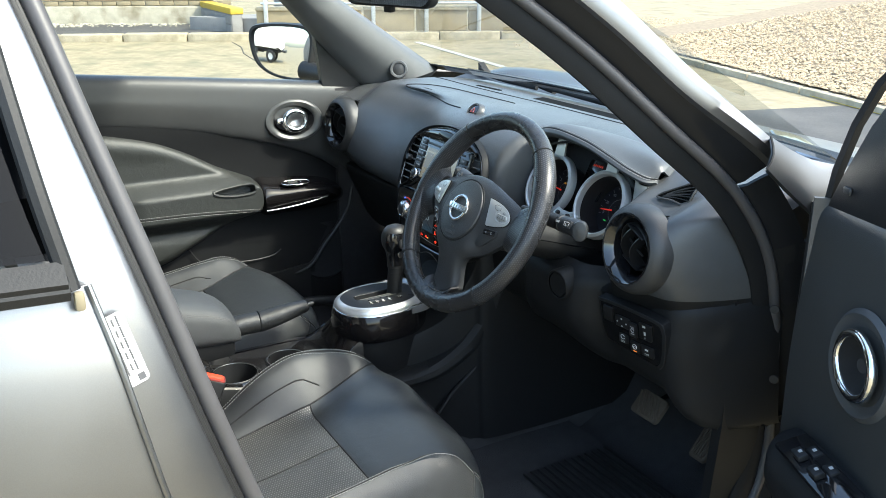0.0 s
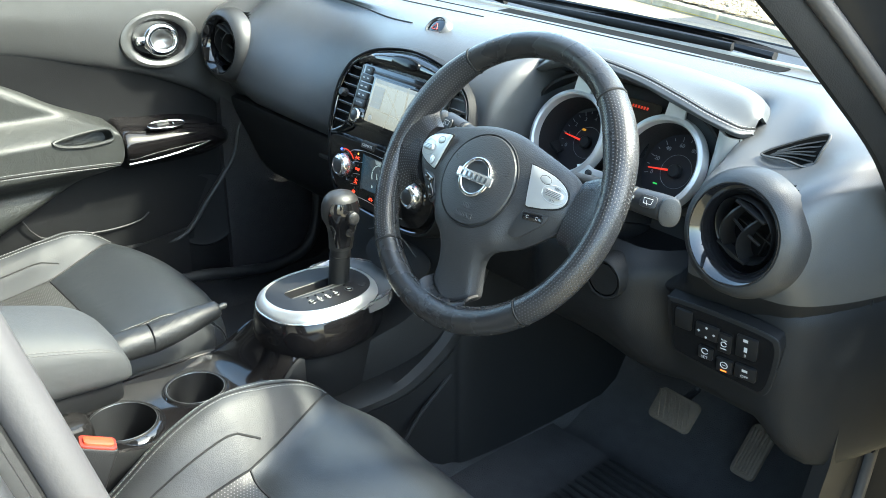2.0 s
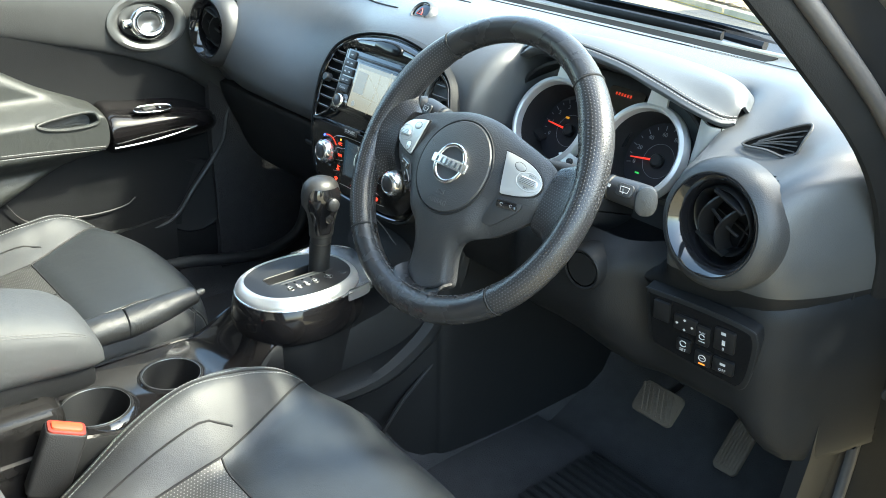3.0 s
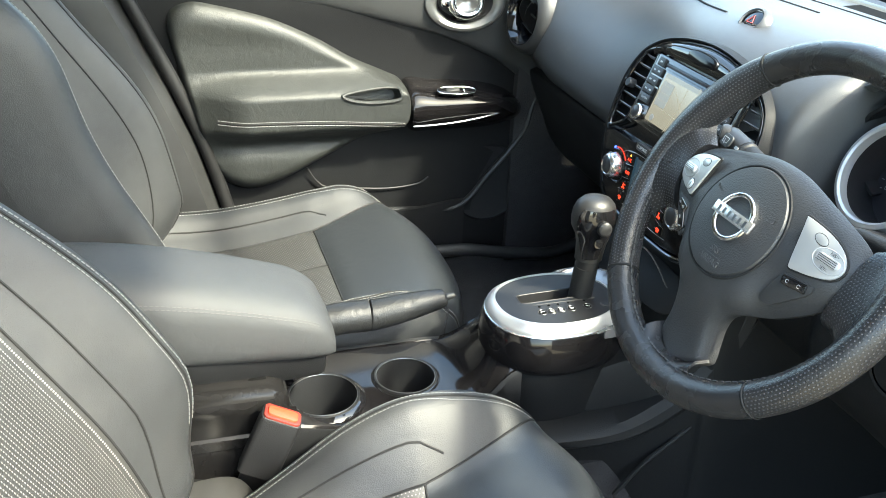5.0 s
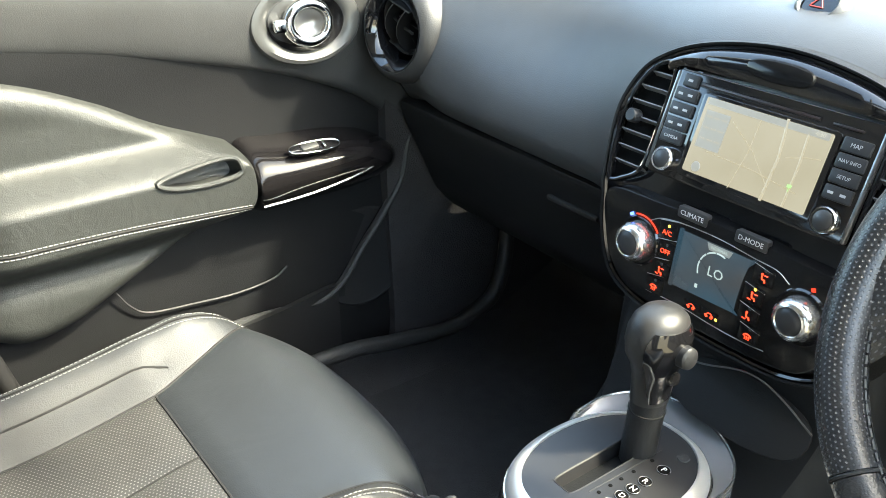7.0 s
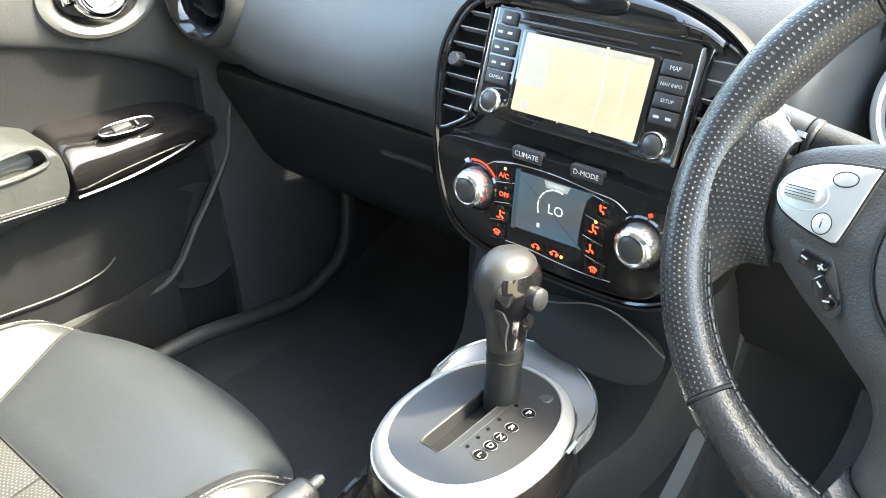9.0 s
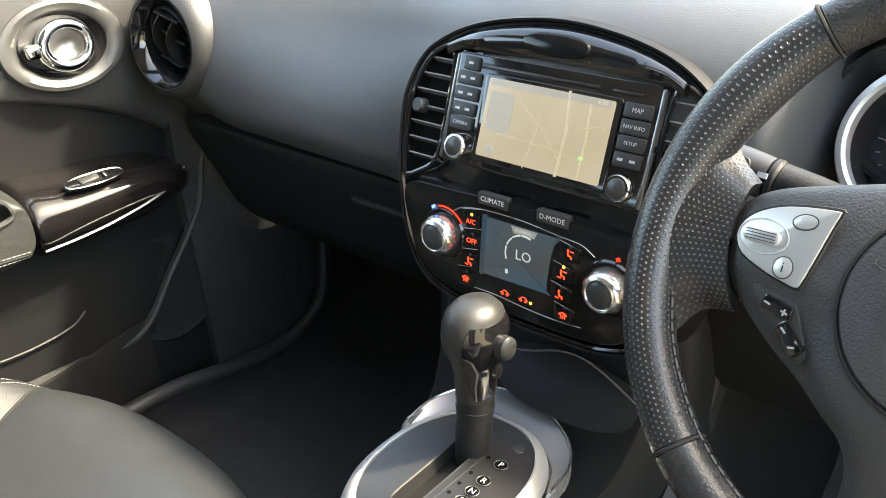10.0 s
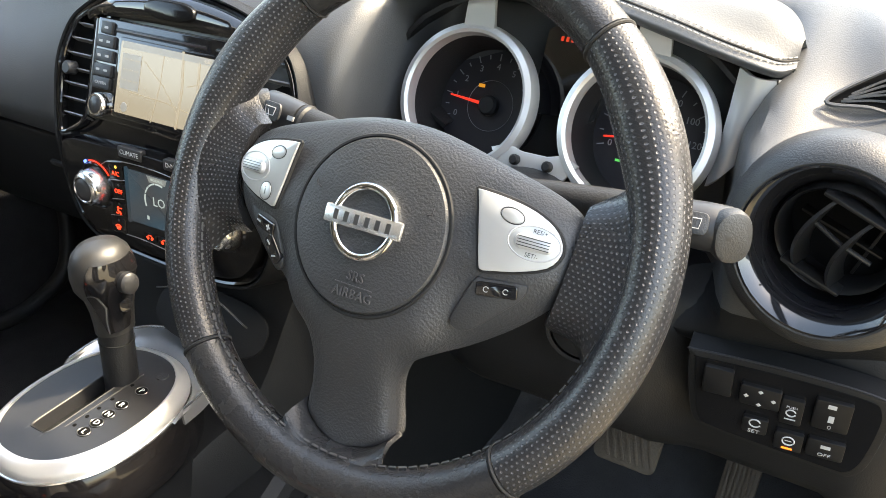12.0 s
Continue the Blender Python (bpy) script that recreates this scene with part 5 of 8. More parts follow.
def stack_vent(s):
    v = thing("centre_air_vent", "tall slatted centre air vent framed in gloss black", "air vent", STACK, "dashboard air vents")
    o = [(0.1090, 0.060), (0.1115, 0.077), (0.117, 0.0825), (0.126, 0.0795), (0.1385, 0.070), (0.149, 0.050), (0.1535, 0.025), (0.1505, -0.014), (0.1450, -0.040), (0.139, -0.0425), (0.129, -0.0375), (0.1145, -0.0275), (0.1095, -0.012), (0.1085, 0.02)]
    pts = cat([(s * x, y, 0.0) for x, y in o], 60, True)
    part("rim", tube([p + Vector((0, 0, 0.002)) for p in pts], 0.0021, 8, True), GLOSS, v, "thin gloss frame")
    q = [(p.x, p.y) for p in pts]
    # Near-black plate: shade behind the slats, as colour.
    part("back", plate(q if s < 0 else q[::-1], 0.0015, 0, pose(0, 0, -0.0085)), VOID, v)
    reach = cat([(-0.042, 0.140, 0), (-0.015, 0.1500, 0), (0.025, 0.1535, 0), (0.050, 0.1485, 0), (0.070, 0.1380, 0), (0.082, 0.1180, 0)], 60)
    for k in range(7):
        y = 0.0685 - 0.0152 * k
        x1 = min(reach, key=lambda q: abs(q.x - y)).y - 0.002
        part("slat", sheet([[(s * x, y, 0.0008), (s * x, y - 0.0008, -0.0012), (s * x, y - 0.0036, -0.0080)] for x in (0.110, (0.110 + x1) / 2, x1)], 0.0013, FRONT), SLAT, v)
    part("slider", lathe([(0, 0.007), (0.0055, 0.007), (0.007, 0.005), (0.007, -0.004)], 20, pose(s * 0.1400, 0.0228, 0.002)), KEY, v)


stack_vent(-1)
stack_vent(1)
SLOT_DARK = material("dark_brown_slot", (0.020, 0.012, 0.011), 0.4)
radio = thing("radio_unit", "black navigation radio with a lit map screen", "radio", STACK @ pose(0, 0.0, -0.004))
part("body", plate(rrect(0.205, 0.100, 0.004, cx=0.0, cy=0.0292), 0.010, 0.002), GLOSS, radio)
part("disc_slot", box(0.122, 0.0028, 0.002, 0.0008, pose(-0.014, 0.0692, 0.0098)), SLOT_DARK, radio)
part("card_slot", box(0.028, 0.0022, 0.002, 0.0008, pose(0.072, 0.0690, 0.0098)), SLOT_DARK, radio)
part("slot_trim", box(0.126, 0.0075, 0.003, 0.001, pose(-0.014, 0.0692, 0.0085)), KEY, radio)
part("slot_trim", box(0.028, 0.0065, 0.003, 0.001, pose(0.072, 0.0690, 0.0085)), KEY, radio)
for s in (-1, 1):
    part("side_trim", box(0.0045, 0.096, 0.006, 0.002, pose(s * 0.1030, 0.029, 0.0075, 0, 0, 0)), DARK_CHROME, radio, "thin bright edge strip")
part("screen_frame", plate(rrect(0.138, 0.078, 0.004, cx=0.002, cy=0.0250), 0.003, 0.001, pose(0, 0, 0.0095)), GLOSS, radio)


def screen_material(name, cols, power, kind):
    m = material(name, (0.02, 0.02, 0.02), 0.18, rvary=0.02)
    n, ln = m.node_tree.nodes, m.node_tree.links
    b = n["Principled BSDF"]
    tc, nz, rp = n.new("ShaderNodeTexCoord"), n.new("ShaderNodeTexNoise"), n.new("ShaderNodeValToRGB")
    nz.inputs["Scale"].default_value = 14.0
    ln.new(tc.outputs["Object"], nz.inputs["Vector"])
    ln.new(nz.outputs["Fac"], rp.inputs[0])
    rp.color_ramp.elements[0].color, rp.color_ramp.elements[1].color = (*cols[0], 1), (*cols[1], 1)
    rp.color_ramp.elements[0].position, rp.color_ramp.elements[1].position = 0.35, 0.65
    ln.new(rp.outputs[0], b.inputs["Emission Color"])
    b.inputs["Emission Strength"].default_value = power
    return m


MAP = screen_material("lit_map_screen", ((0.55, 0.505, 0.405), (0.62, 0.58, 0.485)), 0.064, 0)
MAP_LINE = material("map_road", (0.1, 0.1, 0.1), 0.3, emit=(0.50, 0.43, 0.29), power=0.070)
MAP_SIDE = material("map_side_panel", (0.1, 0.1, 0.1), 0.3, emit=(0.33, 0.33, 0.31), power=0.07)
MAP_PALE = material("map_pale", (0.1, 0.1, 0.1), 0.3, emit=(0.6, 0.58, 0.5), power=0.085)
MAP_GREEN = material("map_green", (0.1, 0.1, 0.1), 0.3, emit=(0.25, 0.5, 0.15), power=0.13)
LCD = screen_material("lit_climate_display", ((0.075, 0.085, 0.105), (0.03, 0.10, 0.18)), 0.050, 1)
LCD_TAB = material("display_tab", (0.1, 0.1, 0.1), 0.3, emit=(0.30, 0.34, 0.36), power=0.045)
LCD_INK = material("display_ink", (0.1, 0.1, 0.1), 0.3, emit=(0.42, 0.55, 0.60), power=0.085)
SC = pose(0.002, 0.0262, 0.0125)
scr = part("screen", plate(rrect(0.127, 0.0690, 0.002), 0.0008, 0, SC), MAP, radio, "lit sand-coloured map screen")
part("map_status", box(0.121, 0.006, 0.0003, 0, SC @ pose(0, 0.0312, 0.0010)), MAP_SIDE, scr)
part("map_menu", box(0.026, 0.034, 0.0003, 0, SC @ pose(-0.046, 0.0065, 0.0011)), MAP_SIDE, scr)
roads = [((0.020, 0.036), (0.022, -0.036)), ((-0.030, 0.02), (0.022, -0.022)), ((-0.012, -0.036), (-0.004, 0.03)), ((-0.045, -0.012), (0.05, -0.020)), ((0.03, 0.005), (0.06, 0.012))]
rd = []
for i, (p, q) in enumerate(roads):
    w = 0.0016 if i == 0 else 0.0005
    rd.append(tube([SC @ Vector((*p, 0.0009)), SC @ Vector(((p[0] + q[0]) / 2 + 0.003, (p[1] + q[1]) / 2 + 0.002, 0.0009)), SC @ Vector((*q, 0.0009))], w, 5, flat=0.25, up=(0, 0, 1)))
roads = [((0.040, 0.030), (0.045, -0.034))]
rd.append(tube([SC @ Vector((0.042, 0.030, 0.0009)), SC @ Vector((0.044, 0.0, 0.0009)), SC @ Vector((0.043, -0.034, 0.0009))], 0.0013, 5, flat=0.25, up=(0, 0, 1)))
for q in rd:
    part("map_road", q, MAP_LINE, scr)
part("map_marker", join(box(0.0042, 0.0026, 0.0003, 0, SC @ pose(0.043, -0.016, 0.0014)), box(0.0006, 0.004, 0.0003, 0, SC @ pose(0.043, -0.019, 0.0014))), MAP_GREEN, scr)
part("map_clock", words("4:30", 0.0055, SC @ pose(0.052, 0.0312, 0.0014), 0.0001), MAP_PALE, scr)
for k in range(9):
    part("menu_line", box(0.006, 0.0012, 0.0002, 0, SC @ pose(-0.054 + 0.008 * (k % 3), 0.018 - 0.010 * (k // 3), 0.0014)), MAP_LINE, scr)
part("compass", lathe([(0, 0.0005), (0.0045, 0.0004), (0.0048, 0)], 20, SC @ pose(-0.050, -0.028, 0.0010)), MAP_SIDE, scr)
for s in (-1, 1):
    labels = ((0.0697, ""), (0.0564, ""), (0.0424, ""), (0.0286, ""), (0.0160, "CAMERA")) if s < 0 else ((0.0566, "MAP"), (0.0433, "NAV INFO"), (0.0305, "SETUP"), (0.0170, ""))
    for k, (y, t) in enumerate(labels):
        tall = 0.0125
        w = 0.025 if not (s < 0 and k == 0) else 0.016
        kx = s * 0.0855
        kb = part("key", plate(rrect(w, tall - 0.0005, 0.0015, cx=kx, cy=y), 0.0035, 0.001, pose(0, 0, 0.0095)), KEY, radio)
        if t:
            part("key_print", words(t, 0.0052 if len(t) < 5 else 0.0042, pose(kx, y, 0.0132), 0.0001), GREY_PRINT, kb)
        else:
            part("key_print", join(*[box(0.005, 0.0022, 0.0003, 0, pose(kx + dx, y, 0.0132)) for dx in ((-0.006, 0.005) if w > 0.02 else (0,))]), GREY_PRINT, kb)
    kn = part("knob", lathe([(0.0088, 0.0178), (0.0104, 0.0178), (0.0116, 0.0165), (0.0120, 0.013), (0.0120, 0.009)], 36, pose(s * 0.0845, -0.0057, 0)), CHROME, radio, "chrome-ringed knob")
    part("knob_cap", lathe([(0, 0.0192), (0.007, 0.0187), (0.0089, 0.0172)], 36, pose(s * 0.0845, -0.0057, 0)), KNOB_GREY, kn)

CLIM = axes((0.0, 0.134, 0.808), (0, -1, 0.09))
clim = thing("climate_panel", "gloss black climate panel with lit red keys and silver knobs", "climate panel", CLIM)
part("plate", plate([(q.x, q.y) for q in cat([(x, y, 0) for x, y in ((-0.136, 0.046), (-0.07, 0.0535), (0, 0.0560), (0.07, 0.0535), (0.136, 0.046), (0.132, 0.0), (0.113, -0.033), (0.080, -0.048), (0, -0.0515), (-0.080, -0.048), (-0.113, -0.033), (-0.132, 0.0))], 72, True)], 0.017, 0.002, pose(0, 0, -0.012)), PANEL_BLACK, clim)
MODE_KEY = material("grey_mode_key", (0.026, 0.026, 0.027), 0.35)
EDGE_LINE = material("bright_panel_edge", (0.30, 0.30, 0.30), 0.3, metal=0.6)
for cx, t in ((-0.032, "CLIMATE"), (0.0315, "D-MODE")):
    kb = part("mode_key", plate(rrect(0.033, 0.0112, 0.002, cx=cx, cy=0.0538), 0.0068, 0.001), MODE_KEY, clim)
    part("key_print", words(t, 0.0066, pose(cx, 0.0538, 0.0071), 0.0001), WHITE, kb)
for line in ([(-0.078, 0.0327), (-0.065, 0.0393), (-0.0385, 0.043), (0, 0.0434), (0.037, 0.0402), (0.061, 0.0382), (0.0745, 0.0312)], [(-0.069, -0.0372), (-0.027, -0.0362), (0.0075, -0.0385), (0.039, -0.0392), (0.066, -0.0375)]):
    part("panel_edge", tube(cat([(x, y, 0.0052) for x, y in line], 40), 0.0005, 6), EDGE_LINE, clim, "thin bright moulding edge")
disp = cat([(-0.0377, 0.0370, 0), (-0.0372, 0.0372, 0), (0.0355, 0.0376, 0), (0.0360, 0.0374, 0), (0.0318, 0.018, 0), (0.0296, -0.003, 0), (0.0293, -0.0165, 0), (0.0288, -0.0170, 0), (-0.0396, -0.0186, 0), (-0.0400, -0.0182, 0), (-0.0392, 0.01, 0)], 66, True)
dp = part("display", plate([(q.x, q.y) for q in reversed(disp)], 0.0058, 0.0004), LCD, clim, "lit blue-grey climate display")
arcs = [(70, 97), (102, 128), (133, 158), (163, 200)]
part("display_figures", join(words("LO", 0.0135, pose(0.0035, 0.0105, 0.0061), 0.0001), *[tube([(0.0035 + 0.0195 * math.cos(a), 0.0105 + 0.0195 * math.sin(a), 0.0060) for a in (radians(b + (e - b) * j / 6) for j in range(7))], 0.0008, 5) for b, e in arcs],
                             words("NORMAL", 0.0044, pose(0.003, 0.0335, 0.0063), 0.0001), box(0.003, 0.004, 0.0002, 0, pose(-0.014, -0.0085, 0.0060))), LCD_INK, dp)
part("mode_tab", plate([(-0.011, 0.0365), (0.017, 0.0368), (0.0140, 0.0302), (-0.008, 0.0300)][::-1], 0.0060, 0), LCD_TAB, dp, "pale tab")


def key_symbol(x, y, kind, z=0.0068):
    """Small lit symbols: a seated airflow sign, a screen sign or a car."""
    if kind == "car":
        return join(tube([(x - 0.0048, y - 0.0008, z), (x - 0.0030, y + 0.0004, z), (x - 0.0012, y + 0.0020, z), (x + 0.0018, y + 0.0020, z), (x + 0.0034, y + 0.0004, z), (x + 0.0050, y - 0.0006, z)], 0.00045, 5),
                    *[tube([(x + c + 0.0011 * math.cos(a), y - 0.0014 + 0.0011 * math.sin(a), z) for a in (2 * math.pi * q / 10 for q in range(10))], 0.0004, 5, True) for c in (-0.0026, 0.0028)])
    if kind == "screen":
        return join(tube([(x + 0.0042 * math.cos(a), y - 0.0012 + 0.0036 * math.sin(a), z) for a in (radians(20 + 14 * q) for q in range(11))], 0.0005, 5), *[tube([(x - 0.0022 + 0.0020 * c, y - 0.0030, z), (x - 0.0016 + 0.0020 * c, y - 0.0012, z), (x - 0.0026 + 0.0020 * c, y + 0.0004, z)], 0.00045, 5) for c in range(3)])
    out = [lathe([(0, 0.0004), (0.0011, 0.0003), (0.0012, 0)], 10, pose(x - 0.0010, y + 0.0033, z - 0.0002)), tube([(x - 0.0012, y + 0.0018, z), (x - 0.0006, y - 0.0012, z), (x + 0.0018, y - 0.0014, z), (x + 0.0026, y - 0.0036, z)], 0.00075, 5)]
    if kind in ("both", "feet"):
        out.append(tube([(x - 0.0046, y - 0.0030, z), (x - 0.0010, y - 0.0034, z)], 0.0005, 5))
    if kind in ("both", "face"):
        out.append(tube([(x + 0.0046, y + 0.0030, z), (x + 0.0014, y + 0.0030, z)], 0.0005, 5))
    return join(*out)


SIDE_KEYS = ((-0.056, 0.0290, "A/C"), (-0.0545, 0.0102, "OFF"), (-0.0566, -0.0105, "both"), (-0.0603, -0.0291, "screen"),
             (0.0503, 0.0280, "face"), (0.0449, 0.0078, "both"), (0.0441, -0.0115, "feet"), (0.0486, -0.0300, "screen"))
for k, (x, y, kind) in enumerate(SIDE_KEYS):
    s = -1 if x < 0 else 1
    kb = part("key", plate(rrect(0.0205, 0.0165, 0.002, cx=x, cy=y), 0.0060, 0.0008), PANEL_BLACK, clim)
    part("key_light", words(kind, 0.0068, pose(x, y - 0.001, 0.0064), 0.0001) if kind in ("A/C", "OFF") else key_symbol(x, y - 0.001, kind), LAMP_RED, kb, "lit red marking")
    part("key_line", tube([(x - 0.0105, y + 0.0093, 0.0056), (x, y + 0.0094 - 0.002 * s, 0.0060), (x + 0.0105, y + 0.0093 - 0.004 * s, 0.0056)], 0.00036, 4), EDGE_LINE, kb)
    part("key_lamp", lathe([(0, 0.0004), (0.0013, 0.0003), (0.0015, 0)], 12, pose(x + 0.001, y + 0.0062, 0.0062)), LAMP_AMBER if k in (0, 5) else KEY, kb, "lit amber dot" if k in (0, 5) else "")
for x, lit in ((-0.0146, 0), (0.0062, 1)):
    kb = part("key", plate(rrect(0.0195, 0.0085, 0.002, cx=x, cy=-0.0300), 0.0060, 0.0008), PANEL_BLACK, clim)
    part("key_light", key_symbol(x, -0.0300, "car", 0.0064), LAMP_RED, kb, "lit red symbol")
    if lit:
        part("key_lamp", lathe([(0, 0.0004), (0.0013, 0.0003), (0.0015, 0)], 12, pose(x + 0.008, -0.0312, 0.0062)), LAMP_AMBER, kb, "lit amber dot")
KNOB_SILVER = material("polished_knob_silver", (0.70, 0.70, 0.695), 0.24, metal=0.95, vary=0.05, rvary=0.05)
for s, kx in ((-1, -0.0885), (1, 0.0905)):
    c = pose(kx, 0.0080, 0)
    kn = part("knob", lathe([(0.0120, 0.0222), (0.0128, 0.0230), (0.0150, 0.0222), (0.0172, 0.0195), (0.0186, 0.0150), (0.0192, 0.0090), (0.0196, 0.0040)], 56, c), KNOB_SILVER, clim, "polished silver knob")
    part("knob_cap", lathe([(0, 0.0246), (0.006, 0.0242), (0.0105, 0.0232), (0.0122, 0.0215)], 40, c), KNOB_GREY, kn, "dark rubber cap")
    for j in range(7):
        a_ = radians(10 + 360 * j / 7)
        # Low raised disc; the dimple's shade is put into its darker colour.
        part("knob_dimple_shade", lathe([(0, 0.0008), (0.0018, 0.0006), (0.0026, 0)], 14, c @ pose(0.0181 * math.cos(a_), 0.0181 * math.sin(a_), 0.0168, 0, 0, math.degrees(a_)) @ pose(0, 0, 0, 0, 62, 0), 1.0, 1.3), DARK_CHROME, kn, "dark disc for the shade of a finger dimple")
    part("knob_ring", lathe([(0.0215, 0.0045), (0.0235, 0.0070), (0.0255, 0.0045)], 48, c), GLOSS, kn)
    part("knob_tab", sheet([[(kx - s * 0.002 + 0.0235 * k * math.cos(a), 0.008 + 0.0235 * k * math.sin(a), 0.0062 - 0.002 * (k > 1.1)) for k in (0.99, 1.12, 1.24)] for a in (radians(232 + 4 * q) for q in range(15))], 0.002, FRONT), KNOB_SILVER if s < 0 else GLOSS, kn, "crescent button below the knob")
arc = [(-0.0885 + 0.0265 * math.cos(a), 0.008 + 0.0265 * math.sin(a), 0.0062) for a in (radians(112 - 7 * j) for j in range(12))]
part("heat_scale", tube(arc[1:], 0.0009, 5), LAMP_RED_SOFT, clim, "lit red heat scale")
part("cold_mark", box(0.005, 0.003, 0.0004, 0, pose(-0.101, 0.0315, 0.0062, 0, 0, 35)), LAMP_BLUE, clim, "lit blue mark")
part("fan_mark", box(0.004, 0.0035, 0.0004, 0, pose(0.0965, 0.0360, 0.0062, 0, 0, 20)), LAMP_RED_SOFT, clim, "lit red fan mark")

# ---------------------------------------------------------------- floor console
SATIN_GREY = material("satin_grey_edge", (0.07, 0.07, 0.07), 0.3, metal=0.5, vary=0.1)
GLOSS_DECK = material("scuffed_gloss_plastic", (0.011, 0.0105, 0.0105), 0.14, spec=0.35, vary=0.25, size=60, bump=0.05, grain=120, rvary=0.2)
con = thing("floor_console", "black floor console between the seats with gloss top", "console")


def con_row(y, top, w, low=0.34):
    return [(-w - 0.03, y, low), (-w - 0.012, y, top - 0.09), (-w, y, top - 0.012), (-w + 0.015, y, top), (0, y, top + 0.002), (w - 0.015, y, top), (w, y, top - 0.012), (w + 0.012, y, top - 0.09), (w + 0.03, y, low)]


sec = [(-0.66, 0.56, 0.100), (-0.42, 0.49, 0.095), (-0.34, 0.46, 0.093), (-0.16, 0.46, 0.091), (-0.125, 0.47, 0.082), (-0.10, 0.50, 0.075), (-0.06, 0.545, 0.070), (0.06, 0.590, 0.085), (0.12, 0.63, 0.11), (0.17, 0.72, 0.125), (0.20, 0.78, 0.14), (0.35, 0.79, 0.15), (0.66, 0.79, 0.15)]
SECP = cat([Vector((y, z, w)) for y, z, w in sec], 60)
part("body", sheet([cat(con_row(p.x, p.y, p.z), 40) for p in SECP], -0.006), KNEE, con)
for s in (-1, 1):
    edge = cat([(s * 0.128, -0.05, 0.512), (s * 0.145, 0.018, 0.521), (s * 0.150, 0.066, 0.530), (s * 0.150, 0.112, 0.549), (s * 0.150, 0.155, 0.578), (s * 0.152, 0.190, 0.624), (s * 0.156, 0.214, 0.69), (s * 0.160, 0.225, 0.76)], 34)
    part("side_fin", sheet([[p + Vector((-s * 0.060, 0.010, 0.0)), p + Vector((-s * 0.012, -0.008, 0.004)), p, p + Vector((s * 0.003, 0.010, -0.009)), p + Vector((-s * 0.004, 0.022, -0.018))] for p in edge], -0.006, Vector((s * 0.6, -0.4, 0.9))), PLASTIC_HARD, con, "dark fin sweeping up to the dashboard")
    part("carpet_edge", tube(cat([(s * 0.138, 0.07, 0.405), (s * 0.140, 0.108, 0.455), (s * 0.142, 0.147, 0.490), (s * 0.143, 0.190, 0.528), (s * 0.144, 0.228, 0.575), (s * 0.146, 0.252, 0.622), (s * 0.15, 0.268, 0.69)], 30), 0.0035, 8), PLASTIC_HARD, con, "dark edge of the tunnel carpet")
# gloss top with two cup holders
CUPS = [(-0.002, -0.205), (0.022, -0.325)]
top = []
for i in range(49):
    y = -0.40 + 0.335 * i / 48
    rise = smooth01(-0.155, -0.065, y)
    z = 0.556 + 0.018 * smooth01(-0.30, -0.40, y) + 0.066 * rise ** 1.4
    w = 0.088 - 0.016 * rise
    top.append([(w * u, y, z + 0.004 * (abs(u) > 0.96) + 0.003 - 0.030 * rise * abs(u) ** 3) for u in (-1 + j / 20 for j in range(41))])


def clear_of_cups(i, j):
    x, y, z = top[i][j]
    return all(math.hypot(x - a + 0.002, y - b + 0.003) > (0.049 if b < -0.3 else 0.044) for a, b in CUPS)


part("gloss_top", sheet(top, -0.004, keep=clear_of_cups), GLOSS_PLUM, con, "gloss dark plum top")
for s in (-1, 1):
    part("top_skirt", sheet([[(-s * r[0][0], r[0][1], r[0][2]), (s * (0.0045 - r[0][0]), r[0][1], r[0][2] - 0.006), (s * (0.008 - r[0][0]), r[0][1], r[0][2] - 0.05), (s * 0.112, r[0][1], 0.36)] for r in top], 0.004, Vector((s * 3, -0.2, 0.8))), KNEE, con)
for a, b in CUPS:
    zz = 0.5585 + (0.006 if b < -0.3 else 0)
    kx = 1.13 if b < -0.3 else 1.03
    cup = part("cup_holder", lathe([(0.044, 0.001), (0.0425, 0.004), (0.040, 0.003), (0.0385, -0.005), (0.036, -0.080), (0.030, -0.084), (0.0, -0.085)], 48, pose(a, b, zz), kx, kx), PLASTIC_HARD, con)
    part("cup_rim", lathe([(0.0395, 0.001), (0.0420, 0.0025), (0.0460, 0.0015), (0.0500, -0.003)], 48, pose(a, b, zz), kx, kx), GLOSS, cup, "gloss rim")
    part("cup_line", tube([(a + 0.0400 * kx * math.cos(t), b + 0.0400 * kx * math.sin(t), zz + 0.0032) for t in (2 * math.pi * j / 48 for j in range(48))], 0.0006, 6, True), DARK_CHROME, cup, "thin bright ring")
DECK = [(-0.05, 0.630), (0.055, 0.630), (0.080, 0.627), (0.0875, 0.621), (0.0890, 0.607), (0.0850, 0.600), (0.0835, 0.570), (0.0870, 0.567), (0.0870, 0.553), (0.0835, 0.549), (0.083, 0.44)]
rows = []
for y, dx, dz in ((-0.372, 0.045, 0.050), (-0.377, 0.022, 0.018), (-0.385, 0.008, 0.006), (-0.397, 0.0, 0.0), (-0.50, 0.0, 0.002), (-0.66, 0.0, 0.01)):
    rows.append([(x - dx * (x > 0), y, max(0.44, z - dz if y > -0.39 else z + dz)) for x, z in DECK])
part("rear_deck", sheet(rows, 0.004, Vector((0.6, -0.2, 1.2)), close_v=False), GLOSS_DECK, con, "scuffed gloss shelf with stepped side under the armrest")
# No slot is cut; a near-black bar stands for its shade.
part("deck_slot", box(0.010, 0.055, 0.003, 0.001, pose(0.052, -0.430, 0.6290)), VOID, con, "narrow latch slot")

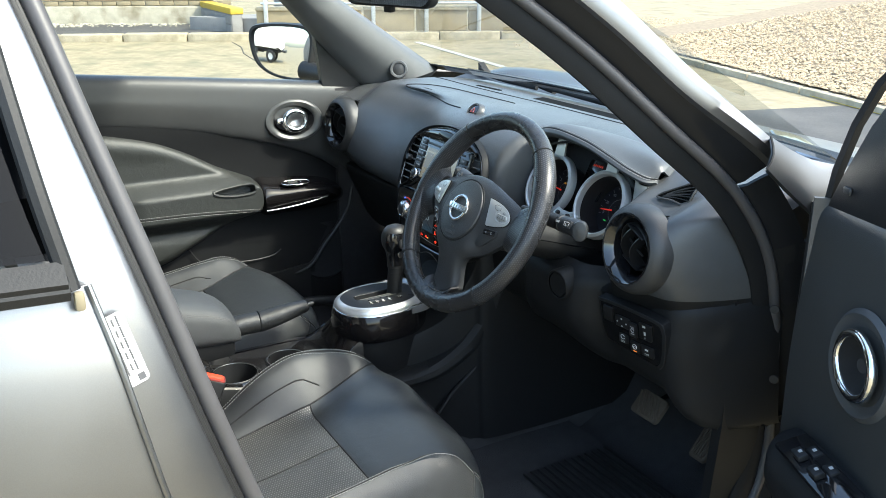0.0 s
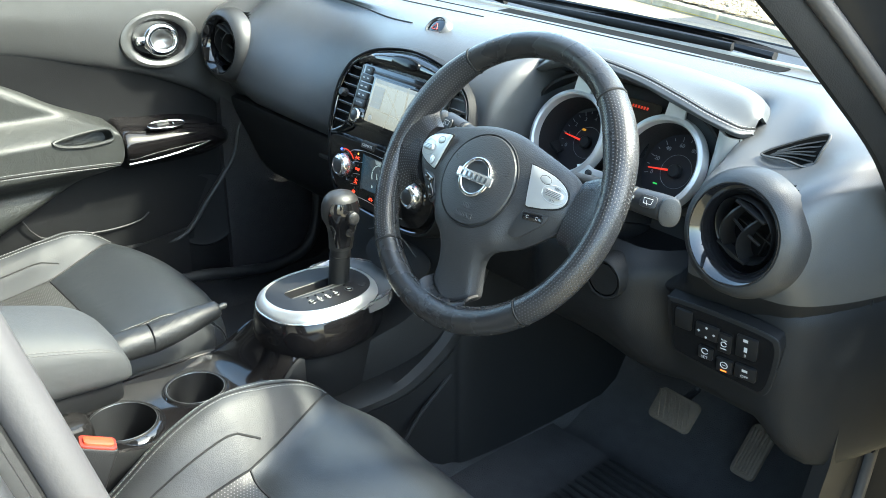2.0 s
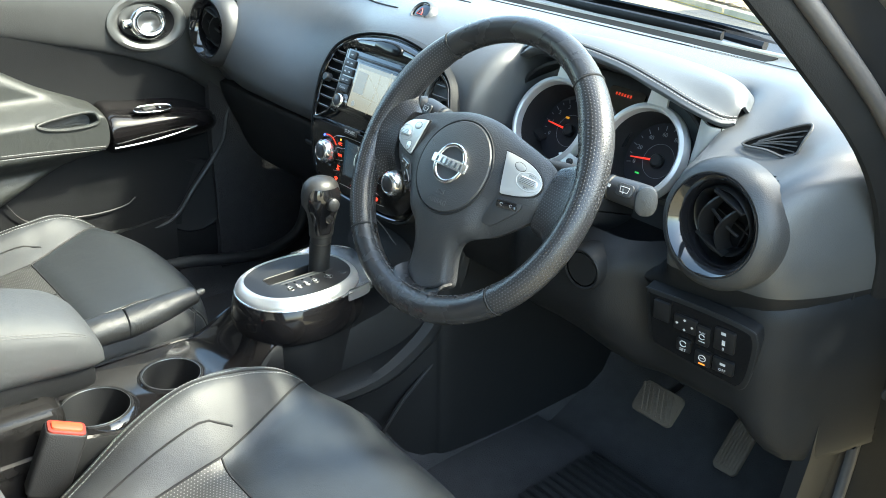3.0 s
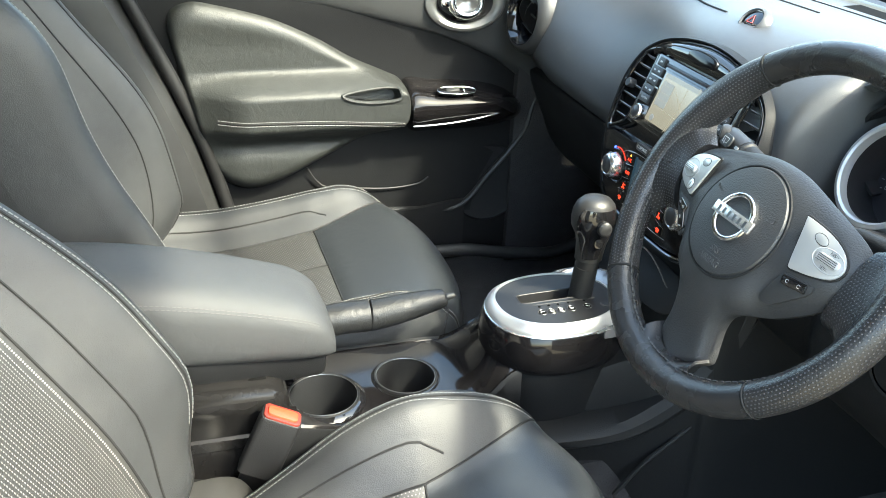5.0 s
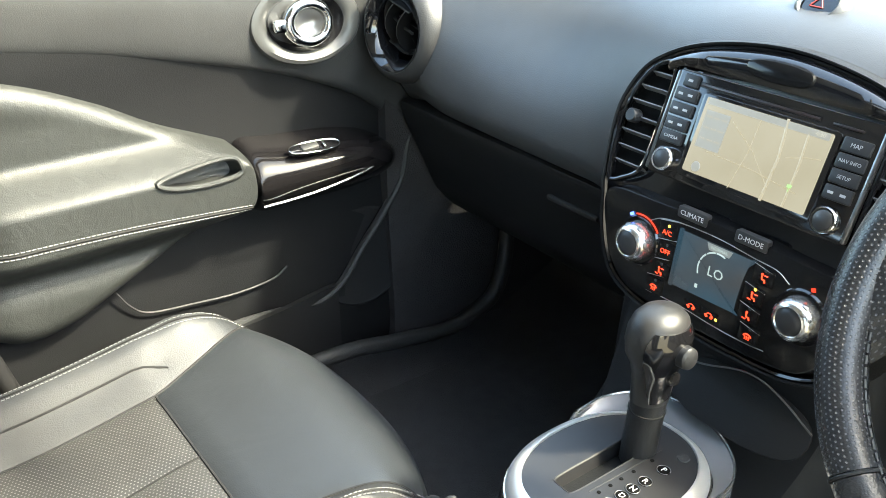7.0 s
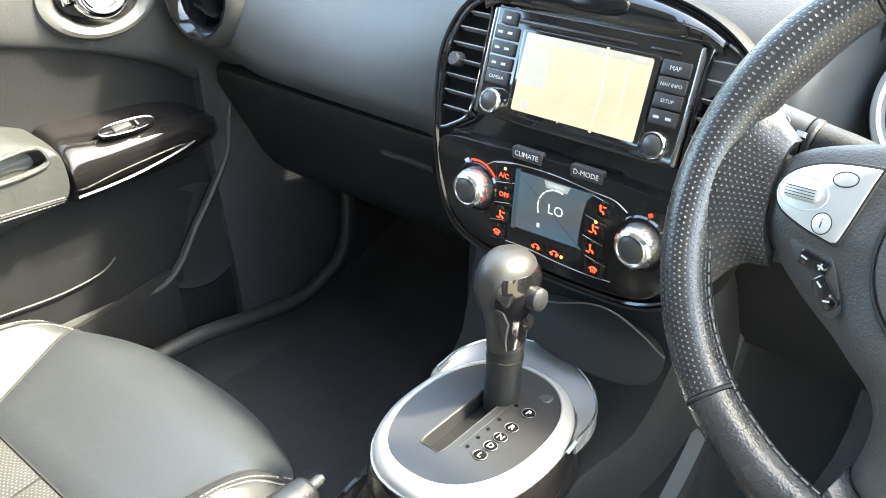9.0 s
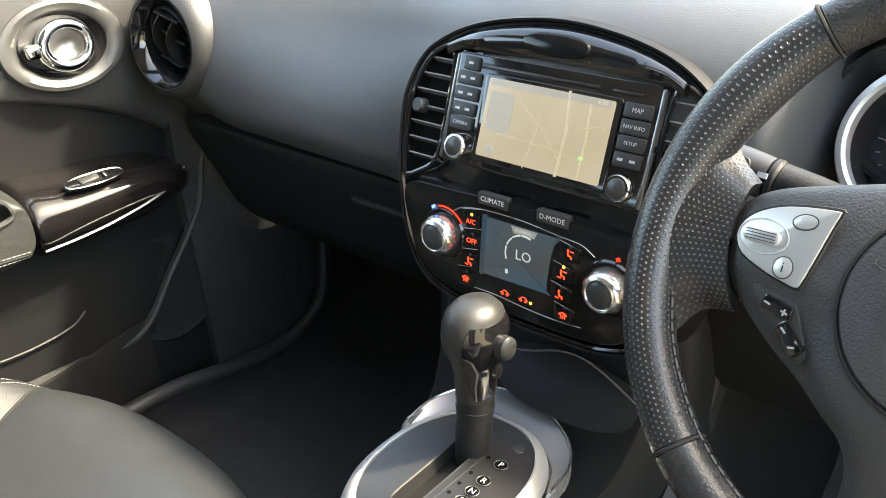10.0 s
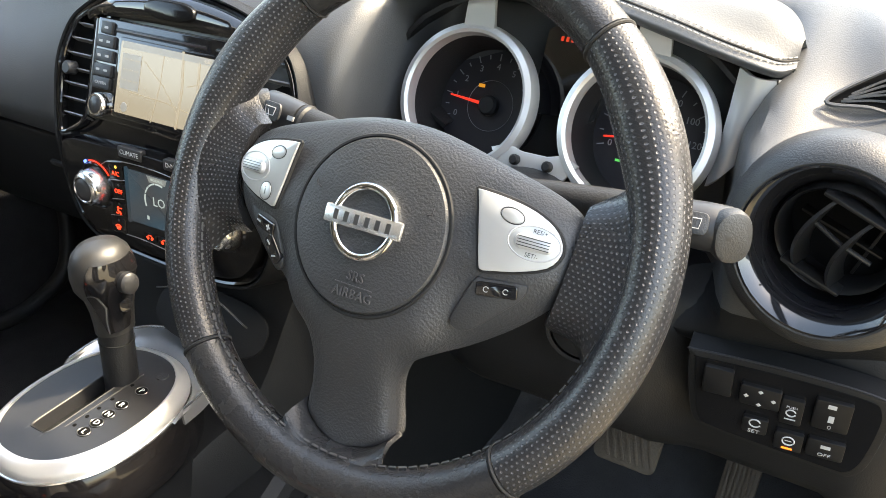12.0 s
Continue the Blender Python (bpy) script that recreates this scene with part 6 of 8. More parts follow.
part("tray_lip", tube(cat([(0.020, 0.096, 0.747), (0.041, 0.09, 0.757), (0.070, 0.09, 0.768), (0.093, 0.09, 0.769), (0.116, 0.09, 0.761), (0.137, 0.09, 0.749), (0.142, 0.092, 0.744)], 40), 0.0008, 6), SATIN_GREY, con, "thin bright edge line of the open tray")
part("open_tray", moved_by(plate(oval(0.075, 0.030, 40, p=2.6), 0.003, 0.001), axes((0.045, 0.135, 0.695), (0.0, -0.75, 0.65))), KNEE, con, "black tray under the climate panel")

# gear selector on its glossy pod
SEL = Matrix.Translation((0.014, 0.021, 0.664)) @ pose(0, 0, 0, 1.0, 0, 0)
gear = thing("gear_selector", "automatic gear lever on a silver-ringed oval plate", "gear selector", SEL)


def gate_oval(f, dz=0.0, k=1.0, n=72):
    """An oval round the gate: f = 0 on the plate's edge, 1 on the ring's outer edge; k scales it."""
    rx, ry, cy = 0.0655 + 0.0120 * f, 0.0840 + 0.0120 * f, -0.0180 - 0.0005 * f
    return [Vector((x, y, dz)) for x, y in oval(rx * k, ry * k, n, -0.001 * f, cy, 2.25)]


part("pod_foot", grid([gate_oval(1, -0.26, 1.02), gate_oval(1, -0.16, 0.99), gate_oval(1, -0.090, 0.985), gate_oval(1, -0.066, 0.975)], close_v=True), KNEE, gear, "dark foot of the pod on the tunnel")
part("pod", grid([gate_oval(1, -0.074, 0.96), gate_oval(1, -0.068, 1.03), gate_oval(1, -0.058, 1.075), gate_oval(1, -0.044, 1.09), gate_oval(1, -0.028, 1.075), gate_oval(1, -0.014, 1.035), gate_oval(1, -0.0085, 0.99)], close_v=True), GLOSS_PLUM, gear, "gloss dark plum pod")
part("ring", grid([gate_oval(1.05, -0.010), gate_oval(1.0, -0.0050), gate_oval(0.86, -0.0015), gate_oval(0.5, 0.0028), gate_oval(0.16, 0.0058), gate_oval(0.0, 0.0058), gate_oval(-0.05, 0.0030), gate_oval(-0.05, -0.002)], close_v=True), RING_SILVER, gear, "broad satin silver ring")
part("ring_lip", tube(gate_oval(1.07, -0.0105), 0.0016, 8, True), KNOB_SILVER, gear, "thin bright edge line")
APRON = material("grey_gloss_apron", (0.36, 0.36, 0.365), 0.24, metal=0.65, vary=0.08)
ap_edge = cat([(0.0790, 0.022, 0), (0.0775, 0.045, 0), (0.0715, 0.064, 0), (0.056, 0.084, 0), (0.030, 0.1015, 0), (0.002, 0.110, 0), (-0.026, 0.1125, 0), (-0.052, 0.104, 0), (-0.073, 0.083, 0), (-0.083, 0.054, 0), (-0.0815, 0.020, 0)], 49)
ap_in = cat([(0.0770, 0.010, 0), (0.0745, 0.022, 0), (0.062, 0.049, 0), (0.045, 0.064, 0), (0.022, 0.073, 0), (0.0, 0.0755, 0), (-0.022, 0.073, 0), (-0.045, 0.064, 0), (-0.063, 0.048, 0), (-0.0755, 0.022, 0), (-0.078, 0.005, 0)], 49)
part("apron", sheet([[p.lerp(q, f) + Vector((0, 0, z)) for f, z in ((0, -0.0085), (0.15, -0.0078), (0.5, -0.0050), (0.9, -0.0015), (1.0, -0.003), (1.03, -0.020))] for p, q in zip(ap_in, ap_edge)], 0.003, Vector((0, 0, 1))), APRON, gear, "grey gloss apron before the ring")
# Silver tube stands in for the highlight along the apron's rim.
part("apron_highlight", tube([q + Vector((0, 0, -0.0015)) for q in ap_edge], 0.0012, 6), KNOB_SILVER, gear, "thin bright edge line")
SX, SY, SW_, SH = -0.0085, -0.0150, 0.0120, 0.0545      # the slot: middle and half sizes


def slot_edge(a, d=0.0):
    c, q = math.cos(a), math.sin(a)
    k = ((abs(c) / (SW_ - d)) ** 9 + (abs(q) / (SH - d)) ** 9) ** (-1 / 9)
    return Vector((SX + k * c, SY + k * q, 0))


def plate_edge(a):
    """Where a ray from the slot's middle meets the plate's edge."""
    best = max((p for p in gate_oval(-0.05, 0, 1.0, 360)), key=lambda p: (p - Vector((SX, SY, 0))).normalized().dot(Vector((math.cos(a), math.sin(a), 0))))
    return best


slot_a = [math.atan2(SH * math.sin(2 * math.pi * q / 96), SW_ * math.cos(2 * math.pi * q / 96)) for q in range(96)]
pl_rows = [[slot_edge(a).lerp(plate_edge(a), f) + Vector((0, 0, 0.0042)) for a in slot_a] for f in (1.0, 0.6, 0.25, 0.0)] + [[slot_edge(a, d) + Vector((0, 0, z)) for a in slot_a] for d, z in ((0.0006, 0.0036), (0.0010, -0.006), (0.0012, -0.011))]
part("plate", grid(pl_rows, close_v=True), GATE, gear, "dark grey gate plate")
part("slot", grid([[slot_edge(a, 0.0012) + Vector((0, 0, -0.0108)) for a in slot_a], [Vector((SX, SY + 0.04 * math.sin(a), -0.0108)) for a in slot_a]], close_v=True), KNEE, gear, "recessed gate slot")
part("slot_frame", tube([slot_edge(a, -0.0004) + Vector((0, 0, 0.0042)) for a in slot_a], 0.0007, 5, True), KEY, gear)
part("gate_step", tube(cat([(0.0105, -0.055, 0.0040), (0.0115, -0.01, 0.0042), (0.0125, 0.036, 0.0042)], 20), 0.0007, 5), KEY, gear, "moulded step along the slot")
for t, y in zip("PRNDL", (0.0170, -0.0070, -0.0225, -0.0360, -0.0500)):
    x = 0.0315
    part("letter_disc", lathe([(0, 0.0004), (0.0060, 0.0003), (0.0064, 0)], 20, pose(x, y, 0.0043)), VOID, gear)
    part("gate_letter", words(t, 0.0082, pose(x, y, 0.0050, 0, 0, 0), 0.0001), WHITE, gear)
    part("gate_mark", lathe([(0, 0.0006), (0.0017, 0.0005), (0.002, 0)], 12, pose(x - 0.0150, y + 0.0015, 0.0044)), VOID, gear)
    part("letter_ring", tube([(x + 0.0062 * math.cos(a), y + 0.0058 * math.sin(a), 0.0049) for a in (2 * math.pi * j / 24 for j in range(24))], 0.0004, 4, True), DARK_CHROME, gear)
part("release_button", lathe([(0, 0.0012), (0.0055, 0.001), (0.006, 0)], 20, pose(0.0315, 0.043, 0.0043)), PLASTIC_GREY, gear)
LV = Matrix.Translation((-0.0035, 0.0215, -0.004)) @ pose(0, 0, 0, -3, 2, 0) @ Matrix.Diagonal((1, 1, 1.09, 1))
part("stem", moved_by(tube([(0, 0, -0.004), (0, 0.001, 0.04), (0.0, 0.003, 0.075), (0, 0.003, 0.10)], [0.0165, 0.0165, 0.0155, 0.017], 24), LV), PLASTIC_HARD, gear)
part("stem_joint", moved_by(tube([(0, 0.0015, 0.048), (0, 0.0015, 0.0492)], 0.0172, 24), LV), SEAM, gear)
kn = part("knob", moved_by(grid([[(r * math.cos(a) * 0.92, 0.002 - 0.004 * (h > 0.1) + r * math.sin(a) * 1.12, h) for a in (2 * math.pi * j / 32 for j in range(32))]
                                for r, h in ((0.0175, 0.060), (0.0180, 0.070), (0.0192, 0.082), (0.0222, 0.095), (0.0258, 0.107), (0.0276, 0.118), (0.0270, 0.128), (0.0238, 0.137), (0.0180, 0.1432), (0.010, 0.1465), (0.0003, 0.1475))], close_v=True), LV), KNOB_LEATHER, gear, "rounded grey-black lever knob")
cap = [[((r * math.cos(a)) * 0.94 + 0.0012, -0.002 + r * 1.14 * math.sin(a), h) for a in (radians(-8 - (60 + 60 * q) / 2 + (60 + 60 * q) * j / 16) for j in range(17))] for r, h, q in ((0.0178, 0.066, 0.15), (0.0188, 0.078, 0.5), (0.0222, 0.094, 0.8), (0.0262, 0.107, 1.0), (0.0280, 0.118, 1.0), (0.0274, 0.127, 0.9), (0.0245, 0.1355, 0.6))]
part("knob_face", moved_by(sheet([[Vector(q) for q in r] for r in cap], -0.002, Vector((1, -0.3, 0.1))), LV), GLOSS, kn)
part("knob_button", moved_by(lathe([(0, 0.0155), (0.007, 0.015), (0.0092, 0.013), (0.0098, 0.0)], 24, pose(0.0215, 0.001, 0.114, 0, 82, -6)), LV), KEY, kn)
part("knob_stud", moved_by(lathe([(0, 0.009), (0.006, 0.008), (0.0075, 0.0)], 20, pose(0.0165, 0.001, 0.090, 0, 80, -10)), LV), GLOSS, kn)

# handbrake beside the armrest
HB_LEATHER = material("black_gaiter_leather", (0.016, 0.0165, 0.017), 0.44, wrinkle=0.25, bump=0.25, grain=600, vary=0.2)
hb = thing("handbrake", "black leather handbrake lever in its lowered place", "handbrake")
a = Vector((-0.062, -0.42, 0.588))
lever = [(-0.060, -0.43, 0.600), (-0.058, -0.36, 0.622), (-0.056, -0.29, 0.633), (-0.0545, -0.246, 0.634)]
grip = [(-0.0545, -0.245, 0.634), (-0.054, -0.238, 0.634), (-0.0525, -0.205, 0.639), (-0.051, -0.170, 0.6455), (-0.050, -0.145, 0.6495), (-0.050, -0.136, 0.651)]
part("lever", tube(cat(lever, 14), [0.019 + 0.0035 * min(1, k / 8) for k in range(14)], 20), HB_LEATHER, hb, "leather sleeve of the lever")
part("grip", tube(cat(grip, 18), [0.0200, 0.0215, 0.0222, 0.0222, 0.0220, 0.0216, 0.0212, 0.0206, 0.0198, 0.0190, 0.0180, 0.0170, 0.0160, 0.0150, 0.0142, 0.0135, 0.0128, 0.0105], 22), HB_LEATHER, hb, "worn leather grip")
part("release_button", tube([(-0.0500, -0.137, 0.651), (-0.0497, -0.126, 0.6525), (-0.0497, -0.122, 0.653)], [0.0048, 0.0048, 0.003], 16), PLASTIC_GREY, hb, "grey release button")
part("boot", grid([[(a.x + r * math.cos(t), -0.36 + 1.6 * r * math.sin(t), z) for t in (2 * math.pi * j / 24 for j in range(24))] for r, z in ((0.034, 0.545), (0.030, 0.57), (0.022, 0.59), (0.016, 0.60))], close_v=True), RUBBER, hb, "folded leather boot")

# padded armrest with its box
DULL_THREAD = material("dull_grey_thread", (0.10, 0.10, 0.10), 0.8)
arm = thing("armrest_console", "grey padded centre armrest over a storage box", "armrest")
rows = []
for i in range(33):
    f = i / 32
    y = -0.312 - 0.34 * f
    rnd = min(1.0, f / 0.16)
    nose = math.sqrt(max(0.0, 1 - (1 - rnd) ** 2))
    w = 0.074 * (0.72 + 0.28 * nose) + 0.008 * f
    zt = 0.672 + 0.036 * nose + 0.075 * math.sin(min(1, f * 1.1) * 1.4)
    zb = 0.640 + 0.012 * f
    ring = []
    for u, v in oval(1, 1, 40, p=3.4):
        ring.append((-0.008 - 0.012 * f + w * u, y, (zt + zb) / 2 + (zt - zb) / 2 * v + 0.004 * (1 - u * u) * (v > 0)))
    rows.append(ring)
part("pad", grid(rows, close_v=True, caps=True), FABRIC, arm)
sl = []
for i in range(33):
    f = i / 32
    sl.append(Vector(rows[i][4]) + Vector((0.0005, 0, 0.0)))
part("stitching", stitches([Vector(rows[i][3]) + Vector((0.0006, 0, 0)) for i in range(32, 1, -1)], 0.006, 0.0042, 0.0005), DULL_THREAD, arm)
part("stitching", stitches([Vector(rows[i][3]).lerp(Vector(rows[i][4]), 0.55) + Vector((0.0006, 0, 0)) for i in range(32, 1, -1)], 0.006, 0.0042, 0.0005), DULL_THREAD, arm)
part("stitching", stitches([Vector(rows[1][j]) + Vector((0, -0.0008, 0)) for j in range(3, 18)], 0.006, 0.0042, 0.0005), DULL_THREAD, arm)
part("box", bevelled(box(0.128, 0.315, 0.060, 0.012, pose(-0.012, -0.482, 0.641, 2, 0, 0)), 0), KNEE, arm, "grey storage box")

# seat belt buckle by the driver's seat
bk = thing("seat_belt_buckle", "black seat belt buckle with a red release button", "buckle", Matrix.Translation((0.118, -0.392, 0.618)) @ pose(0, 0, 0, -20, 8, 0) @ pose(0, 0, 0, 0, 0, 74))
BUCKLE_GREY = material("grained_buckle_plastic", (0.015, 0.015, 0.0155), 0.5, bump=0.3, grain=600, vary=0.15)
part("housing", bevelled(plate(rrect(0.050, 0.030, 0.007), 0.092, 0.004, pose(0, 0, -0.092)), 0), BUCKLE_GREY, bk)
part("mouth", plate(rrect(0.045, 0.025, 0.006), 0.003, 0.001, pose(0, 0, -0.001)), RED_DARK, bk, "dark red frame of the button")
part("release", plate(rrect(0.037, 0.016, 0.005), 0.004, 0.0015, pose(0, -0.001, 0.001)), RED, bk, "red release button")
part("strap", box(0.035, 0.006, 0.12, 0.001, pose(0, 0.004, -0.140)), RUBBER, bk)

# ---------------------------------------------------------------- passenger's door
def pad_height(z, y=-0.2):
    """How far the armrest pad stands out at a height: a ridge above, the shelf, a tuck and a swell below."""
    along = 0.25 + 0.75 * smooth01(-0.45, -0.33, y)
    return 0.026 + 0.056 * along * smooth01(0.805, 0.760, z) * smooth01(0.655, 0.705, z) + 0.018 * smooth01(0.70, 0.62, z) * smooth01(-0.44, -0.34, y) + 0.010 * smooth01(0.84, 0.92, z)


def mound(outline, spine, base, top, n=14, m=None, power=0.5, k=90, rise_of=None):
    """A padded form over a closed outline (y, z) that swells from base to top towards a spine."""
    o = cat([(a, b, 0) for a, b in outline], k, True)
    sp = [Vector((a, b, 0)) for a, b in spine]
    near = []
    for q in o:
        best = None
        for a, b in zip(sp, sp[1:]):
            f = max(0, min(1, (q - a).dot(b - a) / max(1e-9, (b - a).length_squared)))
            c = a.lerp(b, f)
            if best is None or (c - q).length < (best - q).length:
                best = c
        near.append(best)
    rows = []
    for i in range(n):
        f = i / (n - 1)
        rise = math.sin(f * math.pi / 2) ** power if f > 0 else 0
        g = f ** 1.15
        if rise_of:
            r = []
            for q, c in zip(o, near):
                w = q.lerp(c, f)
                r.append((base + rise_of(w.y, w.x) * math.sqrt(max(0.0, 1 - (1 - min(1.0, f / 0.22)) ** 2)), w.x, w.y))
            rows.append(r)
        else:
            rows.append([(base + (top - base) * rise, q.lerp(c, g).x, q.lerp(c, g).y) for q, c in zip(o, near)])
    bm = grid(rows, close_v=True)
    return bm


door = thing("passenger_car_door", "closed passenger car door with padded leather armrest", "car door")
rows = []
for i in range(45):
    y = -0.60 + 0.93 * i / 44
    belt = 1.029 - 0.096 * y
    fw = smooth01(0.05, 0.30, y)
    prof_d = [(-0.745, belt + 0.004), (-0.715, belt + 0.004), (-0.697, belt - 0.008), (-0.690, belt - 0.04), (-0.692 - 0.0 * fw, 0.92), (-0.702, 0.85), (-0.706, 0.78), (-0.705, 0.66), (-0.700, 0.56), (-0.695, 0.48), (-0.690, 0.40), (-0.70, 0.34)]
    rows.append(cat([(x, y, z) for x, z in prof_d], 50))
part("inner_panel", sheet(rows, -0.012), KNEE, door)
# upper trim of paler plastic, whose lower edge sweeps down to the front
rows = []
for i in range(45):
    y = -0.60 + 0.92 * i / 44
    belt = 1.029 - 0.096 * y
    low = cat([(-0.60, 0.962, 0), (-0.418, 0.948, 0), (-0.207, 0.919, 0), (-0.076, 0.889, 0), (0.046, 0.856, 0), (0.142, 0.818, 0), (0.205, 0.780, 0), (0.30, 0.70, 0), (0.34, 0.66, 0)], 60)
    k = next(n for n in range(1, 60) if low[n].x >= y or n == 59)
    zl = low[k - 1].lerp(low[k], (y - low[k - 1].x) / (low[k].x - low[k - 1].x)).y
    sw = 0.02 * bell(y, 0.09, 0.10)
    rows.append(cat([(-0.735, y, belt + 0.008), (-0.706, y, belt + 0.008), (-0.688, y, belt - 0.006), (-0.682, y, belt - 0.04), (-0.680, y, (belt + zl) / 2), (-0.684, y, zl + 0.03), (-0.690, y, zl + 0.008), (-0.700, y, zl)], 30))
part("upper_trim", sheet(rows, -0.006), DOOR_TRIM, door, "grey-black upper trim")
pad_out = [(-0.452, 0.80), (-0.468, 0.880), (-0.462, 0.918), (-0.43, 0.934), (-0.39, 0.930), (-0.288, 0.902), (-0.20, 0.860), (-0.13, 0.818), (-0.06, 0.786), (-0.030, 0.770), (-0.020, 0.745), (-0.022, 0.705), (-0.045, 0.682), (-0.12, 0.652), (-0.20, 0.612), (-0.28, 0.572), (-0.345, 0.563), (-0.398, 0.598), (-0.427, 0.68), (-0.44, 0.74)]
pad = mound(pad_out, [(-0.37, 0.735), (-0.20, 0.735), (-0.06, 0.735)], -0.705, -0.625, 40, k=160, rise_of=pad_height)
cupo = cat([(-0.158, 0.766, 0), (-0.10, 0.773, 0), (-0.056, 0.7735, 0), (-0.046, 0.765, 0), (-0.052, 0.752, 0), (-0.10, 0.7485, 0), (-0.145, 0.755, 0)], 40, True)
CUP = Vector((-0.10, 0.760, 0))


def in_cup(q):
    """Whether a place (y, z) lies in the pull cup's mouth."""
    hit = False
    for a, b in zip(cupo, cupo[1:] + cupo[:1]):
        if (a.y > q.z) != (b.y > q.z) and q.y < a.x + (q.z - a.y) * (b.x - a.x) / (b.y - a.y):
            hit = not hit
    return hit


bmesh.ops.delete(pad, geom=[f for f in pad.faces if in_cup(f.calc_center_median())], context="FACES")
part("armrest_pad", pad, DOOR_CLOTH, door, "padded leather armrest")


def on_pad(y, z, d=0.0):
    return Vector((-0.705 + pad_height(z, y) + d, y, z))


seam_line = cat([(-0.392, 0.7185, 0), (-0.30, 0.717, 0), (-0.20, 0.713, 0), (-0.08, 0.704, 0), (-0.036, 0.700, 0)], 60)
for dz in (0.0038, -0.0038):
    part("armrest_stitching", stitches([on_pad(q.x, q.y + dz, 0.0008) for q in seam_line], 0.0062, 0.0045, 0.0008), STITCH, door)
part("armrest_seam", tube([on_pad(q.x, q.y, -0.0006) for q in seam_line], 0.0020, 6), SEAM, door)
# pull cup sunk into the pad
part("pull_cup", tube([on_pad(q.x, q.y, 0.0004) for q in cupo], 0.0038, 8, True), DOOR_CLOTH, door, "padded rim of the pull cup")
part("pull_cup_hollow", sheet([[on_pad(CUP.x + (q.x - CUP.x) * k, CUP.y + (q.y - CUP.y) * k) * 1.0 + Vector((-w, 0, -0.3 * w)) for q in cupo] for k, w in ((1.0, 0.001), (0.93, 0.012), (0.85, 0.026), (0.5, 0.032), (0.02, 0.033))], 0.002, close_v=True), DOOR_CLOTH, door, "leather-lined hollow of the pull cup")
fr_out = [(-0.020, 0.769), (0.034, 0.766), (0.119, 0.759), (0.185, 0.744), (0.228, 0.716), (0.228, 0.688), (0.19, 0.671), (0.13, 0.663), (0.045, 0.664), (-0.012, 0.668), (-0.026, 0.72)]
part("switch_armrest", mound(fr_out, [(-0.02, 0.725), (0.15, 0.733)], -0.705, -0.622, 14, power=0.5), GLOSS_PLUM, door, "gloss armrest front")
part("armrest_strip", tube(cat([(-0.628, -0.018, 0.694), (-0.6225, 0.03, 0.697), (-0.620, 0.08, 0.702), (-0.623, 0.14, 0.710), (-0.636, 0.18, 0.716), (-0.660, 0.215, 0.722)], 30), 0.0019, 6), SATIN, door, "thin bright strip")
SWD = axes((-0.6365, 0.070, 0.7600), (0.42, 0.05, 0.90), (0, 1, 0))
sw = part("switch_plate", plate(oval(0.0105, 0.040, 40, p=2.6), 0.005, 0.001, SWD @ pose(0, 0, -0.004)), GLOSS, door, "oval gloss switch plate")
part("switch_ring", tube([SWD @ Vector((x, y, 0.0014)) for x, y in oval(0.0105, 0.040, 48, p=2.6)], 0.0009, 6, True), CHROME, sw, "chrome edge of the switch plate")
part("window_switch", box(0.012, 0.026, 0.007, 0.0025, SWD @ pose(0, -0.008, 0.002, 8, 0, 0)), PLASTIC_GREY, sw, "grey window switch")
part("switch_lip", box(0.011, 0.004, 0.003, 0.001, SWD @ pose(0, 0.014, 0.004)), CHROME, sw)
POCKET = [(-0.690, -0.220, 0.598), (-0.691, -0.203, 0.569), (-0.691, -0.178, 0.551), (-0.691, -0.112, 0.543), (-0.691, -0.046, 0.538), (-0.691, 0.012, 0.543), (-0.691, 0.037, 0.557)]
part("front_recess_trim", tube(cat([(-0.694, 0.292, 0.775), (-0.690, 0.262, 0.710), (-0.688, 0.247, 0.652), (-0.687, 0.210, 0.600), (-0.686, 0.168, 0.552), (-0.686, 0.131, 0.504), (-0.686, 0.097, 0.483), (-0.686, 0.056, 0.481), (-0.686, 0.0, 0.487), (-0.686, -0.10, 0.489), (-0.686, -0.30, 0.478), (-0.686, -0.48, 0.46)], 70), 0.0065, 8), PLASTIC_GREY, door, "raised lip of the door pocket")
part("pocket_line", tube(cat(POCKET, 30), 0.0016, 6), PLASTIC_GREY, door, "thin pale line of the pocket's edge")
pk = grid([[(-0.672 - 0.012 * smooth01(0.6, 1, abs(u)), -0.20 + 0.32 * u, 0.36 + (0.12 + 0.02 * u) * v) for v in (0, 0.3, 0.7, 1)] for u in (-1 + j / 10 for j in range(21))])
part("door_pocket", thick(pk, -0.01), PLASTIC_HARD, door)
part("speaker_grille", lathe([(0.0, 0.004), (0.07, 0.003), (0.082, 0.006), (0.088, 0.0)], 48, axes((-0.700, 0.17, 0.53), (1, -0.1, 0.1))), PLASTIC_HARD, door, "round speaker grille")
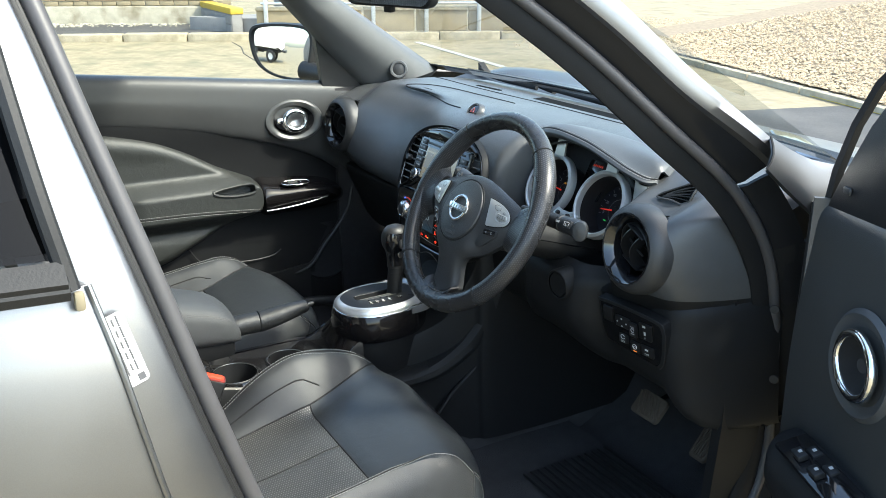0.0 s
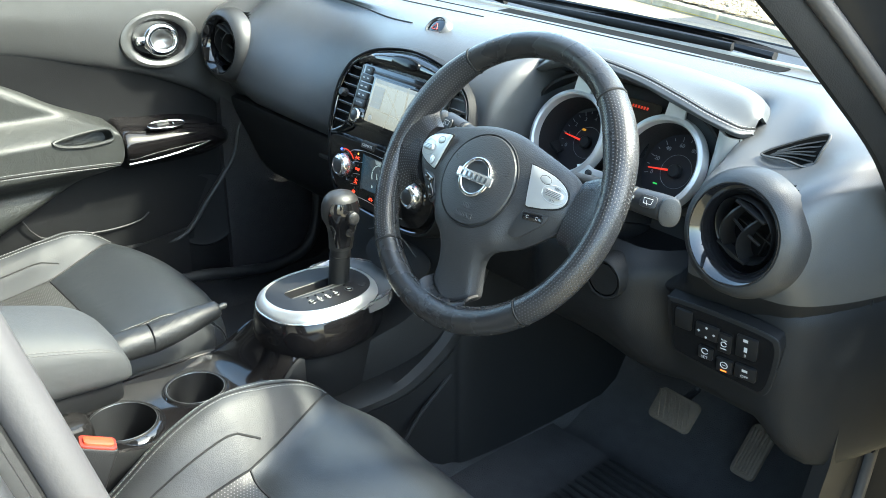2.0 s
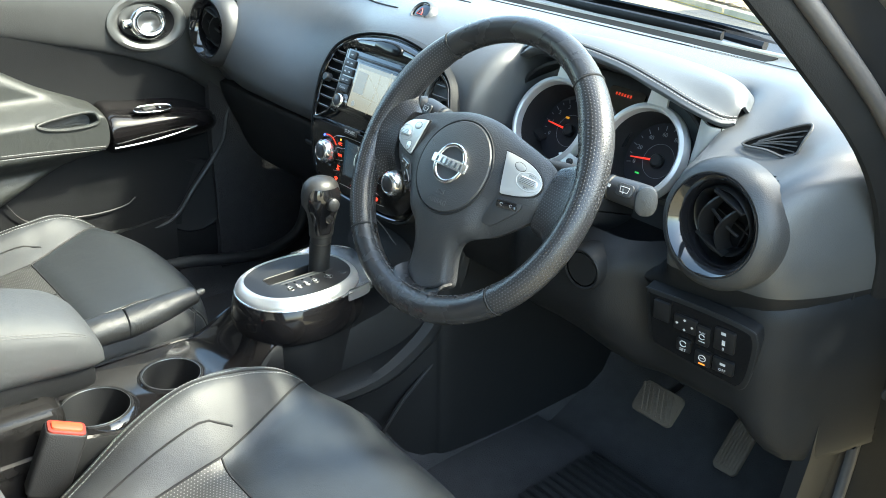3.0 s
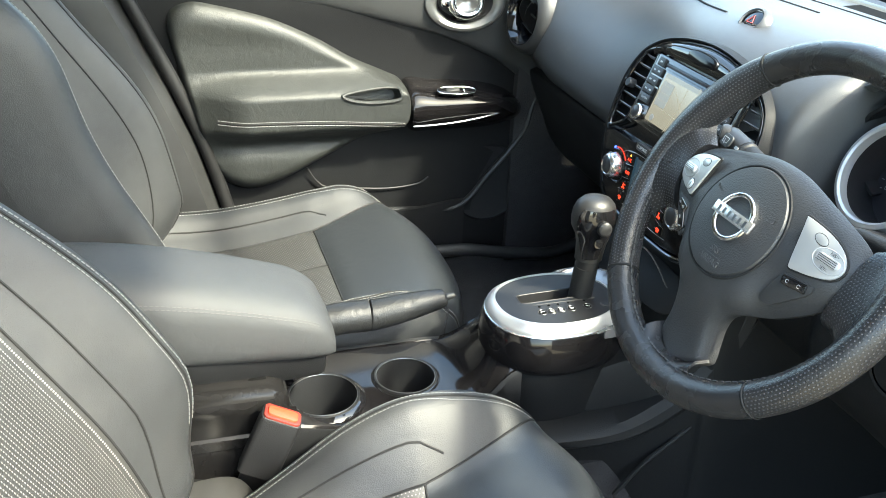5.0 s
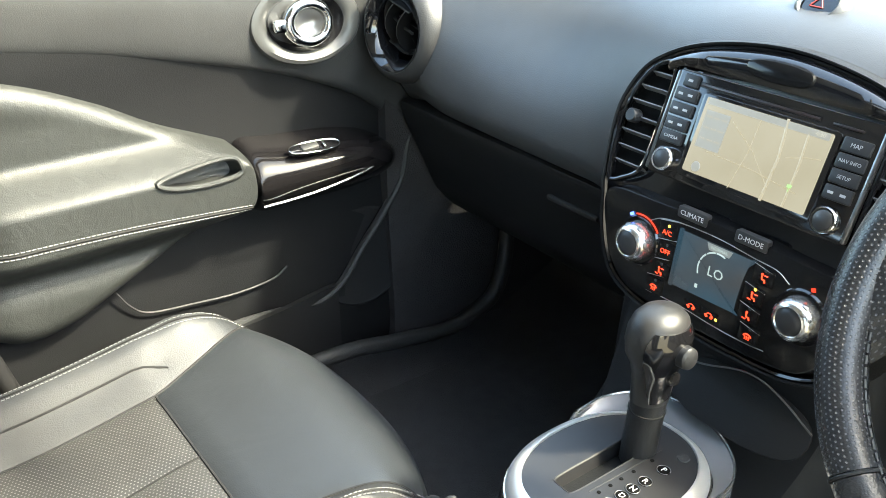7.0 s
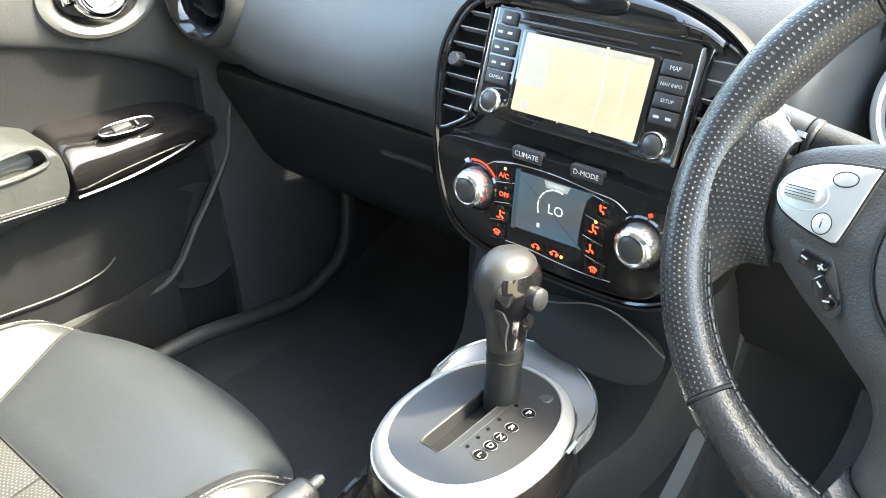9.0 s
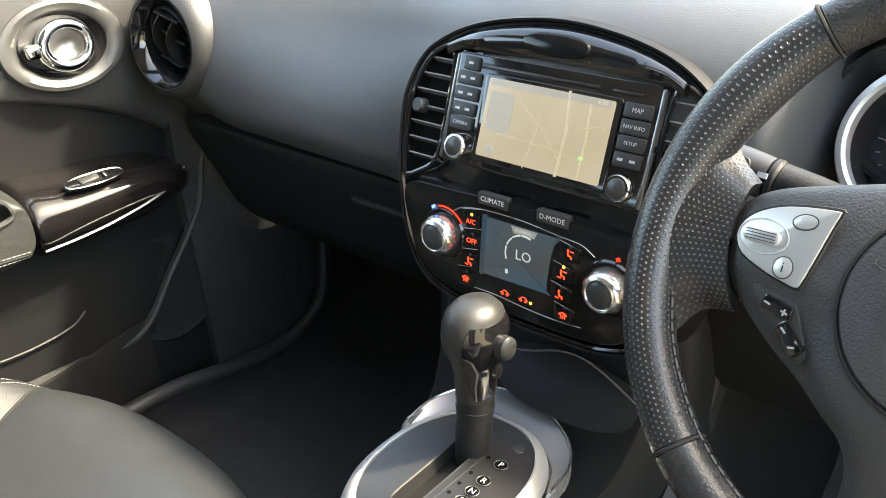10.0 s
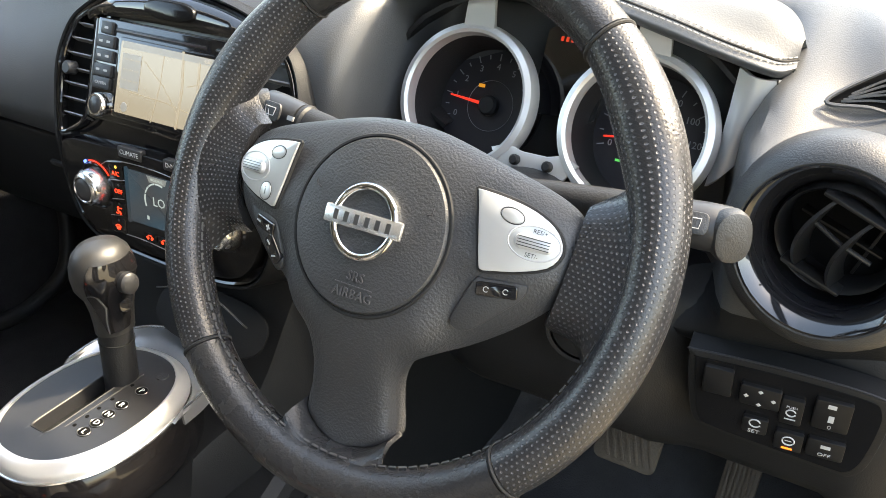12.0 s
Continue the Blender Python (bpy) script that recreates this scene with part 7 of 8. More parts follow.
# handle bowl
hm = axes((-0.674, 0.086, 0.925), (1, -0.10, 0.10))
bowl = part("handle_bowl", lathe([(0.072, -0.002), (0.069, 0.004), (0.063, 0.006), (0.054, 0.003), (0.049, -0.001), (0.0475, -0.004)], 56, hm @ pose(0.004, 0, 0), 1.14, 0.80), BOWL, door, "silver-grey oval handle bowl")
part("bowl_hollow", lathe([(0.0490, -0.002), (0.044, -0.008), (0.034, -0.016), (0.018, -0.021), (0.0, -0.022)], 48, hm @ pose(0.004, 0, 0.003), 1.14, 0.80), GLOSS, bowl, "gloss black hollow")
rows = []
for i in range(33):
    a = 2 * math.pi * i / 32
    big = 0.5 - 0.5 * math.cos(a - 0.2)
    c = Vector((0.006 + 0.030 * math.cos(a), 0.0255 * math.sin(a), 0.006))
    o = Vector((math.cos(a), math.sin(a), 0))
    w, h = 0.0055 + 0.0035 * big, 0.0055 + 0.004 * big
    rows.append([hm @ (c + o * w * math.cos(t) + Vector((0, 0, h * math.sin(t)))) for t in (2 * math.pi * q / 12 for q in range(12))])
part("lever", grid(rows, close_v=True), CHROME, bowl, "chrome inner door handle")
part("lever_dish", lathe([(0.0, -0.004), (0.015, -0.001), (0.022, 0.006), (0.024, 0.004)], 32, hm @ pose(0.006, 0, 0.0), 1.0, 0.85), DARK_CHROME, bowl, "dark chrome dish of the handle")
part("lock_tab", box(0.020, 0.018, 0.014, 0.004, hm @ pose(-0.036, 0.0, 0.006)), CHROME, bowl, "chrome lock tab")
part("outer_skin", sheet([[(-0.80, y, 0.99), (-0.845, y, 0.93), (-0.87, y, 0.75), (-0.86, y, 0.5), (-0.82, y, 0.25)] for y in (-0.6, -0.2, 0.2, 0.45)], 0.008, Vector((-4, 0, 1))), PAINT, door)

# ---------------------------------------------------------------- driver's door, swung open
HINGE = Vector((0.845, 0.40, 0.0))
DOOR_OPEN = 66.0
DM = Matrix.Translation(HINGE) @ pose(0, 0, 0, 0, 0, DOOR_OPEN)     # local: -y runs along the shut door, -x is its inside
dd = thing("driver_car_door", "open driver's car door with a dark inner panel", "car door", DM)
rows = []
for i in range(33):
    y = -0.02 - 0.98 * i / 32
    belt = 1.03 + 0.06 * (i / 32)
    rows.append(cat([(x, y, z) for x, z in ((-0.03, belt + 0.005), (-0.06, belt + 0.005), (-0.078, belt - 0.015), (-0.084, 0.95), (-0.092, 0.86), (-0.094, 0.76), (-0.09, 0.62), (-0.085, 0.46), (-0.07, 0.34))], 34))
part("inner_panel", sheet(rows, 0.012, Vector((-3, -0.5, 0.8))), DOOR_TRIM, dd)
part("outer_skin", sheet([[(0.0, y, 1.06), (0.025, y, 0.92), (0.035, y, 0.7), (0.02, y, 0.45), (-0.01, y, 0.28)] for y in (0.0, -0.3, -0.7, -1.02)], 0.008, Vector((3, -0.5, 0.8))), PAINT, dd)
part("front_edge", sheet([[(x, -0.012 - 0.012 * (abs(x + 0.03) < 0.04), z) for x in (-0.085, -0.055, -0.02, 0.01)] for z in (0.30, 0.5, 0.7, 0.9, 1.04)], 0.008, Vector((0, 3, 0.8))), PAINT_DIM, dd, "painted front edge of the door")
part("edge_seal", tube([(-0.076, -0.006, z) for z in (0.33, 0.5, 0.7, 0.9, 1.03)], 0.008, 8), RUBBER, dd, "rubber door seal")
part("mirror_corner", sheet([[(-0.055, y, z), (-0.068, y - 0.004, z)] for y, z in ((-0.02, 1.03), (-0.03, 1.08), (-0.06, 1.15), (-0.10, 1.21), (-0.15, 1.26))] + [[(-0.055, -0.20, 1.04), (-0.068, -0.195, 1.04)]], 0.01), PLASTIC_HARD, dd)
cor = [(0.02, 1.025), (0.05, 1.08), (0.10, 1.16), (0.15, 1.22), (0.17, 1.22), (0.19, 1.03)]
part("corner_cover", plate([(a, b) for a, b in cor], 0.02, 0.004, Matrix(((0, 0, -1, -0.05), (-1, 0, 0, 0), (0, 1, 0, 0), (0, 0, 0, 1)))), PLASTIC_HARD, dd, "black mirror corner cover")
part("corner_button", box(0.006, 0.018, 0.011, 0.003, pose(-0.073, -0.075, 1.065)), PLASTIC_GREY, dd, "grey button")
part("window_frame", join(tube(cat([(-0.04, -0.03, 1.03), (-0.035, -0.12, 1.18), (-0.06, -0.30, 1.33), (-0.12, -0.52, 1.45)], 20), 0.016, 10), tube([(-0.035, -0.19, 1.04), (-0.035, -0.19, 1.24)], 0.010, 8)), RUBBER, dd, "black window frame")
g = part("window_pane", grid([[(-0.03 - 0.0 * f, y, 1.04 + 0.02 * f) for f in (0, 1)] for y in (-0.2, -1.0)]), GLASS, dd)
dh = axes((-0.093, -0.200, 0.862), (-1, 0, 0.04), (0, 0, 1))
bowl = part("handle_bowl", lathe([(0.076, -0.001), (0.069, 0.006), (0.060, 0.003), (0.050, -0.004), (0.0, -0.010)], 56, dh, 1.0, 1.0), PLASTIC, dd, "oval handle bowl")
part("handle_ring", tube([(dh @ Vector((0.050 * math.cos(a), 0.042 * math.sin(a), 0.010 + 0.006 * math.cos(a)))) for a in (2 * math.pi * j / 48 for j in range(48))], 0.0066, 10, True), CHROME, bowl, "chrome handle ring")
part("handle_pull", sheet([[dh @ Vector((0.050 * k * math.cos(a), 0.041 * k * math.sin(a), 0.006 - 0.012 * (1 - k))) for a in (2 * math.pi * j / 32 for j in range(32))] for k in (0.95, 0.7, 0.4, 0.05)], 0.002, close_v=True), PLASTIC_HARD, bowl)
armo = [(0.08, 0.698), (0.30, 0.708), (0.62, 0.723), (0.66, 0.663), (0.50, 0.583), (0.20, 0.563), (0.07, 0.583), (0.05, 0.643)]
am = mound([(-a, b) for a, b in armo], [(-0.12, 0.653), (-0.55, 0.663)], -0.09, -0.155, 12, power=0.6)
part("armrest", am, PLASTIC_HARD, dd)
sp = part("switch_panel", bevelled(box(0.05, 0.16, 0.012, 0.005, pose(-0.130, -0.20, 0.705, 0, -18, 0)), 0), GLOSS, dd)
for k in range(4):
    part("window_switch", box(0.016, 0.024, 0.010, 0.003, pose(-0.120 - 0.022 * (k % 2), -0.17 - 0.045 * (k // 2), 0.713, 0, -18, 0)), PLASTIC_HARD, sp)
part("switch_marks", join(*[box(0.005, 0.006, 0.0006, 0, pose(-0.121 - 0.021 * (k % 2), -0.17 - 0.045 * (k // 2), 0.7186, 0, -18, 0)) for k in range(4)]), GREY_PRINT, sp)

# ---------------------------------------------------------------- front seats (local x across, seat middle at 0)
HINGE_SATIN = material("satin_hinge_silver", (0.085, 0.084, 0.081), 0.34, metal=0.5, vary=0.1)


def front_seat(name, cx, label, s):
    """s: +1 when the middle of the car lies to the seat's left (driver), -1 for the passenger."""
    st = thing(name, label, "car seat", Matrix.Translation((cx, 0, 0)), "front seats")
    W = 0.242
    lean = 0.06 if s > 0 else 0.0
    prof_c = cat([(0, -0.040, 0.40), (0, -0.030, 0.46), (0, -0.028, 0.515), (0, -0.045, 0.556), (0, -0.090, 0.577), (0, -0.16, 0.574), (0, -0.245, 0.560), (0, -0.33, 0.548), (0, -0.43, 0.540), (0, -0.53, 0.545), (0, -0.60, 0.56)], 61)
    NU = 49

    CORNER = 19

    def edge_u(t):
        """Where the side bolster's inner seam runs: it spreads towards the front corner."""
        f = t / 60
        return 0.56 + 0.27 * max(0.0, min(1.0, (0.6 - f) / 0.285))

    RISE = [(0.24, 0.0), (0.30, 0.008), (0.37, 0.026), (0.43, 0.045), (0.50, 0.067), (0.57, 0.084), (0.63, 0.088), (0.70, 0.069), (0.77, 0.026), (0.83, -0.012), (0.90, -0.026), (1.01, -0.028)]

    rise_line = cat([(a, p, 0) for a, p in RISE], 89)

    def rise(f):
        """The inner bolster swells towards the thigh and dives behind the buckle."""
        for a, b in zip(rise_line, rise_line[1:]):
            if a.x <= f < b.x:
                return a.y + (b.y - a.y) * (f - a.x) / (b.x - a.x)
        return 0.0

    def cush(t, u):
        p = prof_c[t]
        f = t / 60
        inner = edge_u(t)
        au = abs(u)
        flare = smooth01(0.24 if s > 0 else 0.30, 0.56, f)
        bol = (0.064 if s > 0 else 0.046) * flare * smooth01(inner - 0.02, min(0.9, inner + 0.30), au)
        if s > 0 and u < 0:
            bol = rise(f) * smooth01(inner - 0.10, min(0.9, inner + 0.28), au) + 0.017 * bell(f, 0.31, 0.09) * smooth01(0.10, 0.50, au) * smooth01(1.0, 0.85, au)
        edge = max(0.0, (au - 0.82) / 0.18)
        drop = 0.125 * (1 - math.sqrt(max(0.0, 1 - edge ** 2.2)))
        nose = (0.054 if s > 0 and u < 0 else 0.070) * au ** 2.6 * (1 - smooth01(0.30, 0.62, f))
        w = W * (0.93 + 0.07 * smooth01(0.0, 0.45, f))
        x = u * w * (1 + 0.02 * edge)
        y = p.y - nose
        z = p.z + bol - drop - 0.005 * bell(au, inner - 0.01, 0.025) * flare
        # each panel swells a little between its seams
        z += 0.010 * bell(f, 0.45, 0.11) * (1 - au ** 3) - 0.006 * bell(f, 0.605, 0.012) * (au < inner) - 0.008 * (1 - au * au) * smooth01(0.62, 0.8, f) - 0.003 * bell(u, 0.0, 0.03) * smooth01(0.60, 0.63, f)
        z -= 0.004 * bell(au, fold_u(f), 0.05) * smooth01(0.55, 0.60, f) * smooth01(0.98, 0.92, f)
        return Vector((x, y, z))

    def fold_u(f):
        return 0.585 + (0.10 if s > 0 else 0.125) * smooth01(0.50, 0.62, f)

    ss = [-1 + 2 * j / (NU - 1) for j in range(NU)]

    def spread(t, v):
        """Columns of the mesh that keep to the bolster's seam."""
        e, a = edge_u(t), abs(v)
        return math.copysign(e * a / 0.625 if a <= 0.625 else e + (1 - e) * (a - 0.625) / 0.375, v)

    us = ss
    full = [[cush(t, spread(t, v)) for v in ss] for t in range(61)]
    seam_t = 36

    def region(i, j):
        v = (ss[j] + ss[j + 1]) / 2
        if abs(v) > 0.625 and i >= CORNER:
            return "left" if v < 0 else "right"
        return "front" if i < seam_t else "back"

    for nm, mat, lab in (("left", LEATHER, "side_bolster"), ("right", LEATHER, "side_bolster"), ("front", LEATHER_SOFT, "cushion_front"), ("back", LEATHER_HOLES, "cushion_centre")):
        bm = grid(full, keep=lambda i, j, nm=nm: region(i, j) == nm)
        bmesh.ops.delete(bm, geom=[v for v in bm.verts if not v.link_faces], context="VERTS")
        part(lab, bm, mat, st, {"left": "smooth leather bolster", "right": "smooth leather bolster", "front": "smooth leather front", "back": "perforated leather centre"}[nm])
    lift = Vector((0, 0, 0.0010))

    def on_top(t, u, up=0.0):
        """A place on the meshed cushion itself."""
        e, a = edge_u(t), abs(u)
        v = math.copysign(a * 0.625 / e if a <= e else 0.625 + (a - e) / (1 - e) * 0.375, u)
        c = (v + 1) / 2 * (NU - 1)
        k = min(NU - 2, int(c))
        return full[t][k].lerp(full[t][k + 1], c - k) + lift * up

    part("cross_seam", tube([on_top(seam_t, -0.56 + 1.12 * j / 40, 0.3) for j in range(41)], 0.0017, 6), SEAM, st)
    part("centre_seam", tube([on_top(t, 0.0, 0.3) for t in range(seam_t, 60)], 0.0014, 6), SEAM, st)
    for k in (-1, 1):
        part("bolster_seam", tube([on_top(t, k * edge_u(t), 0.3) for t in range(CORNER, 60)], 0.0017, 6), SEAM, st)
        part("bolster_fold", tube([on_top(t, k * fold_u(t / 60), 0.3) for t in range(34, 58)], 0.0015, 6), SEAM, st)
        for q in (0.815, 0.850):
            part("edge_stitching", stitches([on_top(t, k * q, 0.7) for t in range(9, 58)], 0.0054, 0.0038, 0.0006), STITCH, st, "pale double stitching")
        part("edge_seam", tube([on_top(t, k * 0.833, 0.3) for t in range(7, 59)], 0.0014, 6), SEAM, st)
        part("corner_seam", tube([on_top(CORNER, k * u, 0.3) for u in (0.83, 0.86, 0.89, 0.92, 0.95, 0.98)], 0.0014, 6), SEAM, st)
    part("base", box(0.44, 0.50, 0.13, 0.02, pose(0, -0.31, 0.415)), PLASTIC_HARD, st)
    part("front_valance", sheet([[(-0.21 + 0.42 * j / 8, -0.045 - 0.01 * abs(j / 4 - 1), z) for z in (0.34, 0.41)] for j in range(9)], 0.006), PLASTIC_HARD, st)
    # backrest
    prof_b = cat([(0, -0.505, 0.53), (0, -0.518, 0.60), (0, -0.555, 0.70), (0, -0.605, 0.80), (0, -0.655, 0.90), (0, -0.705, 1.00), (0, -0.75, 1.09), (0, -0.785, 1.15), (0, -0.82, 1.18), (0, -0.86, 1.175), (0, -0.89, 1.14)], 61)

    def back(t, u):
        p = prof_b[t]
        f = t / 60
        au = abs(u)
        wide = (0.225 if s > 0 else 0.212) + 0.020 * math.sin(math.pi * min(1, f / 0.75)) - 0.06 * smooth01(0.50, 0.85, f)
        bol = 0.075 * smooth01(0.52, 0.84, au) * (1 - smooth01(0.42 - 2.4 * lean, 0.74 - 3 * lean, f)) * smooth01(-0.05, 0.10, f) + 0.015 * smooth01(0.6, 0.85, au)
        if s > 0 and u < 0:
            bol += smooth01(0.52, 0.84, au) * (-0.034 - 0.010 * bell(f, 0.07, 0.06) + 0.046 * smooth01(0.10, 0.21, f) * smooth01(0.62, 0.45, f) + 0.034 * smooth01(0.45, 0.62, f))
        if s < 0:
            bol += 0.034 * smooth01(0.52, 0.84, au) * bell(f, 0.27, 0.13) * (u < 0) + 0.040 * smooth01(0.52, 0.80, au) * bell(f, 0.50, 0.12) * (u > 0)
        edge = max(0.0, (au - 0.84) / 0.16)
        drop = 0.12 * (1 - math.sqrt(max(0.0, 1 - edge ** 2.4)))
        fw = bol - drop
        return Vector((u * wide, p.y + 0.88 * fw - lean * (0.3 + 0.9 * f) - (0.035 if s < 0 else 0.0), p.z + 0.30 * fw))

    fullb = [[back(t, u) for u in us] for t in range(61)]

    def reg_b(i, j):
        u = abs(us[j] + us[j + 1]) / 2
        return "side" if u > 0.60 or i > 44 else "mid"

    for nm, mat, lab in (("side", LEATHER, "backrest_bolster"), ("mid", LEATHER_ROWS, "backrest_centre")):
        bm = grid(fullb, keep=lambda i, j, nm=nm: reg_b(i, j) == nm)
        bmesh.ops.delete(bm, geom=[v for v in bm.verts if not v.link_faces], context="VERTS")
        part(lab, bm, mat, st)
    def on_back(t, u, out=0.0004):
        c = (u + 1) / 2 * (NU - 1)
        k = min(NU - 2, int(c))
        return fullb[t][k].lerp(fullb[t][k + 1], c - k) + Vector((0, 0.9, 0.4)) * out

    for k in (-1, 1):
        part("back_seam", tube([on_back(t, k * 0.5833) for t in range(0, 46)], 0.0016, 6), SEAM, st)
        for q in (0.795, 0.828) if k * s < 0 or s > 0 else ():
            part("back_stitching", stitches([on_back(t, k * q, 0.0008) for t in range(9, 52)], 0.0056, 0.0040, 0.0006), STITCH, st, "pale double stitching")
        part("back_edge_seam", tube([on_back(t, k * 0.811) for t in range(2, 52)], 0.0014, 6), SEAM, st)
        part("bolster_fold", tube([on_back(t, k * (0.595 + (0.070 if s > 0 else 0.11) * math.sin(0.5 * math.pi * min(1.0, (t - 1) / 12)))) for t in range(1, 45)], 0.0014, 6), SEAM, st)
        if s < 0 and k < 0:
            continue
        part("shoulder_seam", tube([on_back(27 if s > 0 else 22, k * u) for u in (0.60, 0.60, 0.64, 0.67, 0.70, 0.73, 0.76, 0.79, 0.82, 0.85, 0.88, 0.91, 0.94)], 0.0016, 6), SEAM, st)
    if s < 0:
        part("side_seam", tube([fullb[22][NU - 1] + Vector((0.003, -d * 0.92, -d * 0.25)) for d in (0.0, 0.02, 0.06, 0.10, 0.128)], 0.0017, 6), SEAM, st)
    for k in (0, NU - 1):
        part("backrest_side", sheet([[fullb[t][k] + Vector((0, -d * 0.92, -d * 0.25)) for d in (0.0, 0.02, 0.06, 0.10, 0.13)] for t in range(0, 52)], 0.004, Vector((3 if k else -3, -0.6, 0.8))), LEATHER, st, "smooth leather side of the backrest")
    rear = sheet([[(u * 0.22, y - 0.03 * (1 - u * u), z) for u in (-1, -0.6, 0, 0.6, 1)] for y, z in ((-0.62, 0.50), (-0.70, 0.70), (-0.80, 0.92), (-0.88, 1.10), (-0.89, 1.15))], 0.01)
    part("backrest_rear", rear, PLASTIC_HARD, st)
    hd = grid([[(x * r, -0.875 - 0.28 * (z - 1.25) + y * r, z) for x, y in oval(0.115, 0.05, 32, p=2.8)] for r, z in ((0.55, 1.205), (0.9, 1.215), (1.0, 1.26), (0.98, 1.33), (0.85, 1.375), (0.5, 1.39), (0.02, 1.392))], close_v=True, caps=False)
    hr = part("headrest", hd, LEATHER, st, "leather headrest")
    for k in (-0.05, 0.05):
        part("headrest_post", tube([(k, -0.83, 1.13), (k, -0.868, 1.23)], 0.006, 10), CHROME, hr)
    ob = s * 0.225
    hinge = cat([(0, -0.425, 0.470), (0, -0.432, 0.500), (0, -0.448, 0.523), (0, -0.475, 0.530), (0, -0.520, 0.526)], 14)
    part("hinge_cover", sheet([[Vector((x, p.y, p.z - (0.010 if x in (-0.262, -0.190) else 0.0))) for x in (-0.262, -0.256, -0.226, -0.196, -0.190)] for p in hinge], -0.004, Vector((0, -0.45, 2))), HINGE_SATIN, st, "silver hinge cover between cushion and backrest")
    part("slide_rail", box(0.03, 0.55, 0.03, 0.004, pose(-s * 0.17, -0.3, 0.345)), PLASTIC_HARD, st)
    part("slide_rail", box(0.03, 0.55, 0.03, 0.004, pose(s * 0.17, -0.3, 0.345)), PLASTIC_HARD, st)
    return st


front_seat("car_seat", 0.362, "black leather driver's seat with perforated centre and pale stitching", 1)
front_seat("car_seat", -0.350, "black leather passenger seat with perforated centre and pale stitching", -1)

# ---------------------------------------------------------------- pedals, switches, mirrors
for nm, c, w, h, tilt in (("brake_pedal", (0.393, 0.455, 0.452), 0.078, 0.056, 42), ("accelerator_pedal", (0.522, 0.495, 0.424), 0.042, 0.090, 40)):
    p = thing(nm, "worn ribbed rubber " + nm.replace("_", " "), "pedal", Matrix.Translation(c) @ pose(0, 0, 0, 90 - tilt, 0, 0))
    part("pad", plate(rrect(w, h, 0.010), 0.010, 0.003), PEDAL, p)
    if w > h:
        for k in range(7):
            part("rib", box(0.004, h * 0.86, 0.003, 0.001, pose(-w * 0.36 + w * 0.12 * k, 0, 0.011, 0, 0, 24)), PEDAL, p)
    else:
        for k in range(6):
            part("rib", box(0.004, h * 0.82, 0.003, 0.001, pose(-w * 0.34 + w * 0.135 * k, 0, 0.011)), PEDAL, p)
    part("arm", tube([(0, h * 0.2, 0.0), (0, h * 0.9, -0.03), (0, 0.18, -0.02), (0, 0.26, -0.02)], 0.007, 8), PLASTIC_HARD, p)

PANEL_KEY = material("black_switch_plastic", (0.009, 0.009, 0.0095), 0.42, vary=0.1, spec=0.22)
SWM = axes((0.583, 0.208, 0.755), (0.12, -1, -0.2))
sp = thing("switch_panel", "black switch panel with white symbols beside the wheel", "switch panel", SWM)
bez = [(-0.070, 0.044), (-0.066, 0.0475), (0.0, 0.0485), (0.060, 0.0440), (0.072, 0.034), (0.073, 0.010), (0.068, -0.030), (0.060, -0.0465), (0.048, -0.0480), (0.0, -0.0420), (-0.050, -0.0340), (-0.062, -0.026), (-0.068, 0.010)]
part("bezel", plate([(q.x, q.y) for q in reversed(cat([(x, y, 0) for x, y in bez], 78, True))], 0.020, 0.003, pose(0, 0, -0.018)), KNEE, sp)
part("bezel_edge", tube(cat([(x * 1.005, y * 1.01, 0.0006) for x, y in bez], 90, True), 0.0009, 6, True), PLASTIC_HARD, sp, "worn edge of the bezel")
part("inset", plate([(q.x * 0.93, q.y * 0.90) for q in reversed(cat([(x, y, 0) for x, y in bez], 78, True))], 0.001, 0, pose(0, 0, 0.0021)), PANEL_BLACK, sp)
SW = [(-0.047, 0.025, 0.022, 0.028, 0), (-0.0150, 0.019, 0.030, 0.021, 1), (0.0085, 0.012, 0.0165, 0.027, 2), (0.036, 0.018, 0.026, 0.031, 3), (-0.0150, -0.0135, 0.019, 0.017, 4), (0.0110, -0.0215, 0.021, 0.020, 5), (0.0375, -0.0200, 0.027, 0.020, 6)]
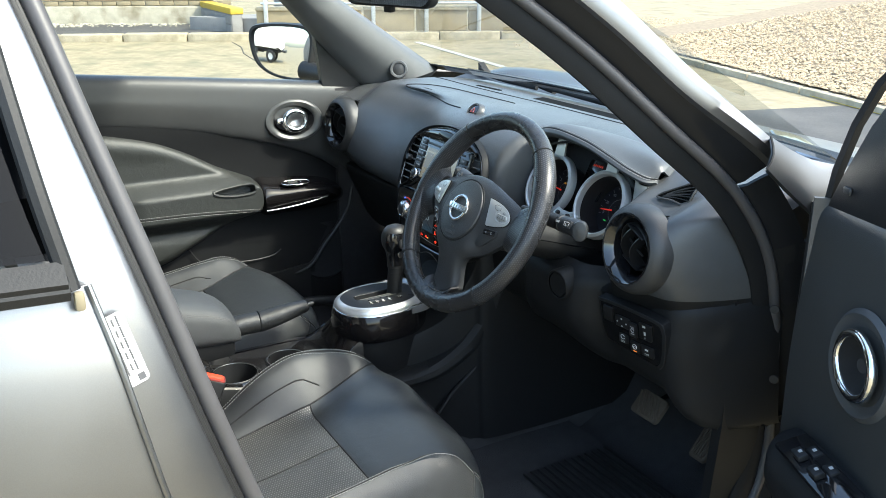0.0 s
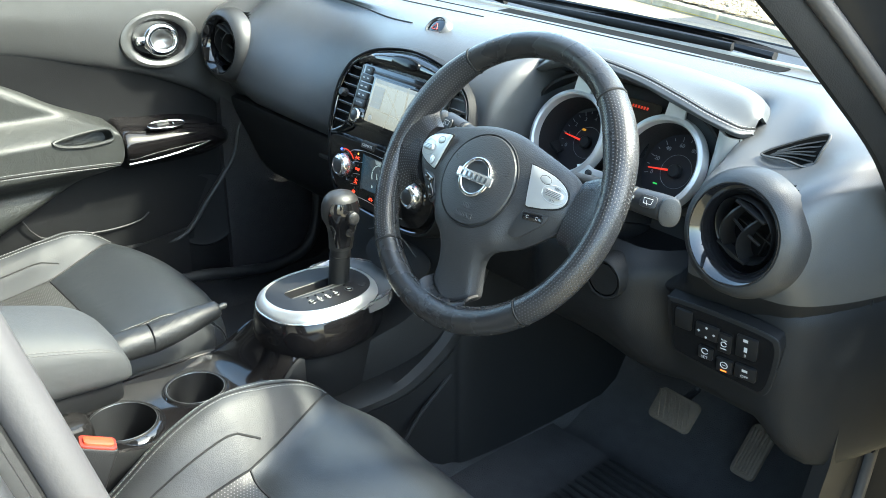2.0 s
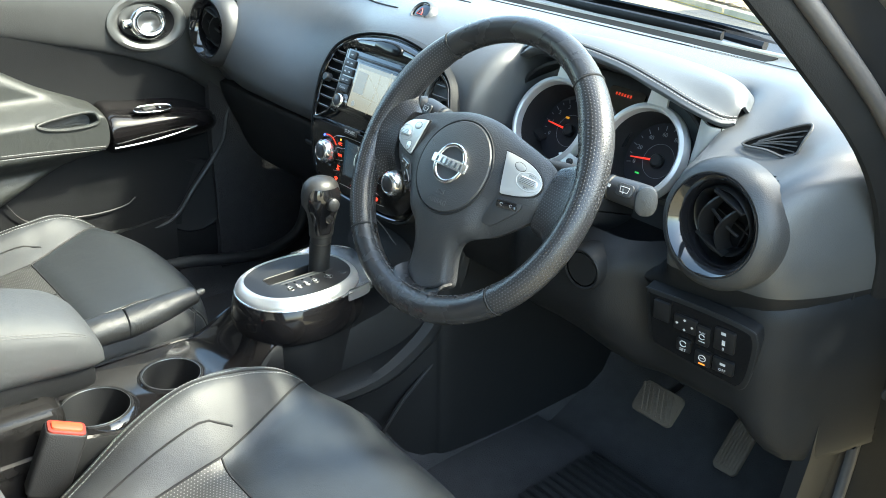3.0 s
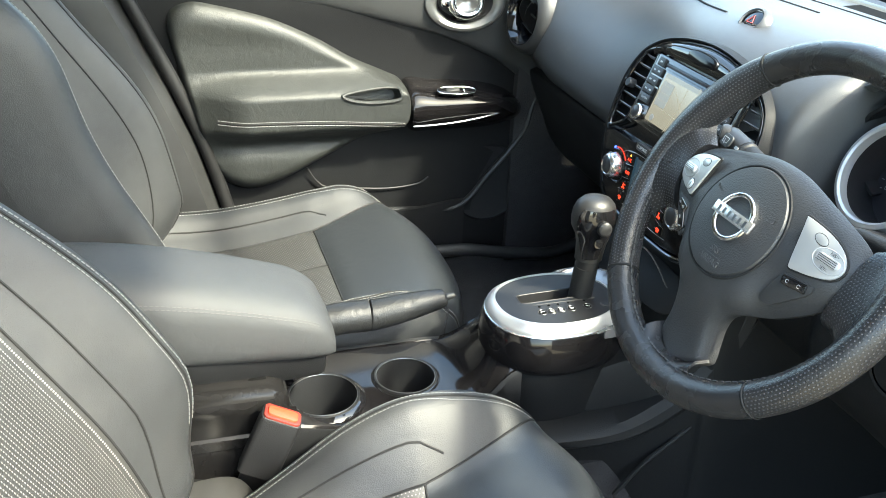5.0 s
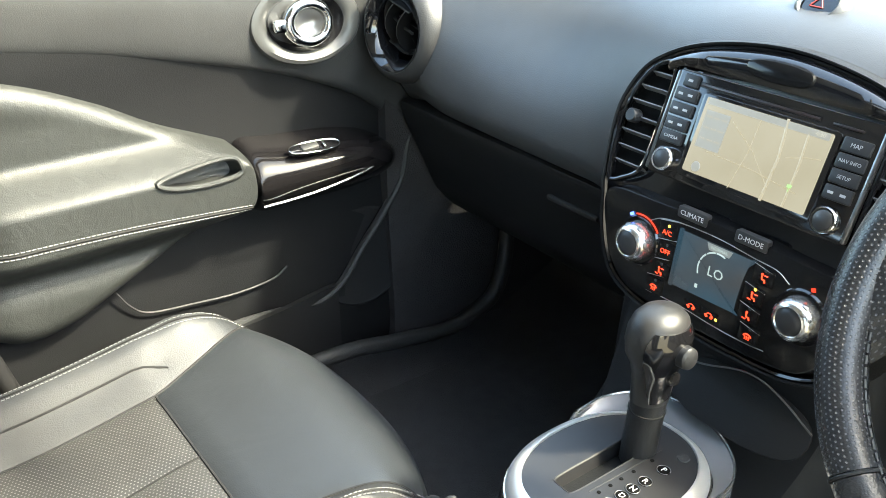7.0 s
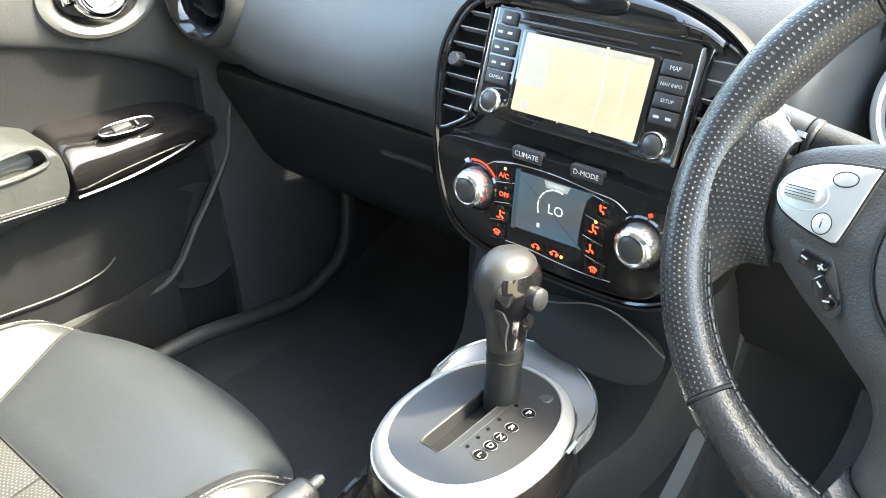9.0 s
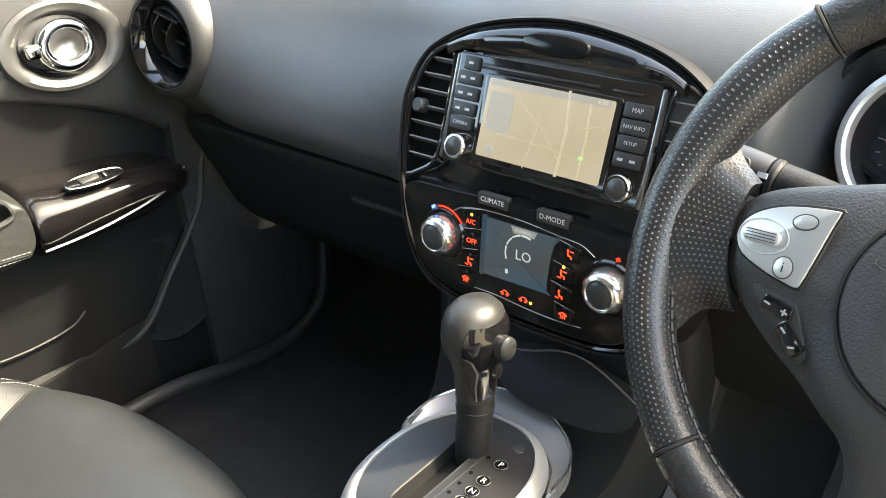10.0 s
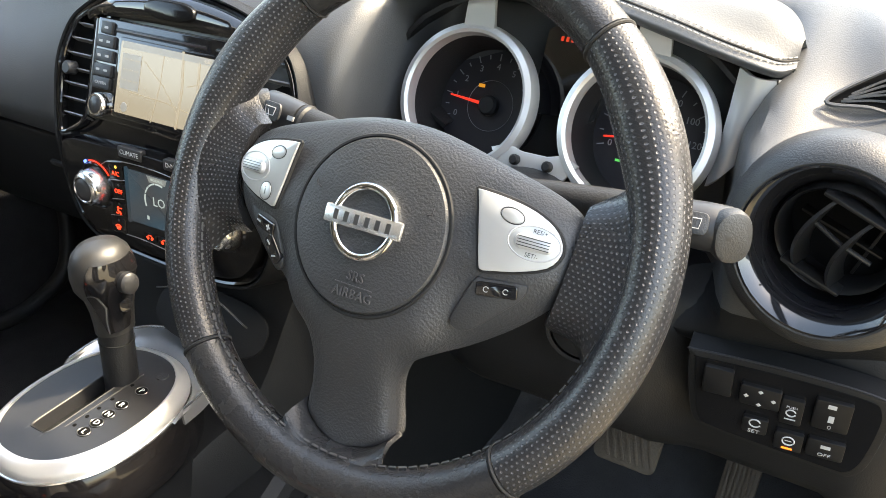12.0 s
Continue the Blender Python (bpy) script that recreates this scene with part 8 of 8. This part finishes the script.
for x, y, w, h, k in SW:
    key = part("switch", plate(rrect(w, h, 0.002, cx=x, cy=y), 0.005, 0.0012, pose(0, 0, 0.0020)), PANEL_KEY, sp)
    if k == 0:
        continue
    z = 0.0074
    marks = []
    if k == 1:
        marks = [box(0.0028, 0.0028, 0.0003, 0, pose(x + a, y + b, z, 0, 0, 45)) for a, b in ((0.010, 0), (-0.010, 0), (0, 0.007), (0, -0.007))]
    elif k == 4:
        marks = [tube([(x + 0.0042 * math.cos(t), y + 0.004 + 0.0042 * math.sin(t), z) for t in (0.4 + 5.5 * j / 12 for j in range(13))], 0.0006, 5), words("SET", 0.0058, pose(x, y - 0.0055, z), 0.0001)]
    elif k == 6:
        marks = [box(0.007, 0.0035, 0.0003, 0, pose(x, y + 0.004, z)), words("OFF", 0.0055, pose(x, y - 0.0050, z), 0.0001)]
    elif k == 2:
        marks = [words("PUSH", 0.0034, pose(x, y + 0.006, z), 0.0001), tube([(x + 0.0035 * math.cos(t), y + 0.0035 * math.sin(t), z) for t in (0.4 + 5.5 * j / 12 for j in range(13))], 0.0006, 5), box(0.008, 0.0012, 0.0003, 0, pose(x, y - 0.007, z))]
    elif k == 3:
        marks = [box(0.006, 0.004, 0.0003, 0, pose(x - 0.001, y + 0.011, z)), box(0.004, 0.007, 0.0003, 0, pose(x, y - 0.002, z)), words("0", 0.006, pose(x, y - 0.011, z), 0.0001)]
    else:
        marks = [tube([(x + 0.0045 * math.cos(t), y + 0.002 + 0.0045 * math.sin(t), z) for t in (2 * math.pi * j / 16 for j in range(16))], 0.0006, 5, True), box(0.005, 0.0008, 0.0003, 0, pose(x, y + 0.002, z))]
    part("symbol", join(*marks), GREY_PRINT, key)
    if k == 5:
        part("lamp", box(0.008, 0.0018, 0.0003, 0, pose(x, y - 0.0068, z)), LAMP_ORANGE, key, "lit amber bar")

mr = thing("interior_mirror", "black framed interior mirror at the windscreen", "mirror", Matrix.Translation((0.02, 0.03, 1.300)) @ pose(0, 0, 0, 96, 0, 18))
part("housing", plate(rrect(0.245, 0.068, 0.028), 0.022, 0.008, pose(0, 0, -0.022)), PLASTIC_HARD, mr)
part("glass", plate(rrect(0.232, 0.056, 0.024), 0.001, 0, pose(0, 0, 0.0004)), MIRROR, mr)
part("tab", box(0.022, 0.012, 0.014, 0.003, pose(0, -0.038, -0.008)), PLASTIC_HARD, mr)
part("stem", tube([(0, 0.0, -0.02), (0, 0.05, -0.05), (0, 0.09, -0.09)], 0.010, 10), PLASTIC_HARD, mr)

om = thing("door_mirror", "black passenger door mirror showing the yard behind", "mirror", Matrix.Translation((-0.945, 0.166, 1.077)))
N = Vector((0.53, -0.845, 0.05)).normalized()
MM = axes((0, 0, 0), N)
mo = [(q.x * 1.22, q.y * 1.06) for q in cat([(-0.092, 0.055, 0), (-0.06, 0.070, 0), (0.03, 0.074, 0), (0.080, 0.064, 0), (0.088, 0.02, 0), (0.07, -0.060, 0), (0.04, -0.074, 0), (-0.03, -0.064, 0), (-0.075, -0.035, 0), (-0.094, 0.015, 0)], 60, True)]
loop = lambda k, z: [MM @ Vector((x * k, y * k, z)) for x, y in mo]
part("shell", grid([loop(0.90, -0.004), loop(0.96, 0.004), loop(1.03, 0.004), loop(1.08, -0.01), loop(1.05, -0.05), loop(0.85, -0.085), loop(0.4, -0.10), loop(0.02, -0.103)], close_v=True), PLASTIC_HARD, om)
part("glass", grid([[MM @ Vector((x * k, y * k, 0.003 - ((x * k) ** 2 + (y * k) ** 2) / 2.2)) for x, y in mo] for k in (0.93, 0.8, 0.6, 0.4, 0.2, 0.01)], close_v=True), MIRROR, om, "slightly domed mirror glass")
part("foot", tube([(0.06, 0.045, -0.05), (0.12, 0.07, -0.055), (0.20, 0.09, -0.05)], [0.03, 0.026, 0.03], 14), PLASTIC_HARD, om)
cq = [(-0.69, 0.185, 1.005), (-0.69, 0.36, 0.97), (-0.685, 0.160, 1.20)]
solo("mirror_corner_left", sheet([[Vector(cq[0]).lerp(Vector(cq[2]), f), Vector(cq[1]).lerp(Vector(cq[2]), f * 0.98)] for f in (0, 0.5, 1)], -0.02), PLASTIC_HARD, "black corner cover at the passenger's mirror", "trim", "structure")

# ---------------------------------------------------------------- outside of the car: bonnet, wing, wipers
rows = []
for i in range(33):
    u = -1 + i / 16
    r = []
    for k in range(17):
        f = k / 16
        y = 0.66 + 0.62 * f
        wing = 0.055 * bell(abs(u), 0.86, 0.14) * smooth01(0.0, 0.35, f)
        r.append((u * (0.80 + 0.03 * f), y - 0.10 * u * u * (1 - f), 0.972 + 0.012 * (1 - u * u) - 0.10 * f * f + wing - 0.10 * smooth01(0.93, 1.0, abs(u))))
    rows.append(r)
# Same paint as the body, darkened here to mirror less sky.
solo("bonnet", sheet(rows, -0.01, Vector((0, 1, 9))), PAINT_DIM, "gunmetal painted bonnet with raised wing tops", "bonnet", "structure")
for s in (-1, 1):
    rows = [[(s * x, y, z) for x, z in ((0.76, 1.02 - 0.06 * k), (0.83, 0.98 - 0.06 * k), (0.875, 0.88 - 0.04 * k), (0.885, 0.72), (0.87, 0.45))] for y, k in ((0.42, -0.4), (0.6, 0), (0.9, 0.4), (1.25, 1.0))]
    solo("front_wing_right" if s > 0 else "front_wing_left", sheet([cat(r, 20) for r in rows], -0.008, Vector((s * 5, 1, 3))), PAINT_DIM, "gunmetal painted front wing", "wing", "structure")
cowl = sheet([[(x, y - 0.09 * (x / 0.7) ** 2, z) for y, z in ((0.655, 1.005), (0.70, 1.000), (0.76, 1.012))] for x in (-0.70 + 0.07 * k for k in range(21))], -0.01, Vector((0, 0, 9)))
corner = cat([(0.33, 0.800, 0), (0.40, 0.800, 0), (0.49, 0.748, 0), (0.565, 0.690, 0), (0.570, 0.655, 0), (0.53, 0.655, 0), (0.45, 0.695, 0), (0.37, 0.760, 0)], 40, True)
solo("cowl_corner", plate([(q.x, q.y) for q in reversed(corner)], 0.014, 0.005, pose(0, 0, 0.990)), GLOSS, "gloss black corner piece of the cowl beside the bonnet", "cowl", "structure")
solo("cowl", cowl, PLASTIC_HARD, "black plastic cowl under the windscreen", "cowl", "structure")
for c, a, ln in (((0.34, 0.665, 1.012), 174, 0.62), ((-0.28, 0.675, 1.012), 176, 0.42)):
    w = thing("windscreen_wiper", "black windscreen wiper resting at the glass's foot", "wiper", Matrix.Translation(c) @ pose(0, 0, 0, 0, 0, 0), "windscreen wipers")
    e = Vector((ln * math.cos(radians(a)), 0.02, 0.004))
    part("arm", tube([(0, 0, 0), e * 0.3 + Vector((0, -0.005, 0.008)), e * 0.6 + Vector((0, -0.012, 0.004))], [0.009, 0.006, 0.004], 8), PLASTIC_HARD, w)
    part("blade", tube([e * 0.1 + Vector((0, -0.03, 0.006)), e * 0.5 + Vector((0, -0.024, 0.003)), e * 1.05 + Vector((0, -0.02, 0.001))], [0.005, 0.006, 0.003], 8, flat=1.6), RUBBER, w)

# ---------------------------------------------------------------- the yard
CONCRETE = material("weathered_concrete_yard", (0.235, 0.192, 0.115), 0.9, bump=0.8, grain=14, vary=0.5, size=9, dirt=(0.12, 0.11, 0.065), dirt_size=2.2, dirt_amount=0.85)
KERB = material("pale_kerb_concrete", (0.34, 0.29, 0.20), 0.9, bump=0.6, grain=30, vary=0.35, size=14, dirt=(0.20, 0.17, 0.11), dirt_size=5, dirt_amount=0.8)
BLOCK = material("buff_block", (0.26, 0.21, 0.13), 0.9, bump=0.4, grain=50, vary=0.3, size=5, dirt=(0.30, 0.24, 0.15), dirt_size=2)
MORTAR = material("pale_mortar", (0.32, 0.30, 0.25), 0.95, vary=0.2)
GREYBLOCK = material("grey_step_block", (0.20, 0.19, 0.18), 0.9, bump=0.4, grain=50, vary=0.3, size=6)
YELLOW = material("worn_yellow_paint", (0.42, 0.29, 0.03), 0.7, vary=0.2, size=20, dirt=(0.4, 0.3, 0.1))
WHITELINE = material("worn_white_paint", (0.38, 0.37, 0.33), 0.8, vary=0.3, size=15, dirt=(0.35, 0.32, 0.26), dirt_size=4, dirt_amount=0.8)
ASPHALT = material("old_asphalt", (0.052, 0.049, 0.046), 0.95, bump=0.6, grain=90, vary=0.4, size=60, dirt=(0.16, 0.15, 0.13), dirt_size=1.2)
CHIPS = material("pale_stone_chips", (0.38, 0.30, 0.19), 0.9, vary=0.5, size=40, dirt=(0.16, 0.10, 0.055), dirt_size=22, dirt_amount=0.9)
STEEL = material("galvanised_steel", (0.5, 0.51, 0.52), 0.45, metal=0.8, vary=0.2)

g = bmesh.new()
bmesh.ops.create_grid(g, x_segments=60, y_segments=60, size=400)
solo("ground", g, CONCRETE, "weathered sunlit concrete yard", "ground", "structure")
K0, K1 = Vector((-12.5, 1.0, 0)), Vector((-9.57, 7.02, 0))
KD = (K1 - K0).normalized()
KN = Vector((-KD.y, KD.x, 0))                # away from the car
KM = Matrix.Translation(K0) @ Matrix((KD, KN, Vector((0, 0, 1)))).transposed().to_4x4()
kerb = thing("kerb", "pale weathered concrete kerb along the yard", "kerb", KM, kind="structure")
rnd = random.Random(11)
bmk = [to_mesh(box(0.90, 0.22, 0.22, 0.02), "kerb_stone", KERB) for _ in range(1)]
for k in range(-6, 16):
    o = part("kerb_stone", bmk[0], None, kerb)
    o.matrix_local = pose(0.915 * k + 0.46, 0.11 + 0.012 * rnd.random(), -0.006 + 0.014 * rnd.random(), 0.8 * rnd.random(), 0, 0.6 * rnd.random())
solo("path", moved_by(box(16, 1.65, 0.1, 0, pose(-3.5, 1.0, 0.055)), KM), ASPHALT, "grey asphalt path behind the kerb", "path", "structure")
PLINTH = material("stained_plinth_render", (0.34, 0.31, 0.24), 0.95, bump=0.8, grain=16, vary=0.35, size=9, dirt=(0.16, 0.13, 0.085), dirt_size=3.5, dirt_amount=0.9)
solo("plinth", moved_by(box(9.0, 0.30, 0.55, 0.02, pose(-2.6, 1.95, 0.115, 3)), KM), PLINTH, "stained pale plinth at the wall's foot", "wall", "structure")
wallt = thing("block_wall", "buff brick wall with pale mortar joints", "wall", KM, kind="structure")
part("mortar", box(9.0, 0.28, 2.4, 0, pose(-2.6, 2.0, 1.56)), MORTAR, wallt)
bmb = to_mesh(box(0.215, 0.05, 0.066, 0.006), "brick", BLOCK)
for r in range(7):
    for k in range(26):
        o = part("brick", bmb, None, wallt)
        o.matrix_local = pose(-3.6 + 0.228 * k + 0.114 * (r % 2), 1.845 + 0.006 * rnd.random(), 0.425 + 0.077 * r)
rub = bmesh.new()
for _ in range(420):
    c = Vector((-2.5 + 4.6 * rnd.random(), 1.78 - 0.5 * rnd.random() ** 2, 0.108))
    r = 0.012 + 0.03 * rnd.random() ** 2
    bmesh.ops.create_icosphere(rub, subdivisions=1, radius=r, matrix=Matrix.Translation(c) @ Matrix.Diagonal((1, 1.2, 0.6, 1)))
solo("rubble", moved_by(rub, KM), PLINTH, "loose rubble at the plinth's foot", "gravel", "stuff", smooth=False)
steps = thing("ramp", "concrete ramp with grey block sides and yellow edges", "ramp", KM)
part("slab", box(1.3, 2.0, 0.22, 0.01, pose(2.75, 1.35, 0.14, -3, 0, -24)), GREYBLOCK, steps)
pa = math.degrees(math.atan2(0.21 - 1.93, 2.54 - 1.77))
for dx, dz in ((0.0, 0.0), (1.15, 0.20)):
    part("parapet", box(1.88, 0.16, 0.30 + dz, 0.01, pose(2.155 + dx, 1.07 + 0.4 * (dx > 0), 0.22 + dz / 2, 0, 0, pa)), GREYBLOCK, steps)
    part("yellow_edge", box(1.9, 0.19, 0.09, 0.01, pose(2.155 + dx, 1.07 + 0.4 * (dx > 0), 0.41 + dz, 0, 0, pa)), YELLOW, steps, "yellow painted edge")
bmb = to_mesh(box(0.30, 0.02, 0.125, 0.006), "block", GREYBLOCK)
for r in range(2):
    for k in range(6):
        o = part("block", bmb, None, steps)
        o.matrix_local = pose(2.155, 1.07, 0.15 + 0.135 * r, 0, 0, pa) @ pose(-0.78 + 0.31 * k, -0.082, 0)
low = thing("retaining_wall", "low buff panel wall with pale coping", "wall", KM, kind="structure")
for k in range(5):
    part("panel", box(0.75, 0.12, 0.30, 0.01, pose(3.2 + 0.78 * k, 0.22, 0.27)), BLOCK, low)
    part("coping", box(0.77, 0.18, 0.05, 0.01, pose(3.2 + 0.78 * k, 0.22, 0.445)), KERB, low)
rail = thing("railing", "galvanised steel railing on the low wall", "railing", KM)
for k in range(6):
    part("post", box(0.06, 0.06, 0.60, 0.008, pose(2.97 + 0.78 * k, 0.12, 0.40)), STEEL, rail)
for z in (0.52, 0.66):
    part("rail", tube([(2.9, 0.12, z), (6.9, 0.12, z)], 0.02, 8), STEEL, rail)
solo("bay_line", box(2.9, 0.09, 0.006, 0, pose(-8.55, 5.29, 0.004, 0, 0, -8.3)), WHITELINE, "worn white parking bay line", "road marking", "structure")
solo("crack_line", tube([(-11.3, 3.19, 0.0), (-10.6, 3.1, 0.002), (-9.9, 2.9, 0.0), (-9.0, 2.77, 0.002)], 0.007, 5), ASPHALT, "dark crack in the concrete", "crack", "structure")
# gravel bank with its kerb
B0, B1 = Vector((-6.30, 7.12, 0)), Vector((-4.10, 6.47, 0))
bank = thing("bank_kerb", "buff kerb stones at the foot of a gravel bank", "kerb", None, kind="structure")
bd_ = (B1 - B0).normalized()
ba = math.degrees(math.atan2(bd_.y, bd_.x))
for k in range(-1, 12):
    c = B0 + bd_ * (0.92 * k)
    part("kerb_stone", box(0.905, 0.13, 0.26, 0.02, pose(c.x, c.y + 0.07, -0.065, 0, 0, ba)), KERB, bank)
bm_rows = []
for i in range(41):
    c = B0 + bd_ * (-2.5 + 0.6 * i)
    # Last four points: unseen rise, added to keep low sky off the bonnet.
    bm_rows.append([c + Vector((0.1 * s, s, 0.055 + 0.10 * s + 0.012 * math.sin(i * 1.7 + s * 2))) for s in (0.12, 0.8, 1.6, 2.6, 4.0, 6.0, 9.0)] + [c + Vector((0.1 * s, s, h)) for s, h in ((11.0, 2.0), (13.5, 4.2), (16.0, 6.0), (20.0, 6.6))])
SOIL = material("stony_soil", (0.20, 0.155, 0.10), 0.95, bump=0.8, grain=25, vary=0.5, size=18)
solo("gravel_bank", grid(bm_rows), SOIL, "sloping bank of stony soil with an added unseen upper rise", "ground", "structure")
rnd = random.Random(4)
ch = bmesh.new()
for _ in range(26000):
    u = rnd.random()
    s = 0.1 + 5.0 * rnd.random() ** 1.5
    c = B0 + bd_ * (-1.6 + 8.5 * u) + Vector((0.1 * s, s, 0.065 + 0.10 * s))
    r = 0.011 + 0.017 * rnd.random()
    a = rnd.random() * 6.3
    q = [ch.verts.new(c + Vector((r * math.cos(a + t) * (1.3 if k % 2 else 0.8), r * math.sin(a + t), (0.008 if k % 2 else 0.016) * rnd.random() + 0.004))) for k, t in enumerate((0, 1.57, 3.14, 4.71))]
    top = ch.verts.new(c + Vector((0, 0, 0.016 + 0.010 * rnd.random())))
    for k in range(4):
        ch.faces.new((q[k], q[(k + 1) % 4], top))
solo("stone_chips", ch, CHIPS, "pale stone chips and leaf litter on the bank", "gravel", "stuff", smooth=False)
lc = bmesh.new()
for _ in range(5200):
    u, v = rnd.random(), rnd.random()
    c = Vector((-10.9 + 4.9 * u, 6.65 + 3.9 * v + 0.4 * math.sin(9 * u), 0.0))
    if rnd.random() > 0.25 + 0.75 * smooth01(0.02, 0.35, v):
        continue
    r = 0.010 + 0.022 * rnd.random() ** 2
    a = rnd.random() * 6.3
    q = [lc.verts.new(c + Vector((r * math.cos(a + t) * (1.3 if k % 2 else 0.8), r * math.sin(a + t), 0.002 + 0.08 * smooth01(0.3, 1.0, v)))) for k, t in enumerate((0, 1.57, 3.14, 4.71))]
    top = lc.verts.new(c + Vector((0, 0, 0.012 + 0.012 * rnd.random() + 0.08 * smooth01(0.3, 1.0, v))))
    for k in range(4):
        lc.faces.new((q[k], q[(k + 1) % 4], top))
solo("loose_stones", lc, CHIPS, "loose stone chips strewn over the yard's edge", "gravel", "stuff", smooth=False)
WEED = material("fresh_weed_leaf", (0.07, 0.12, 0.025), 0.6, vary=0.4, size=30)
weed = thing("weed", "small green weed among the loose stones", "plant", Matrix.Translation((-11.6, 9.9, 0.0)))
for k in range(46):
    a, ln, up = rnd.random() * 6.3, 0.10 + 0.16 * rnd.random(), 0.4 + 0.9 * rnd.random()
    d = Vector((math.cos(a), math.sin(a), up)).normalized()
    w = Vector((-d.y, d.x, 0)) * 0.022
    b = Vector((0.22 * (rnd.random() - 0.5), 0.30 * (rnd.random() - 0.5), 0.02))
    part("leaf", sheet([[b - w * 0.3, b + w * 0.3], [b + d * ln * 0.5 - w, b + d * ln * 0.5 + w], [b + d * ln - w * 0.1 - Vector((0, 0, 0.02)), b + d * ln + w * 0.1 - Vector((0, 0, 0.02))]], 0.001), WEED, weed)
solo("road_patch", box(9, 3.0, 0.01, 0, pose(0.75, 4.55, 0.003, 0, 0, ba)), ASPHALT, "dark asphalt patch beside the bank", "road", "structure")
for k in (0, 1):
    solo("yellow_line", box(6, 0.07, 0.004, 0, pose(-1.05, 5.72 - 0.12 * k, 0.012, 0, 0, ba)), YELLOW, "double yellow line on the asphalt", "road marking", "structure")
# parked lorry behind, seen in the door mirror
lor = thing("box_lorry", "white box lorry parked in the yard", "lorry", pose(-4.4, -11.5, 0, 0, 0, 90))
WHITE_BOX = material("white_lorry_panel", (0.75, 0.75, 0.74), 0.5, vary=0.06, size=2)
part("cargo_box", box(2.3, 5.2, 2.2, 0.03, pose(0, 0, 2.0)), WHITE_BOX, lor)
part("chassis", box(1.6, 6.8, 0.22, 0.02, pose(0, 0.6, 0.75)), PLASTIC_HARD, lor)
cab = part("cab", bevelled(box(2.1, 1.7, 1.9, 0.15, pose(0, 3.6, 1.45)), 0), WHITE_BOX, lor)
part("cab_window", box(2.14, 0.8, 0.6, 0.05, pose(0, 3.7, 1.85)), GLOSS, cab)
for x in (-1, 1):
    for y in (-1.4, 3.4):
        wh = part("wheel", lathe([(0.2, 0.11), (0.33, 0.12), (0.40, 0.09), (0.41, 0), (0.40, -0.09), (0.33, -0.12), (0.2, -0.11)], 32, pose(x * 0.95, y, 0.41, 0, 90, 0)), RUBBER, lor)
        part("rim", lathe([(0, 0.06), (0.12, 0.09), (0.2, 0.10), (0.22, 0.08)], 24, pose(x * 0.95, y, 0.41, 0, x * 90, 0)), STEEL, wh)
    part("side_guard", box(0.04, 2.2, 0.3, 0.01, pose(x * 1.1, 0.8, 0.65)), PLASTIC_HARD, lor)
# paper label on the centre pillar
lm = axes((0.8265, -0.6545, 1.026), (0.97, 0.17, 0.14), (-0.13, -0.26, 1))
PRINT_INK = material("grey_print_ink", (0.07, 0.07, 0.075), 0.7)
LABEL_PAPER = material("matt_label_paper", (0.52, 0.52, 0.51), 0.8, vary=0.06)
lab = thing("paper_label", "white paper label stuck on the centre pillar", "label", lm)
part("sheet", plate(rrect(0.034, 0.074, 0.005), 0.0008, 0), LABEL_PAPER, lab)
part("print", join(*[box(0.0016, 0.007 + 0.004 * ((k * 7 + q * 3) % 3), 0.0003, 0, pose(-0.010 + 0.0048 * k, 0.029 - 0.0118 * q, 0.001)) for k in range(5) for q in range(5)], box(0.007, 0.007, 0.0003, 0, pose(0.010, -0.031, 0.001))), PRINT_INK, lab, "unreadable grey print")
